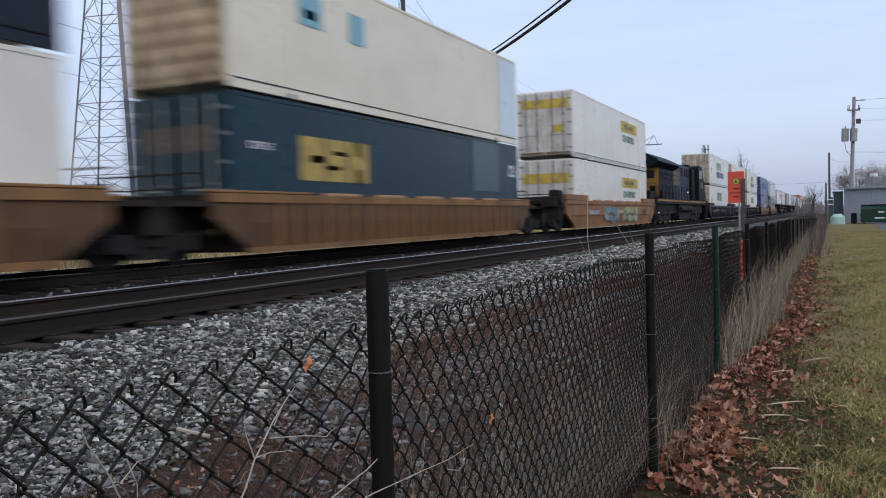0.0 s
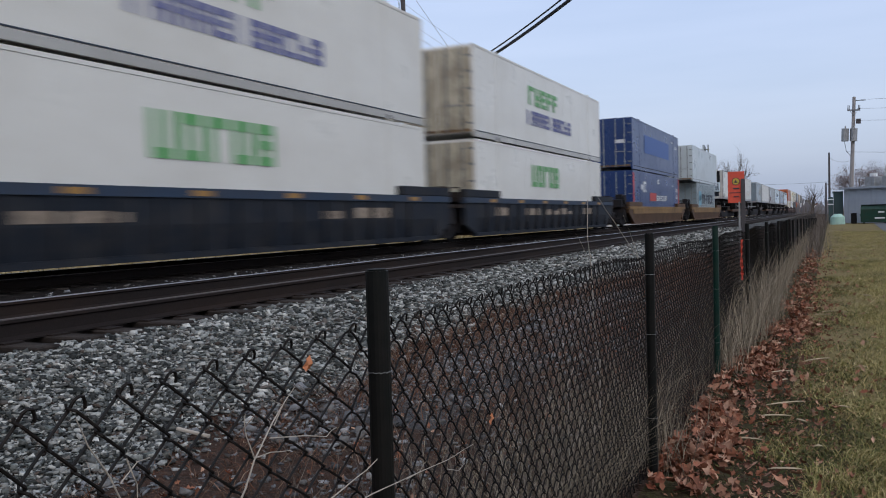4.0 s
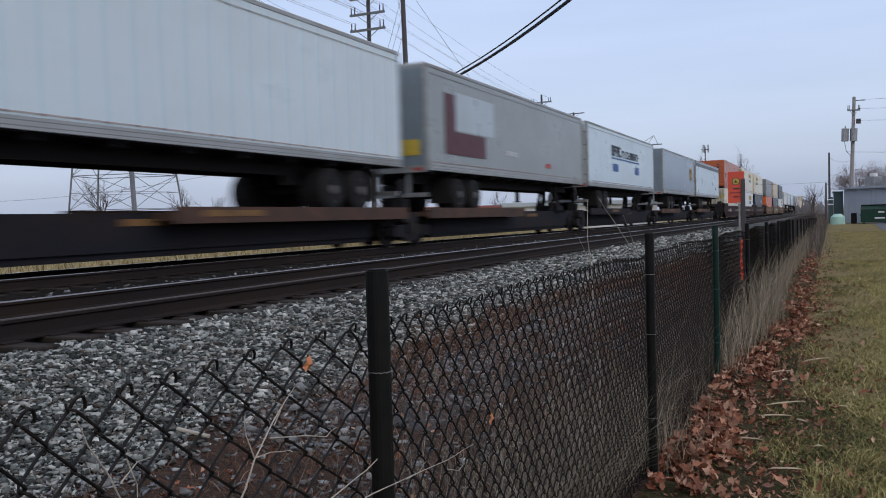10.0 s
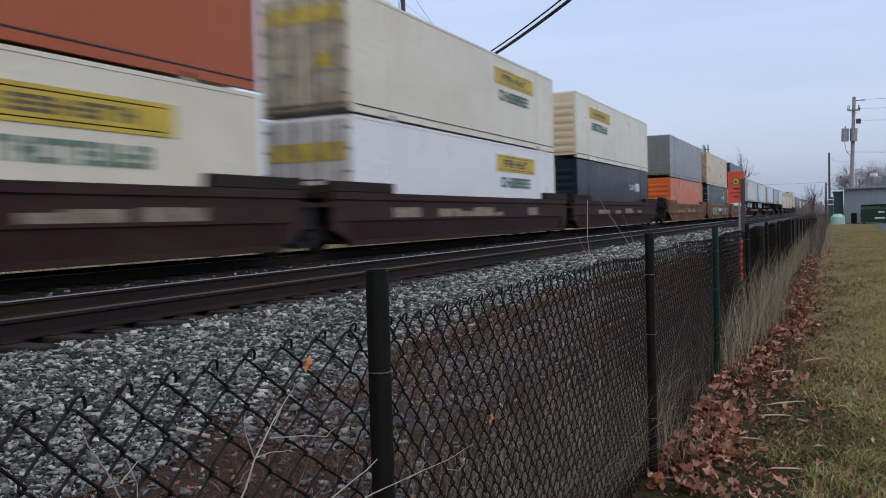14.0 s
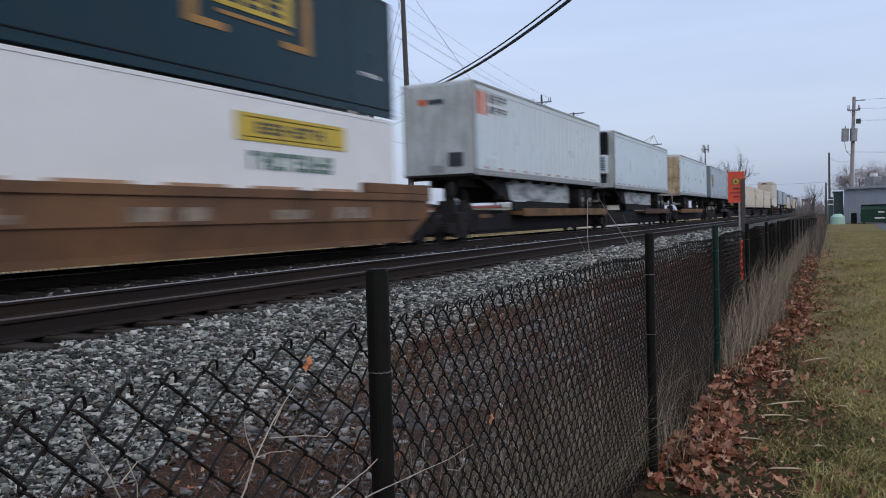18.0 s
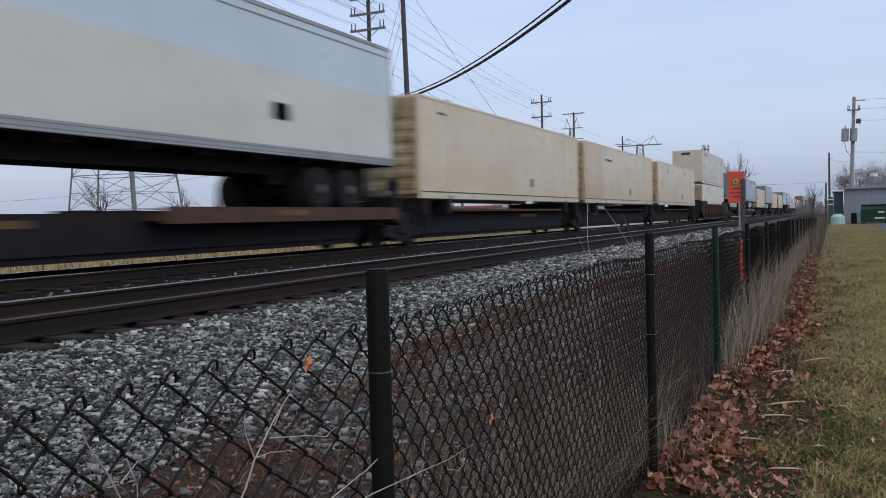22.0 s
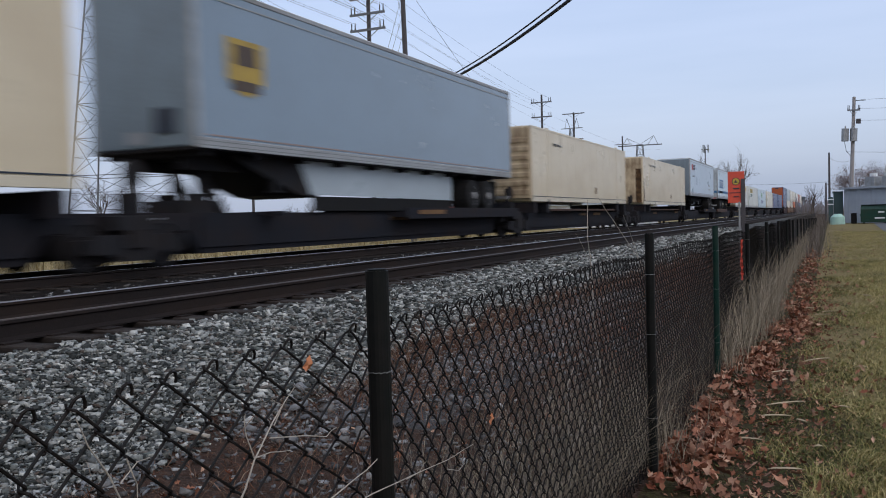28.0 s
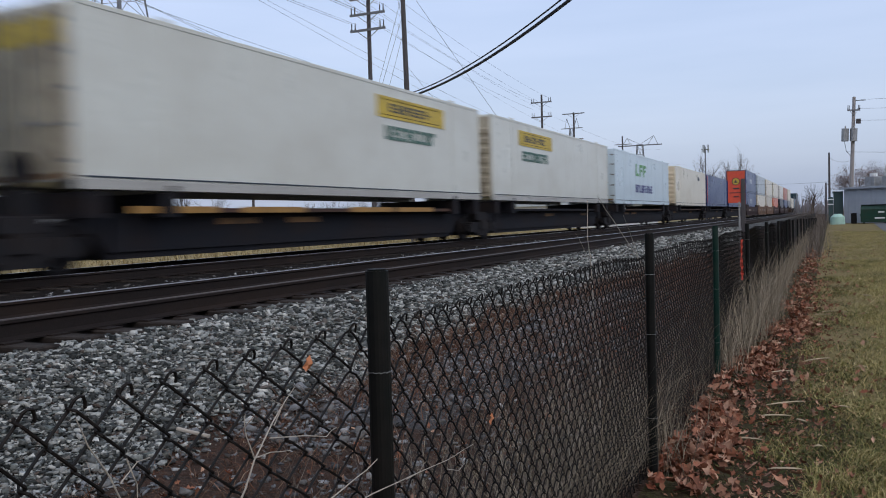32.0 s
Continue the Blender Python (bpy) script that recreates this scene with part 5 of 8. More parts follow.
# ---- the locomotive ----
def locomotive():
    lo = tagged(new("locomotive"), "dark blue diesel freight locomotive with golden yellow end and sill stripe", "locomotive")
    L = 23.9
    M["sill_gold"] = mat("worn_gold_sill_paint", (0.40, 0.20, 0.045), 0.6, 0.0, (0.07, 0.045, 0.02), 0.8, 2.2, (1, 1, 1), 0.05, 40.0, 0.1, 0.12)
    M["loco_gear"] = mat("dusty_running_gear_steel", (0.015, 0.016, 0.018), 0.75, 0.0, (0.034, 0.031, 0.029), 0.6, 1.6)
    blue, grey, gold, blk = M["loco"], M["loco_grey"], M["gold"], M["black"]
    part("underframe", box(-1.5, 1.5, 0.3, L - 0.3, 2.12, 2.42, bevel=0.02), blk, lo)
    part("equipment_skirt", box(-1.25, 1.25, 1.0, L - 1.0, 1.45, 2.12), blk, lo)
    part("sill_stripe", box(1.5, 1.512, 0.9, L - 0.9, 2.30, 2.45), M["sill_gold"], lo, "golden yellow stripe along the sill")
    part("walkway", box(-1.55, 1.53, 0.5, L - 0.5, 2.42, 2.48), blk, lo)
    # long hood in sections
    part("engine_hood", box(-0.95, 0.95, 8.6, 17.8, 2.48, 5.25, bevel=0.06), grey, lo)
    part("radiator_cabin", box(-1.2, 1.2, 2.7, 8.6, 2.48, 4.55, bevel=0.05), blue, lo)
    bm = bmesh.new()
    pts = [(-1.62, 4.86), (-1.52, 5.02), (-0.75, 5.42), (0.75, 5.42), (1.52, 5.02), (1.62, 4.86), (1.15, 4.56), (-1.15, 4.56)]
    a = [bm.verts.new((x, 0.55, z)) for x, z in pts]
    b = [bm.verts.new((x, 9.0, z)) for x, z in pts]
    bm.faces.new(a)
    bm.faces.new(b[::-1])
    for i in range(8):
        bm.faces.new((a[i], b[i], b[(i + 1) % 8], a[(i + 1) % 8]))
    ra = part("radiator_wing", bm, blue, lo, "flared radiator roof overhanging the hood")
    for k in range(5):
        part("radiator_grille", box(-0.72, 0.72, 1.0 + k * 1.55, 2.3 + k * 1.55, 5.42, 5.45), blk, ra)
    for k in range(8):
        y = 2.8 + k * 0.72
        part("hood_door", box(1.2, 1.225, y, y + 0.62, 2.7, 4.4, bevel=0.008), blue, lo)
    for k in range(11):
        y = 8.8 + k * 0.8
        part("hood_door", box(0.95, 0.972, y, y + 0.72, 2.6, 4.2, bevel=0.008), grey, lo)
    for y in (13.6, 15.2, 16.4):
        part("intake_screen", box(0.95, 0.985, y, y + 1.0, 4.35, 5.0), blk, lo)
    part("inverter_cabinet", box(-1.2, 1.2, 17.8, 19.4, 2.48, 5.1, bevel=0.05), blk, lo)
    part("exhaust_stack", box(-0.4, 0.4, 12.2, 13.4, 5.25, 5.5, bevel=0.03), blk, lo)
    part("roof_box", box(-0.7, 0.7, 9.2, 11.6, 5.25, 5.42, bevel=0.04), blue, lo)
    # cab and nose
    bm = bmesh.new()
    prism(bm, [(19.4, 2.48), (19.4, 5.25), (19.7, 5.42), (21.3, 5.42), (21.75, 5.2), (22.1, 4.45), (23.0, 4.1), (23.15, 2.48)], -1.5, 1.5)
    bmesh.ops.bevel(bm, geom=bm.edges[:], offset=0.05, segments=2, affect="EDGES")
    cab = part("cab", bm, blue, lo)
    for y0, y1 in ((19.75, 20.45), (20.6, 21.35)):
        f = part("side_window", box(1.5, 1.512, y0, y1, 4.35, 5.05, bevel=0.005), M["galvanised"], cab)
        part("window_pane", box(1.512, 1.516, y0 + 0.06, y1 - 0.06, 4.41, 4.99), M["glass"], f)
    part("cab_badge", box(1.5, 1.508, 20.4, 21.8, 3.55, 4.0), M["emblem"], cab, "small golden emblem")
    for k in range(8):
        part("louvre", box(1.5, 1.515, 20.9, 22.0, 2.72 + k * 0.1, 2.77 + k * 0.1), blk, cab)
    part("cab_roof_unit", box(-0.6, 0.6, 19.8, 21.0, 5.42, 5.6, bevel=0.04), blk, cab)
    part("horn", box(-0.15, 0.3, 18.4, 18.9, 5.1, 5.3), blk, lo)
    # golden rear end
    part("rear_wall", box(-0.85, 1.205, 2.66, 2.69, 2.60, 4.57), gold, lo)
    part("rear_platform_box", box(-0.9, 1.0, 0.7, 2.4, 2.48, 2.95, bevel=0.03), blk, lo)
    for x in (-0.45, 0.66):
        part("rear_window", box(x - 0.26, x + 0.26, 2.64, 2.662, 3.85, 4.4), M["glass"], lo)
    for z0, z1, x0, x1 in ((3.3, 3.5, -0.3, 0.35), (3.1, 3.2, -0.3, 0.1), (2.85, 3.35, 0.62, 0.95)):
        part("rear_number_panel", box(x0, x1, 2.645, 2.661, z0, z1), blk, lo)
    part("rear_lamp_box", box(-0.25, 0.25, 2.56, 2.66, 4.05, 4.5, bevel=0.03), blk, lo)
    # pipes, filters and grab irons along the radiator cabin
    for k in range(4):
        part("filter_box", box(1.2, 1.36, 3.1 + k * 1.3, 4.1 + k * 1.3, 2.5, 3.0, bevel=0.02), blk, lo)
    bm = bmesh.new()
    for z in (3.9, 4.2):
        rod(bm, (1.26, 2.8, z), (1.26, 8.4, z), 0.03, n=6)
    part("side_pipe", bm, M["loco_gear"], lo)
    for y in (2.75, 8.75, 13.2):
        for k in range(6):
            bm = bmesh.new()
            rod(bm, (1.02 if y > 8 else 1.27, y, 2.8 + k * 0.32), (1.02 if y > 8 else 1.27, y + 0.4, 2.8 + k * 0.32), 0.014, n=5)
            part("grab_iron", bm, M["loco_gear"], lo)
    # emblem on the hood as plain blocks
    for y0, y1 in ((10.0, 10.95), (11.0, 11.9), (11.95, 12.9)):
        e = part("emblem_block", box(0.974, 0.985, y0 - 0.2, y1 - 0.22, 3.6, 4.65), M["emblem"], lo)
        part("emblem_notch", box(0.986, 0.99, y0 + 0.12, y1 - 0.22, 3.92, 4.06), grey, e)
        part("emblem_notch", box(0.986, 0.99, y0 - 0.2, y1 - 0.5, 4.24, 4.38), grey, e)
    # railings
    for k in range(15):
        y = 1.2 + k * 1.3
        bm = bmesh.new()
        rod(bm, (1.5, y, 2.45), (1.5, y, 3.42), 0.018, n=6)
        part("stanchion", bm, blk, lo)
    bm = bmesh.new()
    rod(bm, (1.5, 1.2, 3.42), (1.5, 19.4, 3.42), 0.017, n=6)
    part("handrail", bm, M["loco_gear"], lo)
    bm = bmesh.new()
    for x in (-1.4, -0.5, 0.5, 1.4):
        rod(bm, (x, 0.35, 2.45), (x, 0.35, 3.45), 0.02, n=6)
    for z in (2.95, 3.45):
        rod(bm, (-1.4, 0.35, z), (1.4, 0.35, z), 0.018, n=6)
    part("end_railing", bm, blk, lo)
    for y in (0.35, L - 0.9):
        bm = bmesh.new()
        for k in range(4):
            bx(bm, 0.95, 1.5, y, y + 0.5, 1.05 + k * 0.36, 1.09 + k * 0.36)
        bx(bm, 1.46, 1.5, y - 0.03, y, 1.0, 3.3)
        bx(bm, 1.46, 1.5, y + 0.5, y + 0.53, 1.0, 3.3)
        part("step_ladder", bm, blk, lo)
    part("step_lamp", box(1.25, 1.275, 1.95, 2.3, 1.50, 1.56), M["lamp_glow"], lo, "lit step lamp")
    part("walkway_lamp", box(1.0, 1.03, 16.2, 16.6, 3.12, 3.17), M["lamp_glow"], lo)
    for y in (0.18, L - 0.28):
        part("snow_plough", box(-1.4, 1.4, y - 0.1, y + 0.1, 0.86, 2.2), blk, lo)
    bm = bmesh.new()
    prism(bm, [(9.3, 1.15), (9.3, 1.95), (9.5, 2.1), (14.8, 2.1), (15.0, 1.95), (15.0, 1.15), (14.8, 1.0), (9.5, 1.0)], -1.45, 1.45)
    part("fuel_tank", bm, M["loco_gear"], lo)
    for z in (1.75,):
        bm = bmesh.new()
        rod(bm, (1.5, 9.5, z), (1.5, 12.2, z), 0.2, n=12)
        rod(bm, (1.5, 12.4, z), (1.5, 14.8, z), 0.2, n=12)
        part("air_reservoir", bm, M["underframe"], lo)
    big = wheel_mesh(0.53)
    for c in (4.6, 19.3):
        bm = bmesh.new()
        for s in (-1, 1):
            x0, x1 = (1.0, 1.16) if s > 0 else (-1.16, -1.0)
            prism(bm, [(c - 2.7, 1.02), (c - 2.7, 1.86), (c + 2.7, 1.86), (c + 2.7, 1.02), (c + 1.2, 0.99), (c, 0.93), (c - 1.2, 0.99)], x0, x1)
            for k in (-1.85, 0, 1.85):
                bx(bm, min(s * 1.0, s * 1.22), max(s * 1.0, s * 1.22), c + k - 0.24, c + k + 0.24, 1.12, 1.55)
            for k in (-0.95, 0.95):
                rod(bm, (s * 1.2, c + k, 1.3), (s * 1.2, c + k, 1.75), 0.09, n=8)
        bx(bm, -0.9, 0.9, c - 2.9, c + 2.9, 0.90, 1.5)
        bg = part("bogie", bm, M["loco_gear"], lo, "three-axle bogie")
        for k in (-1.85, 0, 1.85):
            for s in (-1, 1):
                w = part("wheel", big, None, bg)
                w.matrix_basis = pose(s * 0.78, c + k, RAIL + 0.53, 0, 0, 0 if s > 0 else 180)
    add_coupler(lo, 0.3, -1)
    add_coupler(lo, L - 0.3, 1)
    return lo


# ---- the consist ----
L53, HC = 16.15, 2.9
ZU, ZW, ZS, ZD = 4.09, 1.13, 2.06, 1.70


def yel(ya, za, zb, bars="dark_green", dz=0.55):
    """A yellow name panel with a line of dark bars below it."""
    ya -= 0.25
    return [("yellow", ya - 0.15, ya + 3.85, za, zb), ("ink", ya + 0.1, ya + 3.6, zb - 0.09, zb - 0.07), ("ink", ya + 0.1, ya + 3.6, za + 0.07, za + 0.09), ("T", "ink", ya + 0.5, ya + 3.0, za + 0.16, zb - 0.16, 6), ("T", bars, ya + 0.25, ya + 3.3, za - dz, za - dz + 0.36, 8)]


def tiger(seed):
    up = [("T", "green", 5.4, 9.2, 5.72, 6.42, 5), ("T", "purple", 5.2, 11.1, 4.95, 5.5, 11)]
    lo = [("T", "green", 5.6, 9.2, 2.62, 3.45, 5)]
    return up, lo


END_YEL = [("E", "dull_yellow", -1.1, 1.1, 2.95, 3.4)]
ENDU_YEL = [("E", "dull_yellow", -1.1, 1.1, 6.3, 6.7), ("E", "dull_yellow", 0.35, 0.8, 5.2, 5.55)]

# well wagons: style, near end, lower load, upper load; a load is colour, length, height, end, label, decals, and options
TIG_U, TIG_L = tiger(0)
WELLS = [
    ("orange_ribbed", -7.0, ("white", L53, HC, "doors", "white container in the lower well", ()), ("navy", L53, HC, "doors", "dark navy container stacked on a white one", ())),
    ("orange_ribbed", 12.95, ("teal_navy", L53, HC, "doors", "dark blue-green container with golden block letters", [("block_gold", 2.3, 3.25, 2.38, 3.34), ("teal_navy", 2.65, 3.25, 2.78, 2.94), ("block_gold", 3.35, 4.2, 2.38, 3.34), ("teal_navy", 3.6, 4.2, 2.98, 3.08), ("teal_navy", 3.35, 3.95, 2.64, 2.74), ("block_gold", 4.3, 5.2, 2.38, 3.34), ("teal_navy", 4.62, 4.88, 2.38, 2.7), ("teal_navy", 4.62, 4.88, 3.02, 3.34), ("patch_teal", 11.9, 14.2, 2.35, 3.95), ("T", "pale", 0.6, 1.3, 2.95, 3.1, 4), ("T", "pale", 15.2, 15.9, 2.9, 3.3, 3), ("E", "brown_decal", -0.9, 0.9, 2.9, 3.4)]),
     ("cream", L53, HC, "ribs", "dirty cream container with faded blue lettering", [("sky_blue", 2.4, 3.3, 5.75, 6.5), ("bright_blue", 2.6, 3.1, 5.9, 6.1), ("sky_blue", 4.5, 5.2, 5.7, 6.4), ("cool_white", 14.4, 16.1, 4.35, 6.95)], {"end_color": "rusty_beige"})),
    ("orange", 36.5, ("white", L53, HC, "doors", "white container with a yellow name panel", yel(9.9, 2.95, 3.5) + END_YEL), ("white", L53, HC, "doors", "white container with a yellow name panel", yel(9.9, 6.03, 6.6) + ENDU_YEL)),
    ("blue_black", 82.9, ("white", L53, HC, "doors", "white refrigerated container with green lettering", TIG_L, {"end_color": "dirty_cream"}), ("white", L53, HC, "doors", "white refrigerated container with green and violet lettering", TIG_U + [("P", "marker_glow", 0.2, 0.36, 4.32, 4.46)], {"end_color": "dirty_cream"})),
    ("blue_black", 102.45, ("white", L53, HC, "doors", "white refrigerated container with green lettering", TIG_L, {"end_color": "dirty_cream"}), ("white", L53, HC, "doors", "white refrigerated container with green and violet lettering", TIG_U, {"end_color": "dirty_cream"})),
    ("blue_black", 122.3, ("white", L53, HC, "doors", "white refrigerated container with green lettering", TIG_L, {"end_color": "dirty_cream"}), ("white", L53, HC, "doors", "white refrigerated container with green and violet lettering", TIG_U, {"end_color": "dirty_cream"})),
    ("yellow", 145.95, ("blue", L53, HC, "doors", "deep blue container with a red and white name bar", [("red", 5.0, 7.1, 2.28, 2.8), ("T", "pale", 7.2, 11.0, 2.3, 2.65, 9), ("pale", 2.3, 2.9, 2.95, 3.25), ("T", "pale", 2.9, 3.9, 2.8, 3.45, 3), ("T", "pale", 7.6, 8.3, 3.4, 3.7, 3), ("T", "pale", 14.7, 15.4, 2.5, 2.8, 2), ("T", "pale", 14.7, 15.4, 3.0, 3.25, 3), ("T", "pale", 13.0, 13.8, 3.35, 3.45, 5), ("red", 0.02, 0.4, 1.5, 3.9), ("red", 15.75, 16.13, 1.5, 3.95)]),
     ("blue", L53, HC, "doors", "deep blue container stacked on another", [("T", "pale", 14.6, 15.4, 6.1, 6.3, 3), ("T", "pale", 12.9, 13.8, 6.45, 6.55, 5), ("decal_blue", 3.5, 12, 5.2, 6.3), ("E", "pale", 0.3, 0.9, 5.6, 5.8)])),
    ("yellow", 169.3, ("steel_grey", 12.19, 2.9, "doors", "blue-grey shipping container with a blue star square", [("sky_blue", 1.35, 2.85, 2.1, 3.35), ("pale", 1.75, 2.45, 2.5, 2.95), ("T", "ink", 3.4, 10.7, 2.25, 3.1, 6)], {"ribbed": True, "y": 2.02}), ("chalk", L53, HC, "doors", "dirty white container on a shorter grey one", [("T", "ink", 10.5, 11.6, 6.7, 6.8, 6)])),
    ("tuscan", 337.95, ("cream", L53, HC, "doors", "cream container with a yellow name panel", yel(10.1, 2.98, 3.55) + END_YEL), ("orange", L53, HC, "ribs", "faded orange container with ribbed end", [("T", "ink", 12.4, 14.2, 6.0, 6.25, 7), ("T", "pale", 0.9, 1.6, 5.7, 6.1, 2), ("E", "ink", 0.55, 0.8, 5.2, 6.6)])),
    ("tuscan", 357.65, ("bright_white", L53, HC, "doors", "clean white container with a yellow name panel", yel(10.0, 3.07, 3.65) + END_YEL), ("cream", L53, HC, "doors", "cream container with a yellow name panel", yel(10.0, 6.08, 6.62) + ENDU_YEL)),
    ("tuscan", 377.25, ("navy", L53, HC, "ribs", "dark navy container with a small white emblem", [("T", "pale", 10.8, 12.3, 2.85, 3.15, 4), ("pale", 12.4, 13.4, 2.8, 3.25)]), ("cream", L53, HC, "ribs", "cream container with a yellow name panel", yel(2.8, 6.1, 6.6), {"end_color": "beige"})),
    ("burnt_orange", 401.5, ("bright_orange", L53, HC, "ribs", "bright orange container with ribbed end", [("T", "pale", 13.0, 14.0, 3.2, 3.4, 4)]), ("mid_grey", L53, HC, "doors", "mid grey container with plain smooth sides", ())),
    ("burnt_orange", 421.3, ("navy", L53, HC, "doors", "dark navy container with a white emblem", [("T", "pale", 10.9, 12.2, 2.8, 3.05, 5), ("pale", 12.3, 12.7, 2.7, 3.25), ("pale", 12.1, 13.3, 2.88, 3.08), ("warm_grey", 0.02, 0.5, 2.2, 4.0), ("T", "pale", 12.3, 13.3, 3.35, 3.5, 5)]), ("tan", L53, HC, "doors", "sun-faded tan container with rusty door end", [("burnt", 10.0, 10.35, 5.0, 5.3)], {"end_color": "rusty_beige"})),
    ("burnt_orange", 440.8, ("bright_white", L53, HC, "doors", "white container with a yellow name panel", yel(10.1, 3.1, 3.65) + END_YEL), ("teal_navy", L53, HC, "doors", "dark blue-green container with golden bracket emblem", [("gold", 4.4, 8.2, 5.78, 5.9), ("gold", 8.4, 8.7, 5.1, 6.35), ("gold", 12.1, 12.4, 5.1, 6.35), ("yellow", 9.2, 11.7, 5.6, 6.2), ("T", "ink", 9.4, 11.5, 5.7, 6.1, 3), ("gold", 9.3, 11.6, 5.42, 5.5), ("gold", 8.7, 9.5, 5.1, 5.25), ("gold", 11.3, 12.1, 5.1, 5.25), ("T", "pale", 14.5, 15.6, 5.0, 5.1, 4), ("E", "gold", 0.1, 0.7, 5.2, 5.5)])),
    ("rust", 612.5, ("cream", L53, HC, "doors", "dirty cream container with rusty door end", [("T", "ink", 2.8, 3.6, 3.6, 3.7, 4)], {"end_color": "rusty_beige"}), ("dull_beige", L53, HC, "plain", "dull beige container with a soot-stained end", [("T", "ink", 1.4, 3.6, 6.65, 6.72, 8), ("burnt", 9.3, 9.5, 4.75, 5.0)])),
    ("tuscan", 898.0, ("blue", L53, HC, "plain", "blue container with a faded orange-red end", [("T", "pale", 6, 9, 2.6, 3.2, 4)], {"end_color": "orange"}), ("blue", L53, HC, "plain", "blue container with a faded orange-red end", [("T", "pale", 6, 9, 5.4, 6.0, 4)], {"end_color": "orange"})),
    ("burnt_orange", 917.6, ("cream", L53, HC, "doors", "cream container with plain smooth sides", ()), ("pale_grey", L53, HC, "doors", "pale grey container with plain smooth sides", ())),
    ("burnt_orange", 937.2, ("dull_beige", L53, HC, "doors", "dull beige container with plain smooth sides", ()), ("cream", L53, HC, "doors", "cream container with plain smooth sides", ())),
    ("tuscan", 956.8, ("bright_orange", L53, HC, "ribs", "orange container with plain smooth sides", ()), ("cream", L53, HC, "doors", "cream container with plain smooth sides", ())),
    ("tuscan", 980.0, ("navy", L53, HC, "doors", "navy container with plain smooth sides", ()), ("white", L53, HC, "doors", "white container with plain smooth sides", ())),
    ("tuscan", 999.6, ("blue", L53, HC, "doors", "blue container with plain smooth sides", ()), ("orange", L53, HC, "ribs", "orange container with plain smooth sides", ())),
    ("rust", 1019.2, ("mid_grey", L53, HC, "doors", "grey container with plain smooth sides", ()), ("cream", L53, HC, "doors", "cream container with plain smooth sides", ())),
    ("rust", 1080.0, ("teal_navy", L53, HC, "doors", "dark green-blue container with plain smooth sides", ()), ("teal_navy", L53, HC, "doors", "dark green-blue container with plain smooth sides", ())),
]

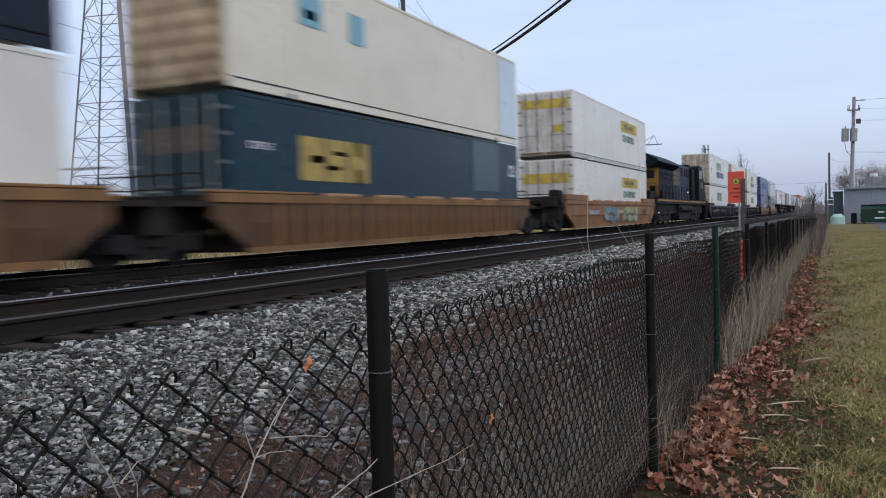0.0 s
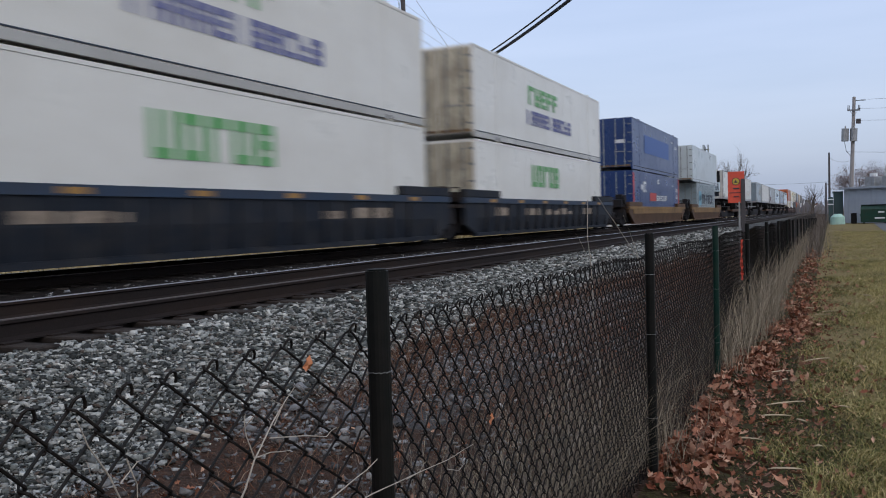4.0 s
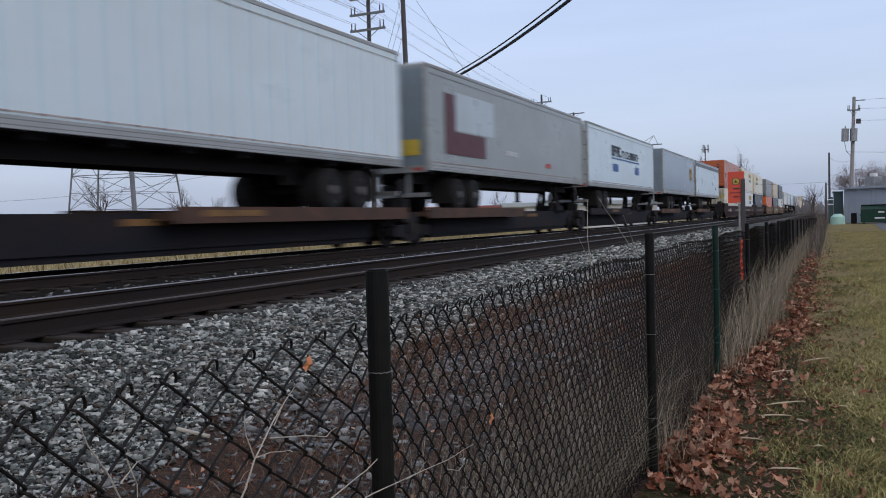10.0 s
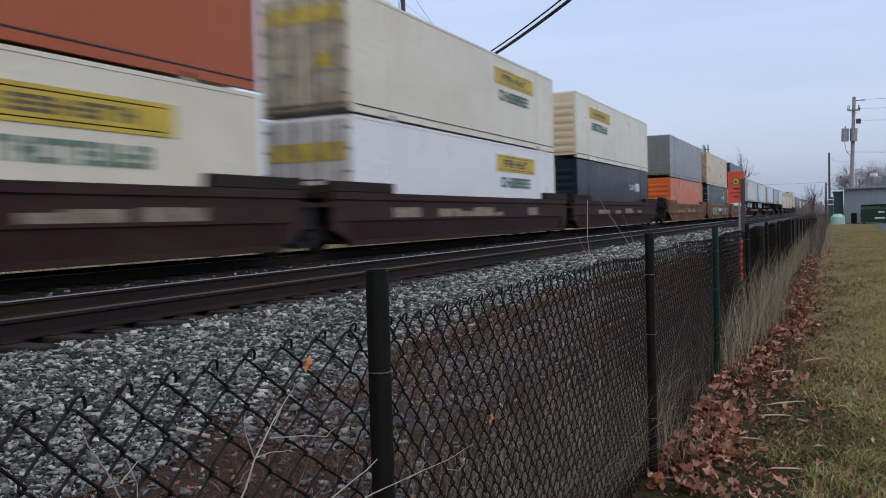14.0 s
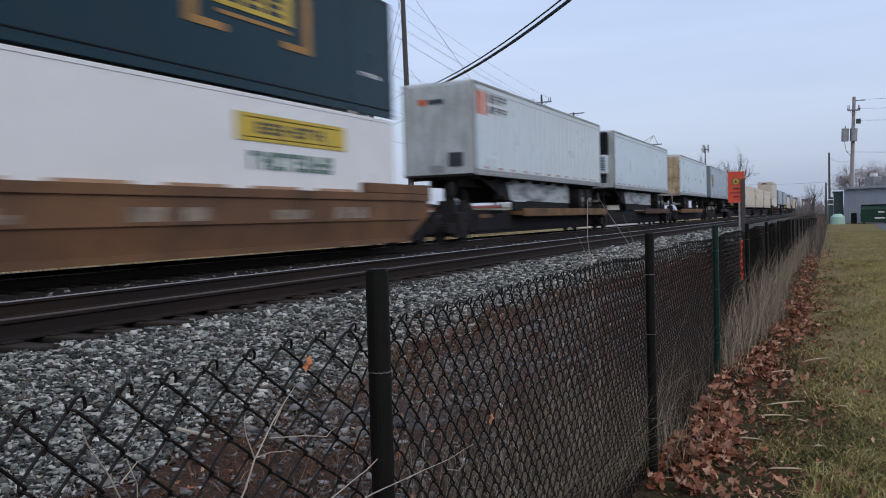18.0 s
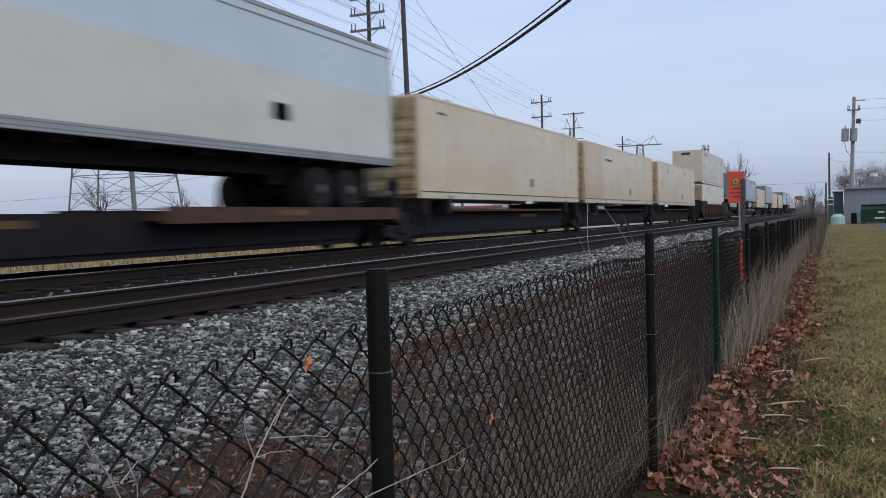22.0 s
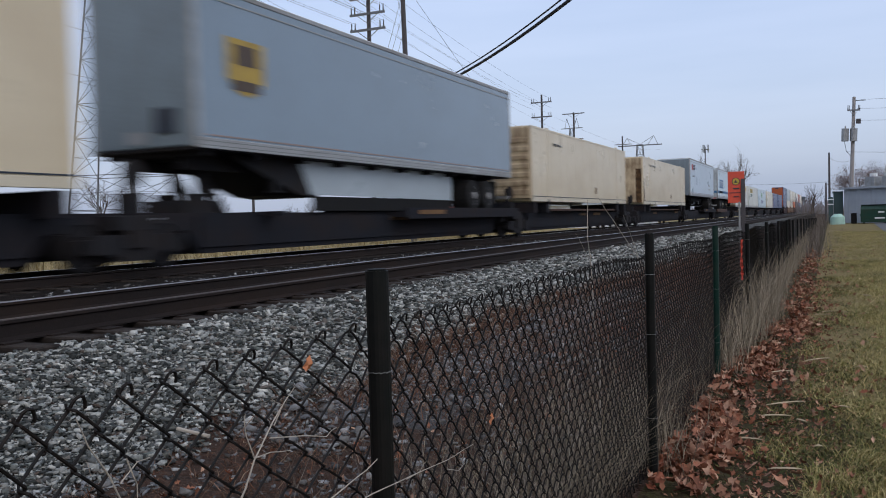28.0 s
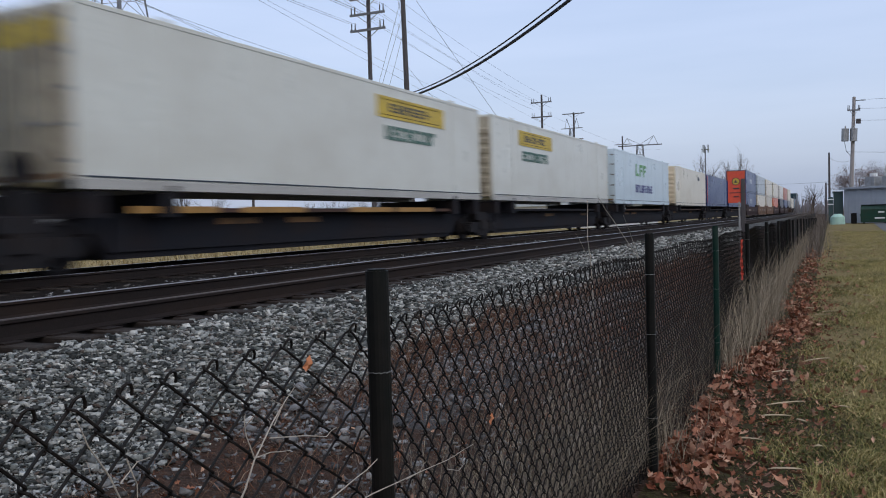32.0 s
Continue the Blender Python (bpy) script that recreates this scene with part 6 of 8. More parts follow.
# spine wagons: near end, kind, and the load
SHIELD = lambda y: [("S", y, 3.92, 5.02, 1.15)]
SPINES = [
    (190.9, "t", dict(L=16.3, color="white", rear_near=False, reefer=True, label="dirty white refrigerated trailer with red lettering", decals=[("T", "red", 11.2, 15.0, 4.72, 5.05, 7), ("ink", 11.2, 15.2, 4.3, 4.45), ("red", 15.1, 15.7, 4.5, 5.0)], top_color="ink")),
    (209.3, "t", dict(L=16.15, color="off_white", rear_near=True, label="cream trailer with a dark swoosh and dull gold stripe", decals=[("T", "red", 1.0, 3.6, 4.7, 4.95, 6), ("L", "ink", 2.8, 5.3, 4.0, 5.0, 0.1), ("L", "ink", 4.0, 5.0, 4.3, 4.6, 0.1), ("T", "warm_grey", 1.0, 4.4, 4.0, 4.12, 8), ("L", "dull_beige", 2.0, 4.2, 12.0, 3.75, 0.22), ("L", "dull_beige", 12.0, 3.75, 15.6, 4.6, 0.3)])),
    (234.7, "t", dict(L=8.5, color="grey", rear_near=True, pup=True, label="short grey trailer with a shield badge", decals=[("S", 6.3, 3.98, 5.05, 1.15)])),
    (246.5, "t", dict(L=16.5, color="cool_white", rear_near=False, ribbed=True, label="pale ribbed sheet-and-post trailer", decals=[("T", "ink", 1.2, 2.2, 3.5, 3.6, 4), ("T", "ink", 1.2, 2.3, 3.3, 3.38, 5)])),
    (264.6, "t", dict(L=16.3, color="warm_grey", rear_near=True, label="grey trailer with a maroon angle mark", decals=[("maroon", 1.2, 2.0, 3.4, 5.2), ("L", "maroon", 1.9, 3.75, 4.4, 3.75, 0.7), ("pale_grey", 2.0, 5.2, 4.15, 5.3), ("T", "pale", 6.2, 7.6, 3.65, 3.8, 7), ("E", "yellow", 0.45, 1.05, 3.3, 3.75), ("red", 10.9, 11.5, 3.4, 3.58)])),
    (281.95, "t", dict(L=16.15, color="cool_white", rear_near=True, label="white trailer with dark blue lettering", decals=[("T", "ink", 4.8, 7.0, 4.55, 5.1, 4), ("T", "ink", 7.1, 11.6, 4.55, 4.95, 9), ("decal_blue", 4.75, 11.65, 4.40, 4.47), ("decal_blue", 5.0, 6.2, 3.75, 4.15), ("decal_blue", 10.45, 11.5, 3.75, 4.18)])),
    (301.5, "t", dict(L=14.2, color="slate", rear_near=True, label="slate grey trailer with a yellow shield badge", decals=[("S", 11.9, 4.0, 5.05, 1.15)])),
    (316.9, "t", dict(tape=True, L=15.9, color="cool_white", rear_near=True, stripe="navy", label="pale trailer with a dark stripe under the roof", decals=[("ink", 12.9, 13.5, 3.65, 3.87)])),
    (462.55, "t", dict(tape=True, L=16.15, color="cool_white", rear_near=False, skirt=True, ribbed=True, label="pale trailer with an orange and black emblem", decals=[("bright_orange", 0.2, 1.0, 4.85, 5.6), ("T", "ink", 1.1, 3.0, 5.3, 5.6, 4), ("T", "ink", 1.1, 3.0, 4.95, 5.2, 4), ("E", "bright_orange", -0.7, -0.4, 5.2, 5.4), ("E", "ink", -0.35, 0.2, 5.22, 5.38)])),
    (481.75, "t", dict(tape=True, L=15.9, color="cool_white", rear_near=False, skirt=True, reefer=True, label="pale refrigerated trailer with side skirts", decals=())),
    (503.3, "t", dict(tape=True, L=14.6, color="cool_white", rear_near=True, door_color="rusty_beige", label="pale trailer with one rusty beige rear door", decals=[("warm_grey", 2.2, 2.5, 4.1, 4.35), ("warm_grey", 4.0, 4.5, 3.2, 3.4), ("off_white", 3.2, 3.6, 3.2, 3.5), ("dull_beige", 5.0, 5.4, 3.15, 3.35), ("T", "ink", 7.5, 8.0, 4.2, 4.3, 3)])),
    (520.9, "t", dict(L=13.5, color="slate", rear_near=False, label="slate grey trailer with a yellow shield badge", decals=SHIELD(1.0))),
    (538.6, "t", dict(L=15.5, color="cool_white", rear_near=False, label="pale dented box trailer with a whiter lower side", decals=[("off_white", 0.14, 15.36, 3.06, 4.62), ("warm_grey", 10.3, 10.9, 3.6, 3.95), ("T", "ink", 1.0, 2.0, 3.3, 3.4, 4)])),
    (555.65, "c", ("beige", "ribs", "weathered beige container with a ribbed rusty end", [("burnt", 9.5, 9.8, 2.6, 2.9), ("T", "ink", 1.3, 1.9, 4.5, 4.58, 3)])),
    (573.05, "c", ("beige", "ribs", "weathered beige container with a rust streak", [("tan", 0.14, 3.3, 2.28, 4.84), ("T", "ink", 4.0, 5.4, 4.2, 4.3, 5), ("burnt", 9.4, 9.7, 2.55, 2.9)])),
    (591.4, "c", ("beige", "ribs", "pale beige container with a ribbed rusty end", [("burnt", 9.5, 9.8, 2.5, 2.9), ("T", "ink", 3.3, 3.9, 4.3, 4.4, 3)])),
    (634.0, "t", dict(L=16.3, color="slate", rear_near=False, skirt=True, label="slate grey trailer with a shield badge and side skirt", decals=SHIELD(1.1) + [("cream", 11.4, 13.2, 3.1, 3.45)])),
    (655.1, "t", dict(L=16.15, color="slate", rear_near=True, skirt=True, label="slate grey trailer with an orange rear light panel", decals=[("E", "yellow", 0.5, 1.0, 3.3, 3.7), ("S", 14.6, 3.9, 4.6, 0.6)])),
    (673.6, "c", ("beige", "ribs", "weathered beige container with rust streaks", [("burnt", 9.5, 9.9, 2.6, 3.0)])),
    (692.4, "t", dict(L=16.4, color="slate", rear_near=False, skirt=True, label="slate grey trailer with a shield badge and side skirt", decals=SHIELD(0.9))),
    (711.1, "c", ("beige", "ribs", "weathered beige container with a dark rusty end", [("burnt", 9.5, 9.8, 2.5, 2.8), ("T", "ink", 2.8, 4.2, 4.35, 4.45, 5)])),
    (732.1, "c", ("beige", "burnt", "beige container with a scorched end", [("burnt", 9.6, 9.9, 2.5, 2.8), ("T", "ink", 2.0, 4.2, 4.45, 4.55, 5)])),
    (751.0, "t", dict(L=15.1, color="ice_blue", rear_near=False, label="pale blue-white trailer with a red and black emblem", decals=[("red", 1.0, 1.7, 5.0, 5.45), ("T", "ink", 1.8, 3.0, 5.25, 5.45, 3), ("T", "ink", 1.8, 3.0, 5.02, 5.2, 3), ("T", "ink", 1.2, 2.6, 4.45, 4.55, 4), ("warm_grey", 11.15, 12.1, 3.85, 4.0), ("warm_grey", 11.2, 12.4, 3.52, 3.66), ("E", "ink", -1.0, 0.2, 5.2, 5.35), ("E", "ink", -0.9, 0.2, 4.9, 5.05)])),
    (769.3, "t", dict(L=15.9, color="cool_white", rear_near=True, label="white trailer with a bright blue stripe and block", decals=[("bright_blue", 1.6, 4.8, 3.95, 4.8), ("T", "pale_grey", 1.8, 4.6, 4.1, 4.65, 4), ("bright_blue", 0.05, 11.1, 3.42, 3.66), ("pale_grey", 1.7, 4.5, 3.40, 3.68), ("L", "bright_blue", 11.0, 3.54, 14.3, 4.75, 0.34), ("E", "bright_blue", -1.15, 0.6, 3.95, 4.35), ("E", "bright_blue", -1.2, 1.2, 3.42, 3.64)])),
    (786.9, "c", ("off_white", "doors", "dirty cream container with a yellow name panel", yel(9.8, 4.1, 4.65) + [("E", "dull_yellow", -1.1, 1.1, 4.3, 4.7)], "dirty_cream")),
    (804.2, "c", ("off_white", "ribs", "dirty cream container with a yellow name panel", yel(3.1, 4.1, 4.65), "dirty_cream")),
    (822.0, "c", ("cool_white", "doors", "white container with pale green and violet lettering", [("T", "green", 5.2, 8.4, 3.7, 4.4, 3), ("T", "purple", 5.1, 10.2, 2.75, 3.2, 9)])),
    (841.2, "c", ("cream", "ribs", "cream container with rusty ribbed end", [("ink", 11.2, 12.2, 4.2, 4.5)], "beige")),
    (858.4, "c", ("blue", "doors", "deep blue container with a red edge", [("red", 0.02, 0.4, 2.3, 4.8)])),
    (876.5, "c", ("blue", "plain", "dark blue container with plain smooth sides", ())),
    (1040.0, "c", ("cream", "plain", "cream container with plain smooth sides", ())),
    (1058.5, "c", ("slate", "plain", "slate container with plain smooth sides", ())),
]

TRAIN = []


def build_train():
    units = []
    for w in WELLS:
        units.append((w[1], w[1] + L53, "well", w))
    for s in SPINES:
        L = s[2]["L"] if s[1] == "t" else L53
        units.append((s[0] - (7.0 if s[0] == 234.7 else 0), s[0] + L, "spine", s))
    lo = locomotive()
    TRAIN.append((lo, 54.6, 0.0))
    units.sort(key=lambda q: q[0])
    n = len(units)
    for i, (u0, u1, kind, data) in enumerate(units):
        prev = units[i - 1] if i and u0 - units[i - 1][1] < 30 else None
        nxt = units[i + 1] if i + 1 < n and units[i + 1][0] - u1 < 30 else None
        ga = u0 - prev[1] if prev else 9.0
        gb = nxt[0] - u1 if nxt else 9.0
        same_a = bool(prev) and prev[2] == kind and ga < 4.8
        same_b = bool(nxt) and nxt[2] == kind and gb < 4.8
        reach = 1.7 if kind == "well" else 0.9
        a = u0 - ga / 2 if same_a else u0 - min(reach, max(0.3, ga / 2 - 1.3))
        b = u1 + gb / 2 if same_b else u1 + min(reach, max(0.3, gb / 2 - 1.3))
        if kind == "well":
            style, _, low, up = data
            wg = well_wagon(style, u0, u1, a, b, not same_a, not same_b, i)
            rng = random.Random(i)
            if u0 == 36.5:
                graffiti(wg, 1.471, 1.0, 2.0, 4.9, 7.5, ["graf_teal"], rng)
                graffiti(wg, 1.471, 0.95, 2.02, 9.0, 12.3, ["graf_green"], rng)
                graffiti(wg, 1.471, 1.35, 1.85, 14.2, 14.9, ["ink"], rng)
                part("data_plate", box(1.426, 1.434, 7.4, 9.1, 1.55, 1.72), M["peach"], wg)
                part("data_plate", box(1.426, 1.434, 1.8, 3.8, 1.52, 1.70), M["warm_grey"], wg)
            if u0 == 421.3:
                graffiti(wg, 1.471, 1.0, 2.14, 2.4, 6.9, ["graf_green", "graf_violet", "graf_green"], rng)
                graffiti(wg, 1.471, 0.98, 2.1, 10.0, 15.0, ["graf_green", "graf_violet", "graf_green"], rng)
                part("data_plate", box(1.426, 1.434, 7.3, 9.5, 1.56, 1.88), M["pale_grey"], wg)
            if u0 == 337.95:
                graffiti(wg, 1.471, 1.35, 1.95, 3.6, 4.8, ["graf_pink"], rng)
            if style in ("tuscan", "burnt_orange", "blue_black"):
                for k in range(7):
                    y = rng.uniform(1, 13)
                    part("data_plate", box(1.426, 1.432, y, y + rng.uniform(0.6, 1.8), 1.54, 1.54 + rng.uniform(0.12, 0.28)), M["dirty_label"], wg)
            if style == "blue_black":
                for k in range(6):
                    part("reflector", box(1.471, 1.476, 0.8 + k * 2.8, 1.3 + k * 2.8, 1.98, 2.08), M["gold"], wg)
            TRAIN.append((wg, u0, 0.0))
            for load, z, h in ((low, ZW, HC), (up, ZU, 2.97)):
                opt = dict(load[6]) if len(load) > 6 else {}
                dy = opt.pop("y", 0.0)
                c = container(load[1], h, z, load[0], load[3], load[4], load[5], far=u0 > 890, **opt)
                TRAIN.append((c, u0 + dy, z))
        else:
            deck = "deck_yellow" if u0 in (462.55, 655.1, 503.3) else ["deck_rust", "spine", "deck_rust"][i % 3]
            is_t = data[1] == "t"
            wg = spine_wagon(u0, u1, a, b, not same_a, not same_b, is_t, is_t and data[2]["rear_near"], deck, i)
            if u0 == 786.9:
                for y in (1.2, 4.1, 8.2, 10.6):
                    part("edge_strip", box(1.152, 1.162, y, y + 2.2, 1.69, 1.81), M["gold"], wg, "worn yellow reflective strip")
            TRAIN.append((wg, u0, 0.0))
            if is_t:
                t = trailer(H=3.06, **data[2])
                TRAIN.append((t, data[0], ZD))
            else:
                d = data[2]
                # ribbed ends: the streaked paint also stands in for shade between ribs
                c = container(L53, HC, ZS, d[0], d[1], d[2], d[3], end_color=d[4] if len(d) > 4 else ("rusty_beige" if d[1] == "ribs" else None))
                TRAIN.append((c, u0, ZS))


build_train()


# ---- poles, towers and wires beyond the track ----
def sag_wire(name, a, b, sag, r, parent=None, n=18, label="", k=4):
    a, b = Vector(a), Vector(b)
    pts = [a.lerp(b, i / n) - Vector((0, 0, 4 * sag * (i / n) * (1 - i / n))) for i in range(n + 1)]
    verts, faces = [], []
    tube_path(verts, faces, pts, r, k)
    me = bpy.data.meshes.new(name)
    me.from_pydata(verts, [], faces)
    me.materials.append(M["cable"])
    ob = part(name, me, None, parent)
    return ob


def wire_set(name, label, wires, r):
    top = tagged(new(name), label, "overhead wire")
    for a, b, sag in wires:
        sag_wire("wire", a, b, sag, r, top)
    return top


M["pale_pole"] = mat("pale_weathered_pole_wood", (0.30, 0.28, 0.275), 0.85, 0.0, (0.18, 0.165, 0.16), 0.5, 2.0, (4, 4, 0.3))


def pole(name, x, y, h, r, mat_name, label, arms=(), lean=(0, 0), arm_len=2.4, ins=True):
    po = tagged(new(name), label, "utility pole")
    po.matrix_basis = pose(x, y, 0.05, lean[0], lean[1], 0)
    bm = bmesh.new()
    rod(bm, (0, 0, -0.4), (0, 0, h), r, r * 0.7, 10)
    part("shaft", bm, M[mat_name], po)
    for z in arms:
        arm = part("crossarm", box(-arm_len / 2, arm_len / 2, -0.06 - r, 0.06 - r, z - 0.07, z + 0.07), M["tower_steel"], po)
        if ins:
            for k in (-0.46, -0.36, 0.36, 0.46):
                bm = bmesh.new()
                rod(bm, (k * arm_len, -r, z + 0.07), (k * arm_len, -r, z + 0.5), 0.045, 0.03, 6)
                part("insulator", bm, M["dark_pole"], arm)
        bm = bmesh.new()
        for s in (-1, 1):
            rod(bm, (0, -r, z - 0.6), (s * arm_len * 0.3, -r, z - 0.05), 0.025, n=4)
        part("arm_brace", bm, M["tower_steel"], arm)
    return po


pole("utility_pole", -26.4, 47.1, 17.5, 0.17, "dark_pole", "tall dark line pole with stacked crossarms", (13.5, 14.5, 15.5, 16.5), (0, 0), 2.5)
pole("utility_pole", -30.6, 95.2, 15.7, 0.16, "dark_pole", "tall dark line pole with two crossarms", (13.1, 14.8), (0, 0), 2.5)
pole("utility_pole", -37.5, 49.3, 8.9, 0.11, "dark_pole", "thin dark service pole with a small transformer", (7.6,), (0, 0), 0.9, False)
pole("utility_pole", -27.7, 64.3, 10.3, 0.14, "pole_wood", "weathered wooden pole with short crossarms", (9.0, 8.4), (0, 0), 1.4, False)
pole("utility_pole", -35.2, 125.1, 17.1, 0.18, "dark_pole", "distant line pole with a short flat top arm", (16.9,), (0, 0), 3.4, False)
pole("utility_pole", -37.0, 165.9, 16.8, 0.2, "dark_pole", "distant slim line pole", (15.2,), (0, 0), 3.0, False)
near_pole = pole("utility_pole", -22.0, 43.8, 16.0, 0.19, "dark_pole", "leaning dark wooden pole that carries thick black cables", (15.4,), (0.0, -1.1), 2.4)
part("transformer", box(0.05, 0.4, -0.2, 0.15, 4.6, 5.3, bevel=0.05), M["galvanised"], bpy.data.objects["utility_pole.002"])

A0, A1, A2 = (-23.0, 2.0), (-26.4, 47.1), (-30.6, 95.2)
wires = []
for z in (13.75, 14.75, 15.75):
    for dx in (-1.15, -0.9, 0.9, 1.15):
        wires.append(((A0[0] + dx, A0[1] - 20, z + 0.3), (A1[0] + dx, A1[1], z + 0.25), 0.5))
        if z > 14 and abs(dx) > 1:
            wires.append(((A1[0] + dx, A1[1], z + 0.25), (A2[0] + dx, A2[1], z - 0.6), 0.45))
wire_set("line_wires", "thin parallel wires on the tall line poles", wires, 0.009)
wires = [((-52, 52, 20.5 + 6 * k), (-85 + 7 * s, 435, 26 + 4 * k), 9 - k) for k in range(3) for s in (-1, 1)]
wires += [((-55, 0, 16 + 4 * k), (-45, 300, 14 + 2 * k), 4) for k in range(3)]
wire_set("transmission_wires", "long thin transmission wires sagging to a far tower", wires, 0.016)
wires = [((-22.3, 43.8, 12.9), (-12, 20, 17.5), 0.8), ((-22.1, 43.8, 7.4), (-37.5, 49.3, 5.4), 0.4), ((-37.5, 49.3, 5.6), (-80, 52, 4.6), 0.9),
         ((-22.2, 43.8, 10.5), (-27.7, 64.3, 9.4), 0.3), ((-22.2, 43.8, 14.8), (-26.4, 47.1, 8.5), 0.05), ((-22.2, 43.8, 12.6), (-25.4, 45.5, 6.2), 0.05),
         ((-22.2, 43.8, 15.2), (-17.0, 47.0, 6.2), 0.05), ((-22.2, 43.8, 13.6), (-24.2, 42.0, 5.5), 0.02), ((-27.7, 64.3, 9.2), (-19.2, 148.8, 6.2), 0.9),
         ((-22.2, 43.8, 8.9), (-26.4, 47.1, 8.6), 0.05)]
wire_set("service_wires", "thin service and guy wires round a leaning pole", wires, 0.010)

# the thick bundle that crosses above the track
bundle = tagged(new("cable_bundle"), "thick black sagging cables crossing high over the track", "cable")
for dz, r, dx in ((0.0, 0.06, 0.0), (0.30, 0.03, 0.02)):
    pts = []
    for i in range(31):
        s = i / 30
        pts.append(Vector((-22.0 + 30.4 * s + dx, 43.8 - 35.4 * s, 8.16 + dz * (0.6 + 0.4 * s) + 7.2 * (s - 0.25) ** 2)))
    verts, faces = [], []
    tube_path(verts, faces, pts, r, 8)
    me = bpy.data.meshes.new("cable")
    me.from_pydata(verts, [], faces)
    me.materials.append(M["cable"])
    part("cable", me, None, bundle)


def lattice_tower(name, corners, top_corners, z_top, label, levels, r=0.09, thick=None):
    """A square tower of four leaning legs with rings and crossed braces."""
    tw = tagged(new(name), label, "transmission tower")
    c = [Vector((x, y, 0.0)) for x, y in corners]
    t = [Vector((x, y, z_top)) for x, y in top_corners]
    at = lambda i, z: c[i].lerp(t[i], z / z_top)
    for i in range(4):
        bm = bmesh.new()
        rod(bm, at(i, 0), at(i, z_top), r * (2.6 if i == thick else 1.0), r * (2.0 if i == thick else 0.9), 8)
        part("leg", bm, M["tower_steel"], tw)
    for lo, hi in zip(levels, levels[1:]):
        for i in range(4):
            j = (i + 1) % 4
            bm = bmesh.new()
            rod(bm, at(i, hi), at(j, hi), r * 0.55, n=4)
            part("ring_beam", bm, M["tower_steel"], tw)
            bm = bmesh.new()
            rod(bm, at(i, lo), at(j, hi), r * 0.34, n=4)
            rod(bm, at(j, lo), at(i, hi), r * 0.34, n=4)
            m = (at(i, lo) + at(j, lo) + at(i, hi) + at(j, hi)) / 4
            rod(bm, at(i, (lo + hi) / 2), m, r * 0.3, n=4)
            rod(bm, at(j, (lo + hi) / 2), m, r * 0.3, n=4)
            part("cross_brace", bm, M["tower_steel"], tw)
    return tw


tower = lattice_tower("transmission_tower", [(-56.1, 49.2), (-57.75, 53.9), (-49.7, 56.3), (-49.9, 50.6)], [(-53.3, 51.9), (-53.3, 52.5), (-52.8, 52.5), (-52.8, 51.9)], 35.5,
                      "tall grey lattice transmission tower", [0, 3.0, 5.8, 8.8, 11.6, 15.2, 18.6, 22, 25.5, 30, 35.5], 0.075, 3)
for z in (24, 28, 32):
    part("crossarm", box(-59.5, -47.5, 51.9, 52.5, z, z + 0.4), M["tower_steel"], tower)
far_tower = lattice_tower("transmission_tower", [(-91.5, 431), (-91.5, 438), (-84.5, 438), (-84.5, 431)], [(-89.4, 433.4), (-89.4, 435.4), (-86.6, 435.4), (-86.6, 433.4)], 37,
                          "distant lattice transmission tower with a wide arm and raised horns", [0, 9, 18, 27, 37], 0.2)
part("crossarm", box(-99, -77, 434.0, 434.8, 36.4, 36.9), M["tower_steel"], far_tower)
for xa, za, xb, zb in ((-97, 36.8, -94.5, 40.6), (-92, 36.8, -94.5, 40.6), (-84, 36.8, -81, 41.2), (-79, 36.8, -81, 41.2), (-94.5, 40.6, -88, 37.2), (-81, 41.2, -88, 37.2)):
    bm = bmesh.new()
    rod(bm, (xa, 434.4, za), (xb, 434.4, zb), 0.12, n=4)
    part("arm_brace", bm, M["tower_steel"], far_tower)
mid_tower = lattice_tower("transmission_tower", [(-88, 298), (-88, 302), (-83, 302), (-83, 298)], [(-85.9, 299.4), (-85.9, 300.6), (-84.6, 300.6), (-84.6, 299.4)], 33.5,
                          "slim distant lattice tower with two arms and raised horns", [0, 7, 14, 21, 27, 33.5], 0.14)
for z, w in ((29.4, 4.2), (33.3, 3.9)):
    part("crossarm", box(-85.2 - w, -85.2 + w, 299.8, 300.2, z, z + 0.25), M["tower_steel"], mid_tower)
for k in (-1, 1):
    bm = bmesh.new()
    rod(bm, (-85.2 + k * 0.6, 300, 33.4), (-85.2 + k * 1.9, 300, 37.0), 0.12, n=4)
    rod(bm, (-85.2 + k * 2.6, 300, 33.4), (-85.2 + k * 1.9, 300, 37.0), 0.08, n=4)
    part("horn", bm, M["tower_steel"], mid_tower)
mast = tagged(new("antenna_mast"), "slim grey mast with short panel antennas on top", "antenna mast")
mast.location = (-19.2, 148.8, 0)
bm = bmesh.new()
rod(bm, (0, 0, 0), (0, 0, 12.6), 0.14, 0.09, 8)
part("shaft", bm, M["tower_steel"], mast)
for k in range(3):
    a = k * 2.1
    part("antenna_panel", box(0.5 * math.cos(a) - 0.13, 0.5 * math.cos(a) + 0.13, 0.5 * math.sin(a) - 0.1, 0.5 * math.sin(a) + 0.1, 11.6, 12.9), M["pale_grey"], mast)
part("antenna_ring", box(-0.6, 0.6, -0.5, 0.5, 12.1, 12.2), M["tower_steel"], mast)


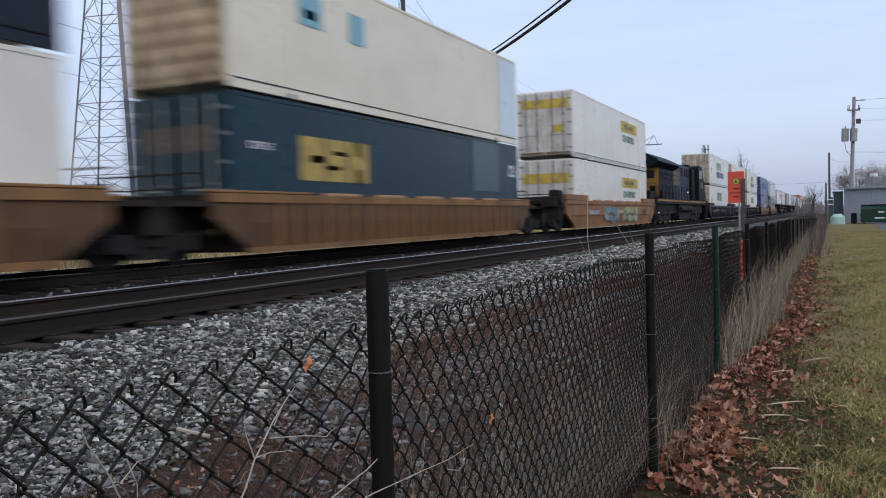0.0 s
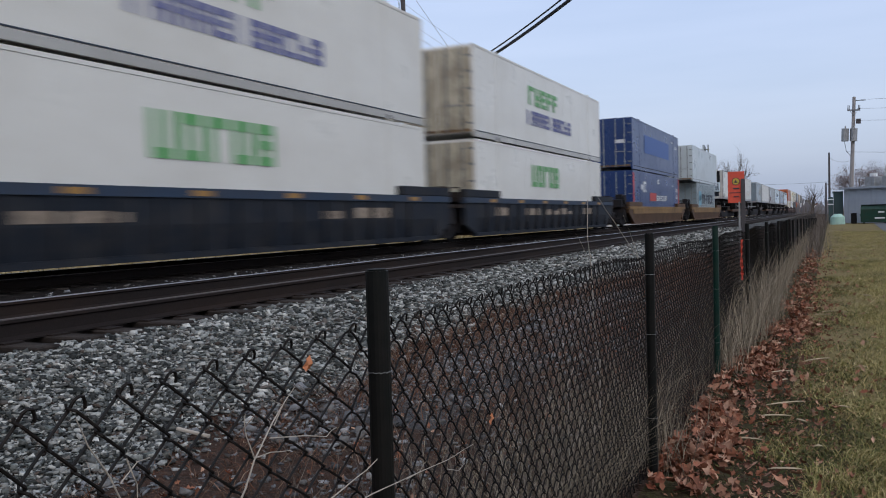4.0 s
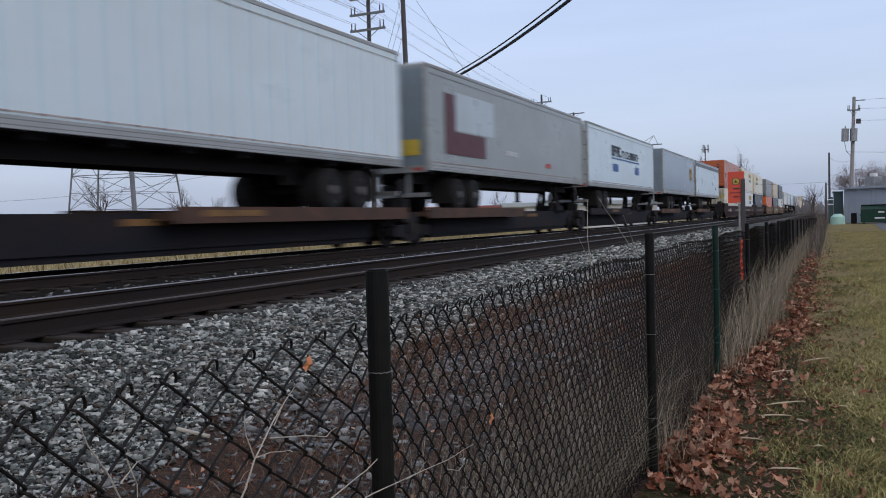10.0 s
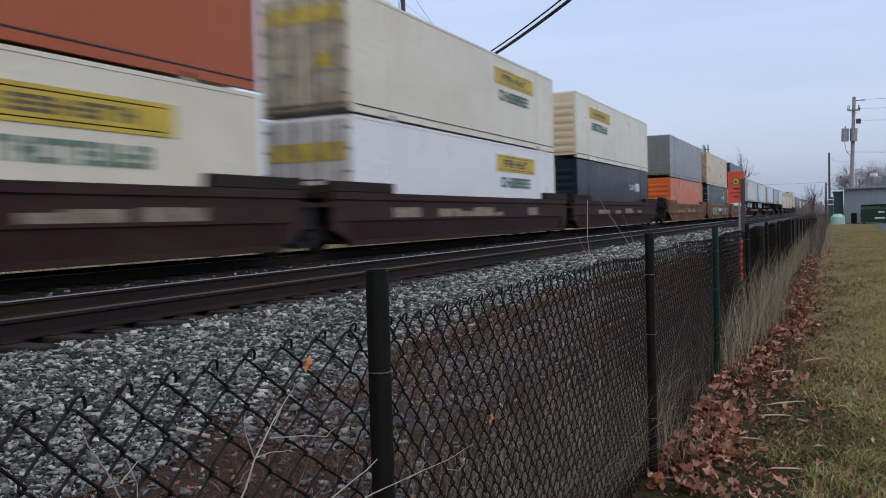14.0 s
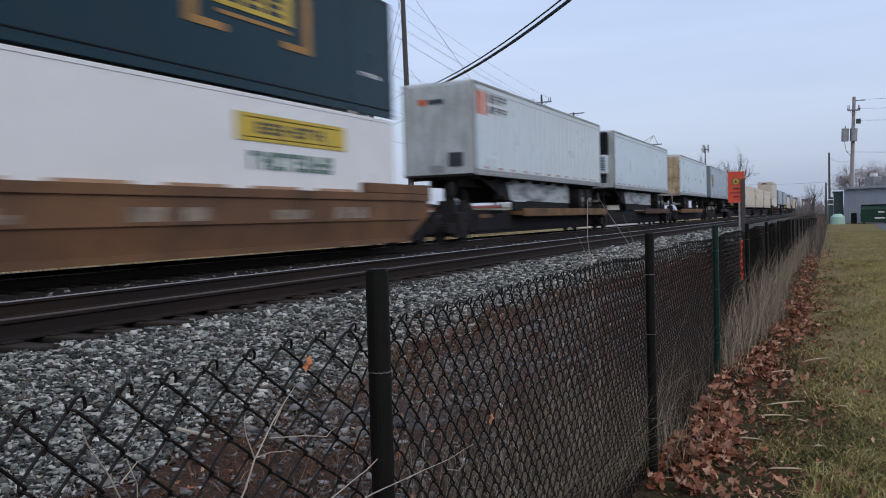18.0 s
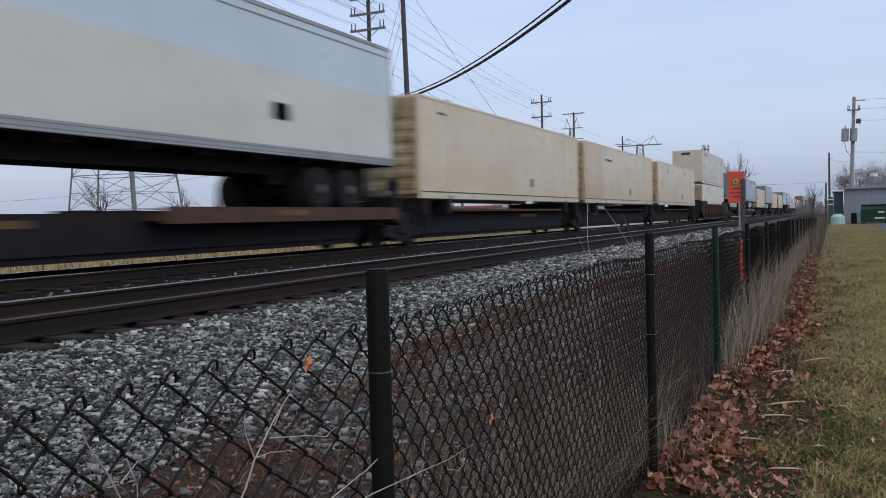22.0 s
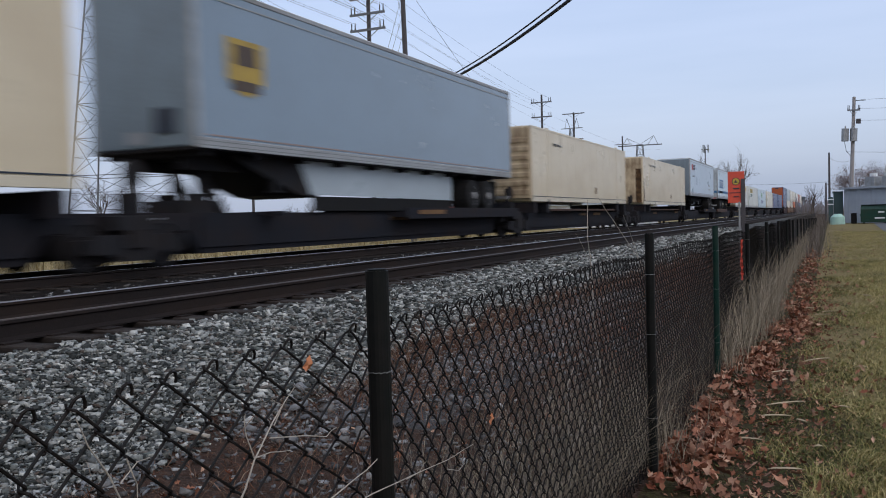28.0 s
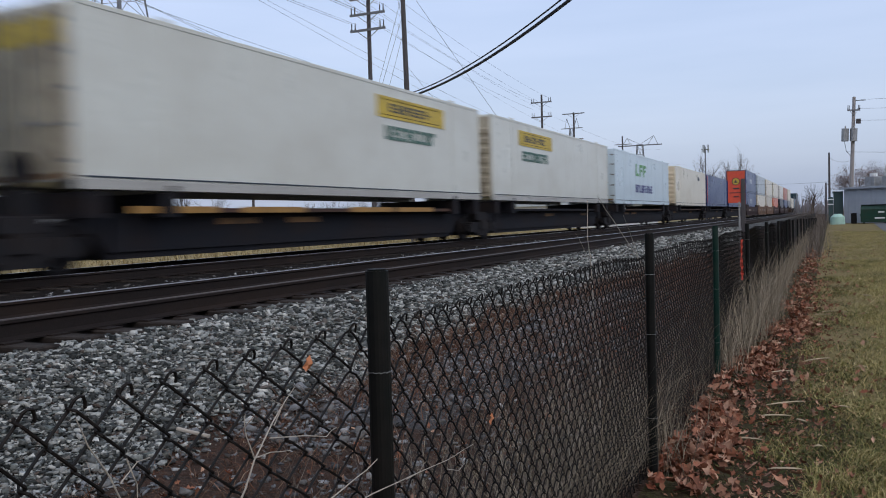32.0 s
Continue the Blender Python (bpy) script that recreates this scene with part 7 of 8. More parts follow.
# ---- bare trees ----
def tree_meshes(seed, height, spread=0.5, depth=6):
    rng = random.Random(seed)
    tv, tf, cv, cf = [], [], [], []

    def grow(p, d, length, r, level):
        steps = 3
        pts, rad = [p.copy()], [r]
        for i in range(steps):
            d = (d + Vector((rng.gauss(0, 0.10), rng.gauss(0, 0.10), rng.gauss(0.05, 0.06)))).normalized()
            p = p + d * length / steps
            pts.append(p.copy())
            rad.append(r * (1 - 0.3 * (i + 1) / steps))
        tube_path(tv if level < 3 else cv, tf if level < 3 else cf, pts, rad, 6 if level < 2 else 3)
        if level >= depth or length < 0.18:
            return
        for i in range(rng.choice((2, 3, 3)) if level else 4):
            a, tilt = rng.uniform(0, 2 * math.pi), rng.uniform(0.35, 0.95) * spread * 1.5
            s = d.orthogonal().normalized()
            q = (d + (s * math.cos(a) + d.cross(s) * math.sin(a)) * math.tan(min(1.2, tilt))).normalized()
            k = rng.choice((1, 2, 3)) if level else rng.choice((2, 3))
            grow(pts[k], q, length * rng.uniform(0.58, 0.82), rad[k] * 0.66, level + 1)

    grow(Vector((0, 0, -0.2)), Vector((0, 0, 1)), height * 0.33, height * 0.022, 0)
    out = []
    for n, v, f in (("trunk", tv, tf), ("crown", cv, cf)):
        me = bpy.data.meshes.new(n)
        me.from_pydata(v, [], f)
        me.materials.append(M["bark"])
        out.append(me)
    return out


TREES = [tree_meshes(1, 8.0, 0.5, 6), tree_meshes(2, 7.0, 0.75, 6), tree_meshes(3, 9.0, 0.38, 6)]


def bare_tree(k, x, y, scale, turn, z=0.05):
    t = tagged(new("bare_tree"), "leafless winter tree with fine grey-brown twigs", "tree", "bare trees beyond the track")
    t.matrix_basis = pose(x, y, z, 0, 0, turn)
    for n, me in zip(("trunk", "crown"), TREES[k]):
        o = part(n, me, None, t)
        o.scale = (scale, scale, scale)
    return t


for k, x, y, s, a in ((0, -60, 72, 0.75, 0), (1, -46, 66, 0.62, 40), (1, -44, 74, 0.75, 80), (2, -50, 78, 0.6, 10), (1, -38, 68, 0.66, 200), (0, -40, 90, 0.55, 120), (1, -50, 95, 0.8, 300),
                      (2, -58, 64, 0.8, 60), (0, -31, 160, 1.25, 20), (1, -26, 165, 1.3, 150), (2, -22, 170, 1.3, 250), (0, -19, 175, 1.1, 100), (1, -66, 100, 0.9, 10), (2, -60, 110, 0.9, 70),
                      (0, -58, 55, 0.95, 170), (1, -13, 210, 1.2, 30), (2, -45, 120, 0.8, 210), (0, -2.5, 150, 0.9, 90), (1, -4.0, 190, 1.0, 20), (2, -16.6, 160, 1.75, 15), (2, -18.8, 158, 1.65, 190), (1, -20.6, 165, 1.8, 70), (0, -17.7, 168, 1.7, 260)):
    bare_tree(k, x, y, s, a)


def leafy_tree(x, y, scale):
    """A winter tree that still carries clumps of dead brown leaves."""
    t = bare_tree(1, x, y, scale, 35)
    tagged(t, "spreading tree with sparse dead reddish-brown leaves", "tree")
    rng = np.random.default_rng(int(x * 10))
    tips = np.array([v.co for v in TREES[1][1].vertices])[::37] * scale
    n = 4200
    pick = tips[rng.integers(0, len(tips), n)] + rng.normal(0, 0.35, (n, 3))
    s = rng.uniform(0.025, 0.06, n)
    q = rng.normal(0, 1, (n, 4, 3)) * s[:, None, None] + pick[:, None, :]
    me = big_mesh("foliage", q.reshape(-1, 3), np.arange(4 * n).reshape(-1, 4), island("dead_brown_foliage", [(0.19, 0.14, 0.135), (0.26, 0.19, 0.18), (0.15, 0.12, 0.12), (0.29, 0.22, 0.20)], 0.9, bump=0), 4)
    me.parent = t


leafy_tree(2.6, 125, 1.35)
leafy_tree(6.0, 128, 1.45)


def far_woods():
    """A low far-off belt of leafless woods along the horizon."""
    rng = np.random.default_rng(8)
    n = 5200
    ang = rng.uniform(-0.05, 1.15, n)
    dist = rng.uniform(280, 420, n)
    x, y = -np.sin(ang) * dist, np.cos(ang) * dist
    h = (2.2 + 3.6 * (0.5 + 0.5 * np.sin(ang * 23) * np.sin(ang * 7.3 + 1))) * rng.uniform(0.5, 1.25, n)
    w = rng.uniform(0.12, 0.5, n)
    lean = rng.normal(0, 0.5, n)
    px, py = np.cos(ang), np.sin(ang)
    v = np.stack([np.stack([x - px * w, y - py * w, np.zeros(n)], 1), np.stack([x + px * w, y + py * w, np.zeros(n)], 1),
                  np.stack([x + px * (lean + 0.04), y + py * (lean + 0.04), h], 1), np.stack([x + px * (lean - 0.04), y + py * (lean - 0.04), h], 1)], 1)
    f = np.arange(n * 4).reshape(n, 4)
    m = island("far_winter_woods", [(0.16, 0.16, 0.18), (0.22, 0.22, 0.24), (0.19, 0.17, 0.17)], 0.95)
    tagged(big_mesh("far_woods", v.reshape(-1, 3), f, m, 4), "grey-brown belt of leafless woods on the horizon", "woods", kind="stuff")


far_woods()


# ---- buildings ----
M["roof_red"] = mat("dull_red_roof_sheet", (0.24, 0.085, 0.08), 0.6, 0.0, (0.15, 0.07, 0.06), 0.5, 1.0)


def shed():
    b = tagged(new("low_shed"), "long low white shed with a dull red roof edge", "building")
    b.matrix_basis = pose(-52, 92, 0, 0, 0, 22)
    part("wall", box(0, 34, -6, 0, 0, 2.7), M["pale"], b)
    part("roof", box(-0.4, 16, -6.5, 0.4, 2.7, 3.0, bevel=0.03), M["roof_red"], b)
    part("roof", box(16.1, 34.4, -6.5, 0.4, 2.7, 3.2, bevel=0.03), M["pale_grey"], b)
    for k in range(6):
        w = part("window", box(2.5 + k * 5.2, 4.0 + k * 5.2, -6.03, -5.99, 1.0, 2.0), M["pale_grey"], b)
        part("pane", box(2.6 + k * 5.2, 3.9 + k * 5.2, -6.05, -6.03, 1.1, 1.9), M["glass"], w)


shed()


def warehouse():
    """The pale metal building at the far end of the lawn, its wall turned towards the track."""
    b = tagged(new("metal_building"), "low pale blue-grey metal building with a dark green end bay", "building")
    b.matrix_basis = pose(1.2, 95, 0, 0, 0, -42)
    part("wall", box(0, 26, 0, 14, 0, 3.45), M["siding"], b)
    for k in range(60):
        part("siding_rib", box(0.2 + k * 0.43, 0.26 + k * 0.43, -0.03, 0.0, 0.05, 3.4), M["siding"], b)
    part("roof", box(-0.25, 26.2, -0.3, 14.2, 3.45, 3.62), M["galvanised"], b)
    part("gutter", box(-0.25, 26.2, -0.36, -0.3, 3.40, 3.58), M["siding"], b)
    for x, w in ((1.6, 1.2), (3.6, 1.4), (6.0, 1.6)):
        u = part("roof_unit", box(x, x + w, 1.0, 2.4, 3.62, 4.6, bevel=0.05), M["galvanised"], b)
        bm = bmesh.new()
        rod(bm, (x + w / 2, 1.6, 4.6), (x + w / 2, 1.6, 4.95), 0.35, 0.35, 12)
        part("fan_hood", bm, M["pale"], u)
    g = tagged(new("green_bay"), "dark green metal lean-to beside the pale building", "building")
    g.matrix_basis = pose(0.25, 95.6, 0)
    part("wall", box(0, 0.9, 0, 6, 0, 3.15), M["siding_dark"], g)
    part("roof", box(-0.1, 0.92, -0.1, 6, 3.15, 3.25), M["siding_dark"], g)
    gate = tagged(new("dark_gate"), "dark gate frame with two pale rails", "gate")
    gate.matrix_basis = pose(-0.25, 95.0, 0)
    part("panel", box(0, 0.45, 0, 0.1, 0, 2.7), M["siding_dark"], gate)
    for z in (2.4, 1.9):
        part("rail", box(-0.05, 0.5, -0.06, 0, z, z + 0.1), M["pale"], gate)


warehouse()


def dumpster():
    d = tagged(new("dumpster"), "dark green steel dumpster with pale stickers", "dumpster")
    d.matrix_basis = pose(2.55, 89.5, 0.0, 0, 0, -4)
    bm = bmesh.new()
    prism(bm, [(0, 0.12), (0, 1.35), (1.5, 1.75), (1.5, 0.12)], 0.0, 2.35)
    part("body", bm, M["dumpster"], d)
    part("lid", box(-0.03, 2.38, 1.2, 1.55, 1.74, 1.80), M["black"], d)
    part("sticker", box(1.5, 2.0, -0.01, 0.0, 1.0, 1.15), M["pale"], d)
    part("sticker", box(1.2, 2.05, -0.01, 0.0, 0.45, 0.58), M["pale"], d)
    for x in (-0.08, 2.35):
        part("lift_pocket", box(x, x + 0.08, 0.3, 1.3, 0.7, 0.9), M["dumpster"], d)
    for x in (0.2, 2.0):
        part("skid", box(x, x + 0.15, 0.05, 1.45, 0.0, 0.12), M["black"], d)
    t = tagged(new("utility_cover"), "pale mint plastic utility cover", "utility box")
    t.matrix_basis = pose(-0.05, 88.0, 0.0)
    bm = bmesh.new()
    rod(bm, (0.62, 0.5, 0), (0.62, 0.5, 0.72), 0.66, 0.62, 14)
    part("body", bm, M["mint"], t)
    bm = bmesh.new()
    rod(bm, (0.62, 0.5, 0.72), (0.62, 0.5, 1.0), 0.6, 0.28, 14)
    part("lid", bm, M["mint"], t)
    c = tagged(new("trash_can"), "small black waste bin beside the dumpster", "bin")
    c.matrix_basis = pose(1.75, 90.5, 0.0)
    part("body", box(0, 0.5, 0, 0.5, 0, 0.95, bevel=0.05), M["black"], c)
    part("lid", box(-0.03, 0.53, -0.03, 0.53, 0.95, 1.02), M["black"], c)


dumpster()
tagged(raw("driveway", [(2.75, 50, 0.03), (60, 50, 0.03), (60, 96, 0.03), (3.6, 88, 0.03)], [(0, 1, 2, 3)], M["asphalt"]), "grey asphalt drive beside the lawn", "driveway", kind="structure")

up = pole("utility_pole", 1.85, 98.0, 13.0, 0.23, "pale_pole", "grey wooden utility pole with two transformer cans", (11.6,), (0, 2.0), 1.2)
for x, z in ((-0.75, 8.4), (0.05, 8.4)):
    bm = bmesh.new()
    rod(bm, (x, -0.35, z), (x, -0.35, z + 1.3), 0.36, 0.36, 12)
    rod(bm, (x, -0.35, z + 1.3), (x, -0.35, z + 1.6), 0.08, 0.05, 6)
    part("transformer_can", bm, M["galvanised"], up)
bm = bmesh.new()
rod(bm, (-0.8, -0.35, 8.4), (-0.6, -0.3, 7.4), 0.03, n=4)
rod(bm, (-0.6, -0.3, 7.4), (-0.2, -0.2, 6.9), 0.03, n=4)
part("drop_cable", bm, M["cable"], up)
part("cutout", box(0.25, 0.7, -0.3, -0.1, 10.2, 10.7), M["dark_pole"], up)
bm = bmesh.new()
rod(bm, (0, 0, 12.6), (1.1, -0.1, 12.6), 0.04, n=5)
part("top_bracket", bm, M["dark_pole"], up)
pole("utility_pole", -0.15, 120.0, 8.7, 0.16, "dark_pole", "short dark pole with a small lamp arm", (), (0, 0))
pole("utility_pole", -0.55, 118.0, 4.8, 0.14, "dark_pole", "short dark wooden post", (), (0, 0))
wire_set("lawn_wires", "thin wires from the wooden pole across the lawn", [((2.9, 97.9, 12.7), (30, 90, 12.8), 0.5), ((2.6, 97.9, 11.8), (30, 91, 11.4), 0.5), ((2.3, 97.9, 10.6), (30, 92, 10.6), 0.6), ((1.5, 98, 7.4), (30, 85, 6.0), 0.4),
          ((-0.2, 120, 8.2), (2.0, 98, 6.5), 0.4), ((-0.15, 120, 5.0), (-19.2, 148.8, 6.4), 0.3)], 0.012)


# ---- the orange marker ----
def marker():
    s = tagged(new("warning_marker"), "orange marker board with a yellow disc on a weathered post", "sign")
    s.matrix_basis = pose(-1.53, 15.93, 0.0, 0, 0, 8)
    part("post", box(0.075, 0.145, -0.05, 0.02, -0.2, 2.03, bevel=0.006), M["dark_pole"], s)
    part("side_post", box(0.03, 0.06, -0.03, 0.0, -0.2, 1.62), M["galvanised"], s)
    p = part("panel", box(-0.145, 0.135, -0.012, 0.004, 1.60, 2.16, bevel=0.003), M["sign_orange"], s)
    bm = bmesh.new()
    rod(bm, (-0.01, -0.0125, 1.985), (-0.01, -0.016, 1.985), 0.068, n=20)
    part("disc", bm, M["ink"], p)
    bm = bmesh.new()
    rod(bm, (-0.01, -0.0165, 1.985), (-0.01, -0.0185, 1.985), 0.056, n=20)
    part("disc_face", bm, M["yellow"], p)
    part("symbol", box(-0.035, 0.015, -0.0215, -0.019, 1.962, 1.985), M["ink"], p)
    part("symbol", box(-0.018, -0.002, -0.0215, -0.019, 1.985, 2.015), M["ink"], p)
    part("writing", box(-0.06, 0.045, -0.0155, -0.0125, 1.845, 1.872), M["ink"], p)
    part("writing", box(-0.12, 0.11, -0.0155, -0.0125, 1.775, 1.79), M["maroon"], p)
    part("writing", box(-0.05, 0.04, -0.0155, -0.0125, 1.70, 1.725), M["maroon"], p)


marker()


def ribbon():
    r = tagged(new("flagging_tape"), "fluorescent orange tape hanging on the fence", "tape")
    r.matrix_basis = pose(FX + 0.035, 9.3, 0.0)
    rng = random.Random(3)
    for k in range(4):
        pts = [Vector((rng.uniform(0, 0.02), rng.uniform(-0.03, 0.03) + 0.02 * math.sin(j * 1.3 + k), 1.15 - j * 0.07)) for j in range(7)]
        bm = bmesh.new()
        for a, b in zip(pts, pts[1:]):
            q = [bm.verts.new(a + Vector((0, -0.011, 0))), bm.verts.new(a + Vector((0.012, 0.009, 0))), bm.verts.new(b + Vector((-0.006, 0.011, 0))), bm.verts.new(b + Vector((0.01, -0.010, 0)))]
            bm.faces.new(q)
        part("strand", bm, M["sign_orange"], r)


ribbon()


# ---- grass, weeds and leaves ----
def blades(name, label, xs, ys, zs, heights, widths, bend, material, rng, cat="grass"):
    """Many thin bent blades, two quads each, in one sheet of stuff."""
    n = len(xs)
    a = rng.uniform(0, 2 * np.pi, n)
    dx, dy = np.cos(a), np.sin(a)
    b = rng.uniform(0, 2 * np.pi, n)
    bx_, by_ = np.cos(b) * heights * bend * rng.uniform(0.3, 1.4, n), np.sin(b) * heights * bend * rng.uniform(0.3, 1.4, n)
    w = widths * 0.5
    rows = []
    for f, ww, hh in ((0.0, 1.0, 0.0), (0.4, 0.8, 0.6), (1.0, 0.15, 1.0)):
        for s in (-1, 1):
            rows.append(np.stack([xs + bx_ * f + s * dx * w * ww, ys + by_ * f + s * dy * w * ww, zs + heights * hh * (1 - 0.25 * bend * f)], 1))
    v = np.stack(rows, 1)
    base = (6 * np.arange(n))[:, None]
    f = np.concatenate([base + np.array([[0, 1, 3, 2]]), base + np.array([[2, 3, 5, 4]])])
    return tagged(big_mesh(name, v.reshape(-1, 3), f, material, 4), label, cat, kind="stuff")


def zfield(xs):
    return np.interp(-xs, [-q[0] for q in PROFILE], [q[1] for q in PROFILE])


LAWN_B = island("dormant_grass_blades", [(0.46, 0.355, 0.16), (0.23, 0.19, 0.072), (0.12, 0.135, 0.036), (0.38, 0.31, 0.13), (0.16, 0.165, 0.05), (0.66, 0.53, 0.29)], 0.8, bump=0)
GREEN_B = island("green_winter_grass_blades", [(0.11, 0.125, 0.036), (0.06, 0.072, 0.021), (0.20, 0.17, 0.06), (0.09, 0.072, 0.033), (0.32, 0.255, 0.11)], 0.8, bump=0)
WEED_B = island("brown_weed_stalks", [(0.105, 0.044, 0.024), (0.16, 0.070, 0.037), (0.04, 0.022, 0.016), (0.20, 0.12, 0.08), (0.07, 0.030, 0.018), (0.30, 0.22, 0.16)], 0.85, bump=0)
STRAW_B = island("pale_dry_stalks", [(0.26, 0.22, 0.165), (0.38, 0.325, 0.245), (0.18, 0.15, 0.11), (0.10, 0.082, 0.062), (0.31, 0.265, 0.20)], 0.85, bump=0)
DARK_B = island("dark_dead_stems", [(0.05, 0.04, 0.035), (0.11, 0.092, 0.08), (0.17, 0.145, 0.12), (0.05, 0.036, 0.03), (0.27, 0.235, 0.20)], 0.85, bump=0)
LEAF_B = island("dry_oak_leaves", [(0.20, 0.066, 0.038), (0.30, 0.13, 0.078), (0.11, 0.040, 0.023), (0.52, 0.33, 0.23), (0.23, 0.086, 0.046), (0.07, 0.03, 0.021), (0.40, 0.20, 0.125)], 0.7)


def build_grass():
    rng = np.random.default_rng(21)
    xs, ys, hs = [], [], []
    for y0, y1, x1, dens, h in ((3.4, 7, 2.2, 17000, 0.042), (7, 13, 3.2, 6500, 0.055), (13, 26, 4.5, 2200, 0.06), (26, 60, 5.5, 450, 0.07)):
        n = int((y1 - y0) * (x1 + 0.75) * dens)
        xs.append(rng.uniform(-0.75, x1, n))
        ys.append(rng.uniform(y0, y1, n))
        hs.append(h * rng.lognormal(0, 0.35, n))
    x, y, h = np.concatenate(xs), np.concatenate(ys), np.concatenate(hs)
    # bare along the fence, in thin tufts across the damp soil, thicker out on the lawn
    patch = 0.5 + 0.5 * np.sin(x * 2.3 + 1.1 * np.sin(y * 0.9)) * np.sin(y * 1.1 + 0.7)
    tuft = np.sin(x * 7.1 + 2 * np.sin(y * 1.7)) * np.sin(y * 3.3 + x * 2.0)
    keep = rng.uniform(0, 1, len(x)) < np.clip((x + 0.24 - 0.22 * np.sin(y * 1.9) - 0.14 * np.sin(y * 0.7)) * 1.0 + 0.4 * np.maximum(tuft, -0.4), 0.012, 1) ** 1.25 * (0.35 + 0.65 * patch)
    x, y, h = x[keep], y[keep], h[keep]
    tone = np.sin(x * 3.1 + 1.7 * np.sin(y * 0.8)) * np.sin(y * 1.9 + 1.3 * np.sin(x * 2.2)) + 0.5 * np.sin(x * 8 + y * 5) * np.sin(y * 6.3)
    green = rng.uniform(-0.7, 0.7, len(x)) + tone * 1.1 + np.clip(0.35 - x * 1.3, -0.5, 0.5) > 0.1
    for m, bl, name, words in ((~green, LAWN_B, "lawn_grass", "short dormant straw-coloured lawn grass"), (green, GREEN_B, "green_grass", "short dark green and brown winter grass")):
        blades(name, words, x[m], y[m], zfield(x[m]) - 0.005, h[m] * (1 if name == "lawn_grass" else 0.8), np.full(m.sum(), 0.0062), 1.3, bl, rng)
    # mossy short green and crumbled leaf bits on the bare strip
    n = 26000
    y2 = 3.6 + 16 * rng.uniform(0, 1, n) ** 1.5
    x2 = rng.normal(-0.12, 0.24, n)
    keep = np.sin(x2 * 5 + y2 * 1.3) * np.sin(y2 * 2.9 - x2 * 3) > -0.25
    blades("moss_tufts", "short dark green moss and grass on damp soil", x2[keep], y2[keep], zfield(x2[keep]) - 0.003, 0.022 * rng.lognormal(0, 0.4, keep.sum()), np.full(keep.sum(), 0.005), 1.2,
           island("mossy_green", [(0.035, 0.05, 0.014), (0.06, 0.075, 0.02), (0.10, 0.09, 0.035), (0.045, 0.04, 0.02)], 0.9, bump=0), rng)
    n = 6500
    x2, y2 = rng.uniform(-0.15, 0.75, n), rng.uniform(4.3, 5.6, n)
    keep = np.sin(x2 * 9 + y2 * 3) * np.sin(y2 * 8 - x2 * 2) + 0.9 * x2 - 0.9 * (y2 - 4.7) > rng.uniform(-0.5, 0.6, n)
    x2, y2 = x2[keep], y2[keep]
    blades("straw_tufts", "long pale straw tufts on the lawn", x2, y2, zfield(x2), 0.06 * rng.lognormal(0, 0.35, len(x2)), np.full(len(x2), 0.0045), 1.2, LAWN_B, rng)
    # brown undergrowth between the fence and the ballast: a matted band at the toe, then thinner tufts
    n = 130000
    y = 1.2 + 26 * rng.uniform(0, 1, n) ** 1.5
    x = rng.uniform(-4.3, -0.98, n)
    toe = toe_line(y)
    band = np.exp(-((x - toe - 0.24) / 0.22) ** 2) * np.clip((y - 4.0) / 2.5, 0.2, 1)
    clump = 0.5 + 0.5 * np.sin(x * 3.1 + np.sin(y * 1.3) * 2) * np.sin(y * 1.7)
    den = np.clip(1.1 * band + (0.16 + 0.5 * clump ** 2 + 0.3 * np.exp(-((x + 1.1) / 0.4) ** 2)) * (x > toe + 0.4), 0, 1)
    keep = (rng.uniform(0, 1, n) < den) & (x > toe - 0.05)
    x, y = x[keep], y[keep]
    h = np.minimum(0.06 * rng.lognormal(0, 0.6, len(x)) * (1 + 0.8 * (y > 5)), 0.4)
    blades("brown_undergrowth", "matted red-brown weeds behind the fence", x, y, zfield(x) - 0.01, h, rng.uniform(0.003, 0.007, len(x)), 1.5, WEED_B, rng, "weeds")
    # thin upright stems in and behind the fence
    n = 5200
    y = 2.6 + 30 * rng.uniform(0, 1, n) ** 1.5
    x = -0.96 - np.abs(rng.normal(0, 0.5, n))
    h = np.minimum(rng.lognormal(-1.05, 0.5, n), 1.05)
    blades("dead_stems", "thin dark dead stems standing in the fence", x, y, zfield(x), h, rng.uniform(0.002, 0.0045, n), 0.5, DARK_B, rng, "weeds")
    # straw leaning out through the wire, thickest in the middle stretch
    n = 8000
    y = 4.5 + 30 * rng.uniform(0, 1, n) ** 1.1
    x = rng.normal(-0.90, 0.085, n) + 0.12 * np.exp(-((y - 11.5) / 3.0) ** 2)
    mid = np.exp(-((y - 11.5) / 2.6) ** 2)
    h = np.minimum(rng.lognormal(-1.05, 0.6, n) * (0.55 + 0.85 * mid), 0.98)
    clump = np.sin(y * 2.7) + np.sin(y * 5.9 + 1) + np.sin(y * 1.1 + 2)
    keep = rng.uniform(0, 1, n) < np.clip(0.06 + 0.9 * mid + 0.22 * clump * (y > 7.5) + 1.4 * np.exp(-((y - 4.9) / 0.3) ** 2), 0.05, 1)
    keep &= (y < 19) | (rng.uniform(0, 1, n) < 0.4)
    x, y, h, n = x[keep], y[keep], h[keep], int(keep.sum())
    blades("dry_tall_grass", "pale dry tall grass leaning along the fence", x, y, zfield(x), h, rng.uniform(0.0025, 0.0055, n), 0.42, STRAW_B, rng)
    n = 9000
    y = rng.uniform(26, 95, n)
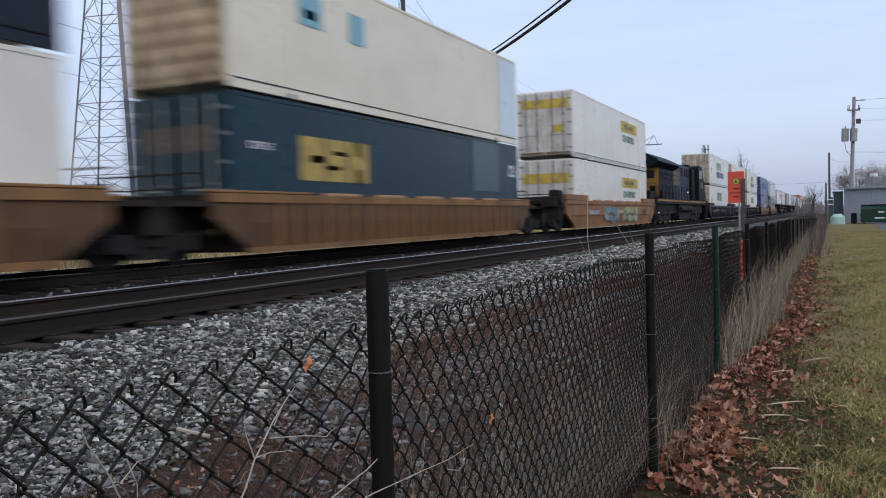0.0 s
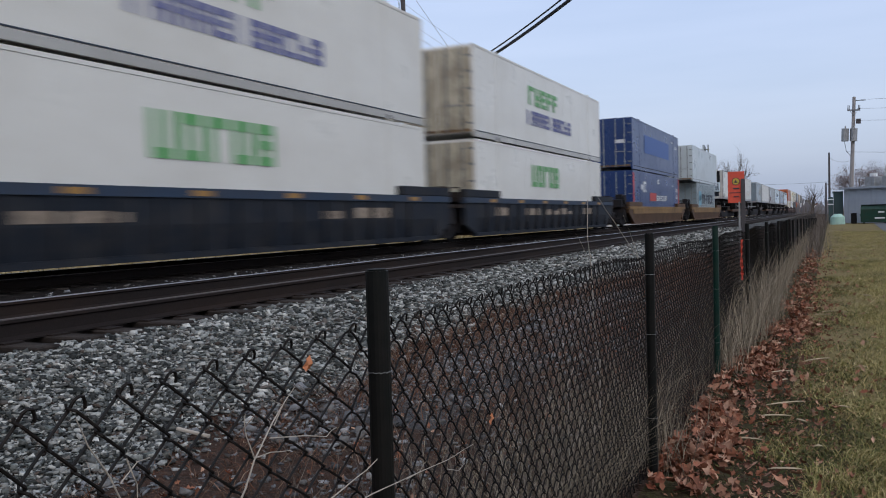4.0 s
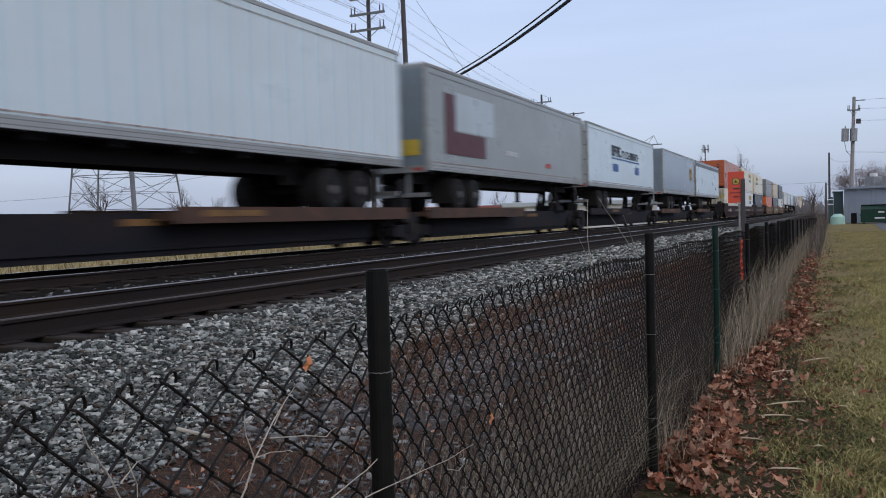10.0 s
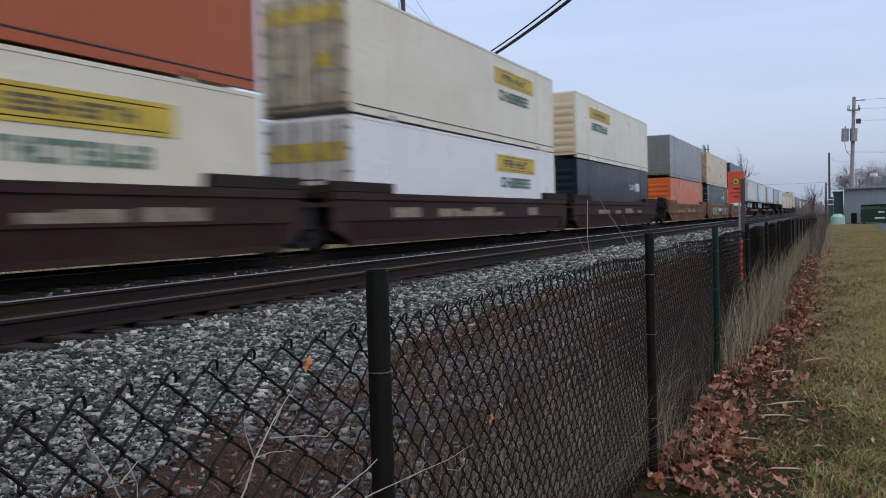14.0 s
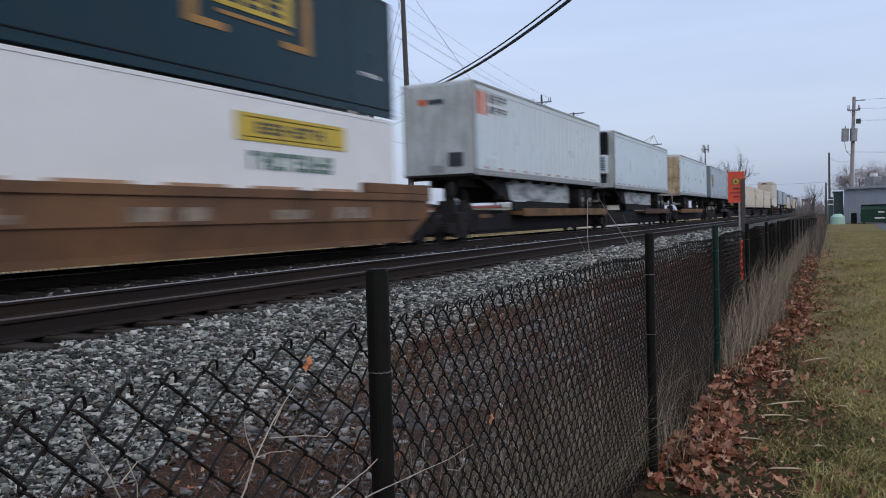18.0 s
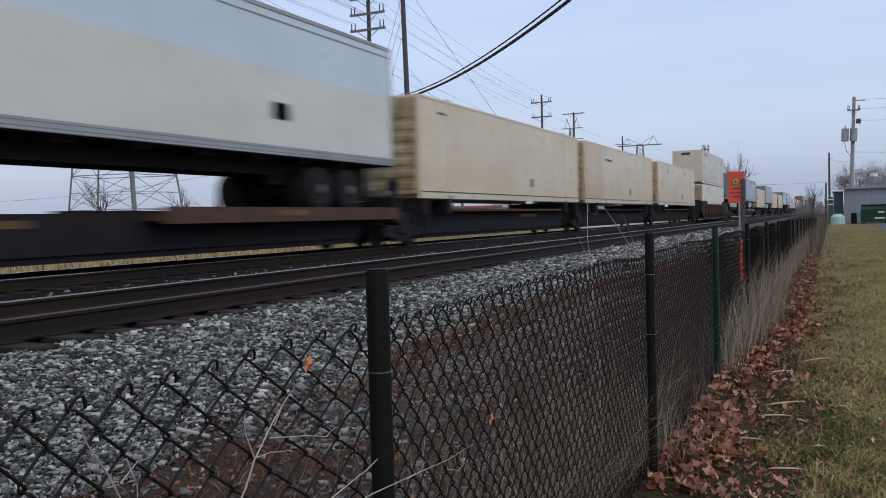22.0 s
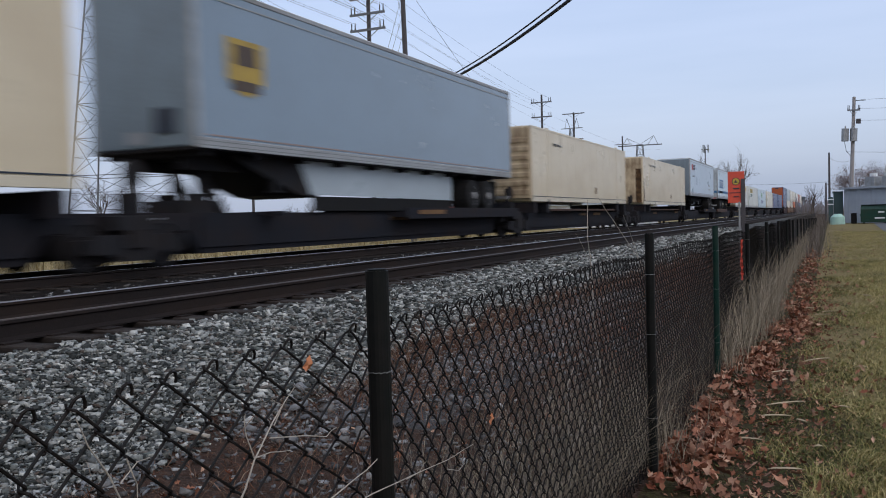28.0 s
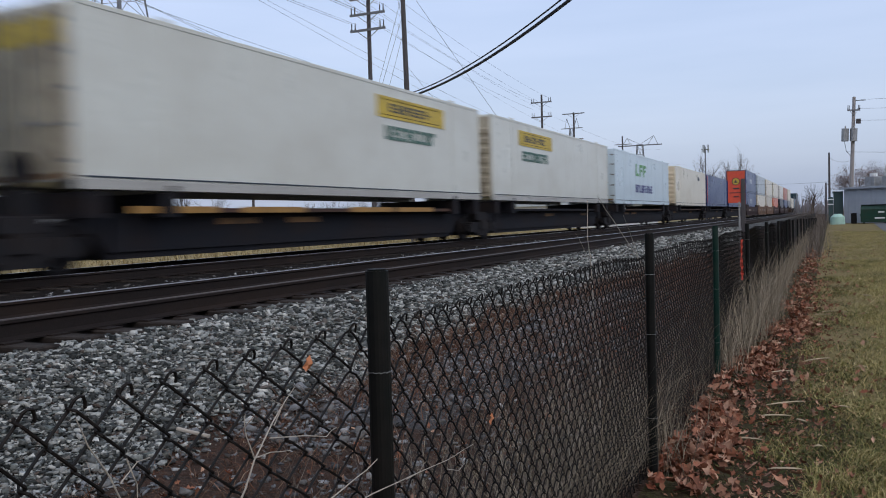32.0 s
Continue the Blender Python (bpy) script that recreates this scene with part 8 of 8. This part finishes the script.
    x = rng.normal(-1.3, 0.5, n) - 0.3 * (y > 50)
    h = rng.lognormal(-0.25, 0.35, n) * np.clip(0.6 + (y - 30) * 0.012, 0.6, 1.2)
    blades("fence_brush", "dark leafless brush along the far part of the fence", x, y, zfield(x), h, rng.uniform(0.006, 0.014, n), 0.35, DARK_B, rng, "brush")
    # pale thin stems close behind the wire
    n = 1700
    y = 2.1 + 5.5 * rng.uniform(0, 1, n) ** 1.1
    x = -0.97 - np.abs(rng.normal(0, 0.3, n))
    h = np.minimum(rng.lognormal(-1.35, 0.5, n), 0.95)
    blades("pale_stems", "thin pale dead stems tangled behind the wire", x, y, zfield(x), h, rng.uniform(0.002, 0.004, n), 0.5, STRAW_B, rng, "weeds")
    n = 2000
    y = 2.9 + 2.6 * rng.uniform(0, 1, n)
    x = -0.97 - np.abs(rng.normal(0, 0.28, n))
    h = np.minimum(rng.lognormal(-1.25, 0.55, n), 0.85)
    blades("tangled_stems", "pale tangled dead grass against the wire", x, y, zfield(x), h, rng.uniform(0.002, 0.0042, n), 0.75, STRAW_B, rng, "weeds")
    n = 5200
    y = 7.6 + 27 * rng.uniform(0, 1, n) ** 1.2
    x = rng.normal(-0.93, 0.09, n)
    h = rng.lognormal(-0.85, 0.4, n)
    blades("fence_weeds", "grey-brown dead weeds along the fence", x, y, zfield(x), np.minimum(h, 1.05), rng.uniform(0.004, 0.008, n), 0.4, STRAW_B, rng, "weeds")
    # dry field beyond the far track
    n = 26000
    x = rng.uniform(-48, -14.8, n)
    y = rng.uniform(4, 70, n)
    blades("field_grass", "dry straw-coloured grass beyond the tracks", x, y, zfield(x), 0.26 * rng.lognormal(0, 0.5, n), rng.uniform(0.012, 0.03, n), 0.6,
           island("field_straw", [(0.34, 0.26, 0.12), (0.44, 0.36, 0.19), (0.18, 0.14, 0.065), (0.26, 0.19, 0.085), (0.10, 0.08, 0.04)], 0.85, bump=0), rng)


build_grass()


def leaf_mesh(name, label, xs, ys, zs, size, rng):
    """Curled lobed leaves lying at all angles."""
    n = len(xs)
    shape = np.array([(-0.5, 0, 0), (-0.25, 0.26, 0.06), (-0.08, 0.16, 0.02), (0.08, 0.34, 0.09), (0.22, 0.15, 0.02), (0.5, 0.0, 0.10), (0.22, -0.15, 0.02), (0.08, -0.34, 0.09), (-0.08, -0.16, 0.02), (-0.25, -0.26, 0.06), (0, 0, -0.02)])
    v = np.repeat(shape[None], n, 0) * size[:, None, None] * rng.uniform(0.75, 1.25, (n, 1, 3))
    v[..., 2] *= rng.uniform(0.5, 4.0, (n, 1))
    a, b, c = rng.uniform(0, 2 * np.pi, n), rng.normal(0, 0.6, n), rng.normal(0, 0.6, n)
    x, y, z = v[..., 0], v[..., 1], v[..., 2]
    y, z = y * np.cos(b)[:, None] - z * np.sin(b)[:, None], y * np.sin(b)[:, None] + z * np.cos(b)[:, None]
    x, z = x * np.cos(c)[:, None] - z * np.sin(c)[:, None], x * np.sin(c)[:, None] + z * np.cos(c)[:, None]
    x, y = x * np.cos(a)[:, None] - y * np.sin(a)[:, None], x * np.sin(a)[:, None] + y * np.cos(a)[:, None]
    v = np.stack([x, y, z], -1) + np.stack([xs, ys, zs], 1)[:, None, :]
    tri = np.array([(10, i, (i + 1) % 10) for i in range(10)])
    f = (tri[None] + 11 * np.arange(n)[:, None, None]).reshape(-1, 3)
    return tagged(big_mesh(name, v.reshape(-1, 3), f, LEAF_B), label, "leaves", kind="stuff")


def build_leaves():
    rng = np.random.default_rng(5)
    n = 6200
    y = 4.35 + 28 * rng.uniform(0, 1, n) ** 1.9
    mid = np.interp(y, [4.6, 5.3, 6.2, 7.2, 9.3, 11.7, 15, 40], [-0.80, -0.70, -0.74, -0.72, -0.62, -0.42, -0.50, -0.7])
    x = mid + 0.02 + rng.normal(0, 0.115, n) * (1 + 0.4 * np.sin(y * 1.9))
    # heaped in clumps with bare gaps between them
    lump = np.sin(y * 2.4 + 0.6) + 0.7 * np.sin(y * 5.3 + x * 6)
    keep = rng.uniform(0, 1, n) < np.clip(0.62 + 0.4 * lump, 0.15, 1) * np.where(y > 13, 0.5, np.where(y < 4.9, 0.35, 1))
    x, y, n = np.maximum(x[keep], -0.86), y[keep], int(keep.sum())
    z = zfield(x) + rng.uniform(0.01, 0.07, n) * np.exp(-(x + 0.75) * 2.5)
    leaf_mesh("leaf_drift", "drift of red-brown oak leaves along the fence foot", x, y, z, rng.uniform(0.045, 0.105, n), rng)
    n = 520
    y = 3.6 + 30 * rng.uniform(0, 1, n) ** 1.4
    x = -0.5 + rng.exponential(0.5, n)
    leaf_mesh("scattered_leaves", "scattered brown leaves lying on the lawn", x, y, zfield(x) + 0.03, rng.uniform(0.04, 0.09, n), rng)
    n = 5200
    y = 3.7 + 15 * rng.uniform(0, 1, n) ** 1.4
    x = rng.normal(-0.30, 0.26, n)
    leaf_mesh("leaf_crumbs", "crumbled leaf bits on the bare soil strip", x, y, zfield(x) + 0.008, rng.uniform(0.012, 0.034, n), rng)
    n = 900
    y = 1.6 + 14 * rng.uniform(0, 1, n)
    x = rng.uniform(-3.2, -0.98, n)
    leaf_mesh("litter_leaves", "brown leaves caught in the weeds behind the fence", x, y, zfield(x) + 0.02, rng.uniform(0.03, 0.06, n), rng)


build_leaves()

M["twig"] = mat("pale_dry_twig", (0.38, 0.34, 0.29), 0.8, 0.0, (0.2, 0.17, 0.14), 0.5, 12.0)
M["stalk"] = mat("pale_straw_stalk", (0.40, 0.32, 0.21), 0.75, 0.0, (0.28, 0.21, 0.13), 0.5, 12.0)


def twig(name, label, limbs, cat="twig"):
    """A bare weed: each limb runs through points of x, y, z with a radius at its foot."""
    t = tagged(new(name), label, cat)
    for r, pts in limbs:
        verts, faces = [], []
        p = [Vector(q) for q in pts]
        if r >= 0.0028:
            p.insert(0, Vector((p[0].x - 0.02, p[0].y + 0.03, 0.0)))
        r *= 0.62
        fine = []
        for a, b in zip(p, p[1:]):
            for k in range(3):
                q = a.lerp(b, k / 3)
                fine.append(q + Vector((noise.noise(q * 9), noise.noise(q * 9 + Vector((5, 1, 2))), 0)) * 0.006)
        fine.append(p[-1])
        tube_path(verts, faces, fine, [r * (1 - 0.65 * i / len(fine)) for i in range(len(fine))], 5)
        me = bpy.data.meshes.new("stem")
        me.from_pydata(verts, [], faces)
        me.materials.append(M["twig"])
        part("stem", me, None, t)
    return t


twig("bare_weed", "pale bare weed stem in front of the wire", [(0.0035, [(-0.86, 1.06, 0.99), (-0.856, 1.08, 1.02), (-0.852, 1.1, 1.06), (-0.848, 1.15, 1.11), (-0.844, 1.18, 1.14), (-0.84, 1.2, 1.16)]), (0.0022, [(-0.86, 1.11, 1.06), (-0.856, 1.09, 1.1), (-0.852, 1.08, 1.14)]), (0.0022, [(-0.86, 1.11, 1.06), (-0.856, 1.15, 1.06), (-0.852, 1.2, 1.05)]), (0.002, [(-0.86, 1.17, 1.1), (-0.856, 1.19, 1.13), (-0.852, 1.15, 1.15)])], "weed")
twig("bare_weed", "pale arching twigs low against the fence", [(0.0032, [(-0.84, 1.25, 0.93), (-0.84, 1.35, 0.94), (-0.84, 1.44, 0.95), (-0.84, 1.48, 0.96)]), (0.003, [(-0.84, 1.33, 0.9), (-0.834, 1.44, 0.9), (-0.828, 1.59, 0.89), (-0.822, 1.77, 0.88), (-0.816, 1.92, 0.88)]), (0.0018, [(-0.84, 1.61, 0.88), (-0.836, 1.67, 0.88), (-0.832, 1.69, 0.9)]), (0.0018, [(-0.82, 1.77, 0.86), (-0.816, 1.83, 0.84), (-0.812, 1.86, 0.85)]), (0.002, [(-0.84, 1.13, 1.09), (-0.84, 1.23, 1.07), (-0.84, 1.3, 1.05), (-0.84, 1.33, 1.06)])], "weed")
twig("bare_weed", "pale bare twig leaning on the fence", [(0.0028, [(-0.852, 0.83, 1.07), (-0.848, 0.8, 1.12), (-0.844, 0.76, 1.17), (-0.84, 0.74, 1.21)]), (0.002, [(-0.84, 0.82, 1.14), (-0.84, 0.84, 1.1), (-0.84, 0.84, 1.07)]), (0.0018, [(-0.84, 0.81, 1.11), (-0.84, 0.84, 1.13), (-0.84, 0.86, 1.13)])], "weed")
twig("bare_weed", "upright pale dead stem by the wire", [(0.003, [(-0.95, 3.22, 0.27), (-0.95, 3.21, 0.55), (-0.95, 3.2, 0.78), (-0.95, 3.35, 0.85), (-0.95, 3.46, 0.88)]), (0.0018, [(-0.95, 3.23, 0.51), (-0.95, 3.4, 0.56), (-0.95, 3.54, 0.62)]), (0.002, [(-0.95, 2.62, 0.47), (-0.95, 2.51, 0.58), (-0.95, 2.44, 0.71), (-0.95, 2.38, 0.81)])], "weed")
twig("bare_weed", "tall thin bare weeds rising over the fence", [(0.0075, [(-1.25, 4.89, 0.58), (-1.25, 4.76, 0.86), (-1.25, 4.74, 1.16), (-1.25, 4.67, 1.32), (-1.25, 4.69, 1.53)]), (0.0065, [(-1.25, 6.44, 0.93), (-1.25, 6.08, 1.11), (-1.25, 5.61, 1.29), (-1.25, 5.15, 1.46), (-1.25, 4.92, 1.55)]), (0.0028, [(-1.25, 6.08, 1.11), (-1.25, 5.83, 1.29), (-1.25, 5.59, 1.44)]), (0.002, [(-1.25, 4.74, 1.16), (-1.25, 4.55, 1.29), (-1.25, 4.42, 1.35)])], "weed")



def husk(a, b, w):
    """A flat dry blade, pointed at both ends and a little arched."""
    a, b = Vector(a), Vector(b)
    d = (b - a)
    side = d.cross(UP).normalized()
    bm = bmesh.new()
    rows = []
    for t, ww, hh in ((0.0, 0.15, 0.0), (0.2, 0.85, 0.004), (0.5, 1.0, 0.006), (0.8, 0.7, 0.003), (1.0, 0.05, 0.0)):
        c = a + d * t + Vector((0, 0, hh)) + side * 0.004 * math.sin(t * 4)
        rows.append([bm.verts.new(c - side * w * ww / 2), bm.verts.new(c + Vector((0, 0, 0.006 * ww))), bm.verts.new(c + side * w * ww / 2), bm.verts.new(c - Vector((0, 0, 0.006)))])
    for p, q in zip(rows, rows[1:]):
        for i in range(4):
            bm.faces.new((p[i], p[(i + 1) % 4], q[(i + 1) % 4], q[i]))
    bm.faces.new(rows[0])
    bm.faces.new(rows[-1][::-1])
    tagged(part("dry_stalk", bm, M["stalk"]), "pale dry stalk lying on the lawn", "stalk", "dry stalks on the lawn")


def stalks_and_sticks():
    rng = random.Random(6)
    for x0, y0, x1, y1, w in ((-0.33, 4.90, -0.14, 4.93, 0.026), (-0.47, 6.16, -0.26, 6.21, 0.032), (-0.45, 6.52, -0.18, 6.72, 0.03), (-0.64, 9.5, -0.5, 9.66, 0.045), (-0.52, 7.83, -0.33, 7.97, 0.03),
                              (-0.6, 5.49, -0.4, 5.50, 0.022), (-0.23, 6.13, -0.16, 6.05, 0.025), (-0.40, 7.49, -0.34, 7.56, 0.03), (-0.11, 5.45, -0.06, 5.46, 0.03), (-0.26, 8.51, -0.02, 8.77, 0.02)):
        husk((x0, y0, 0.03), (x1, y1, 0.035), w)
    for k in range(14):
        y = 5.6 + 14 * rng.random() ** 1.6
        x = rng.uniform(-0.6, 0.7)
        L, a = rng.uniform(0.06, 0.2), rng.uniform(-0.6, 0.9)
        husk((x, y, 0.03), (x + L * math.cos(a), y + L * math.sin(a), 0.03), rng.uniform(0.01, 0.024))
    s = part("wood_stick", box(-0.11, 0.11, -0.012, 0.012, 0, 0.02, bevel=0.004), M["twig"])
    s.matrix_basis = pose(-3.6, 4.05, 0.16, 0, 12, 15)
    tagged(s, "pale broken stick lying among the stones", "stick")


stalks_and_sticks()


def caught_leaf(y, z, s):
    bm = bmesh.new()
    pts = [(-0.5, 0.0), (-0.2, 0.4), (0.15, 0.3), (0.5, 0.5), (0.4, 0.0), (0.45, -0.4), (0.0, -0.5), (-0.35, -0.3)]
    c = bm.verts.new((0.004, 0, 0))
    r = [bm.verts.new((0.006 * math.sin(i * 2), a * s, b * s)) for i, (a, b) in enumerate(pts)]
    for i in range(len(r)):
        bm.faces.new((c, r[i], r[(i + 1) % len(r)]))
    ob = part("caught_leaf", bm, M["caught"])
    ob.matrix_basis = pose(FX - 0.015, y, z, 10, 5, 0)
    tagged(ob, "orange-brown dry leaf caught in the wire", "leaf", "leaves caught in the fence")


M["caught"] = mat("orange_dry_leaf", (0.45, 0.17, 0.07), 0.7, 0.0, (0.3, 0.1, 0.05), 0.5, 30.0)
caught_leaf(1.35, 1.17, 0.03)
caught_leaf(2.29, 0.85, 0.032)



def motions():
    for ob, u, z in TRAIN:
        walk(ob, [(0, pose(TX, u, z)), (32, pose(TX, u - SPEED * 32, z))])


motions()
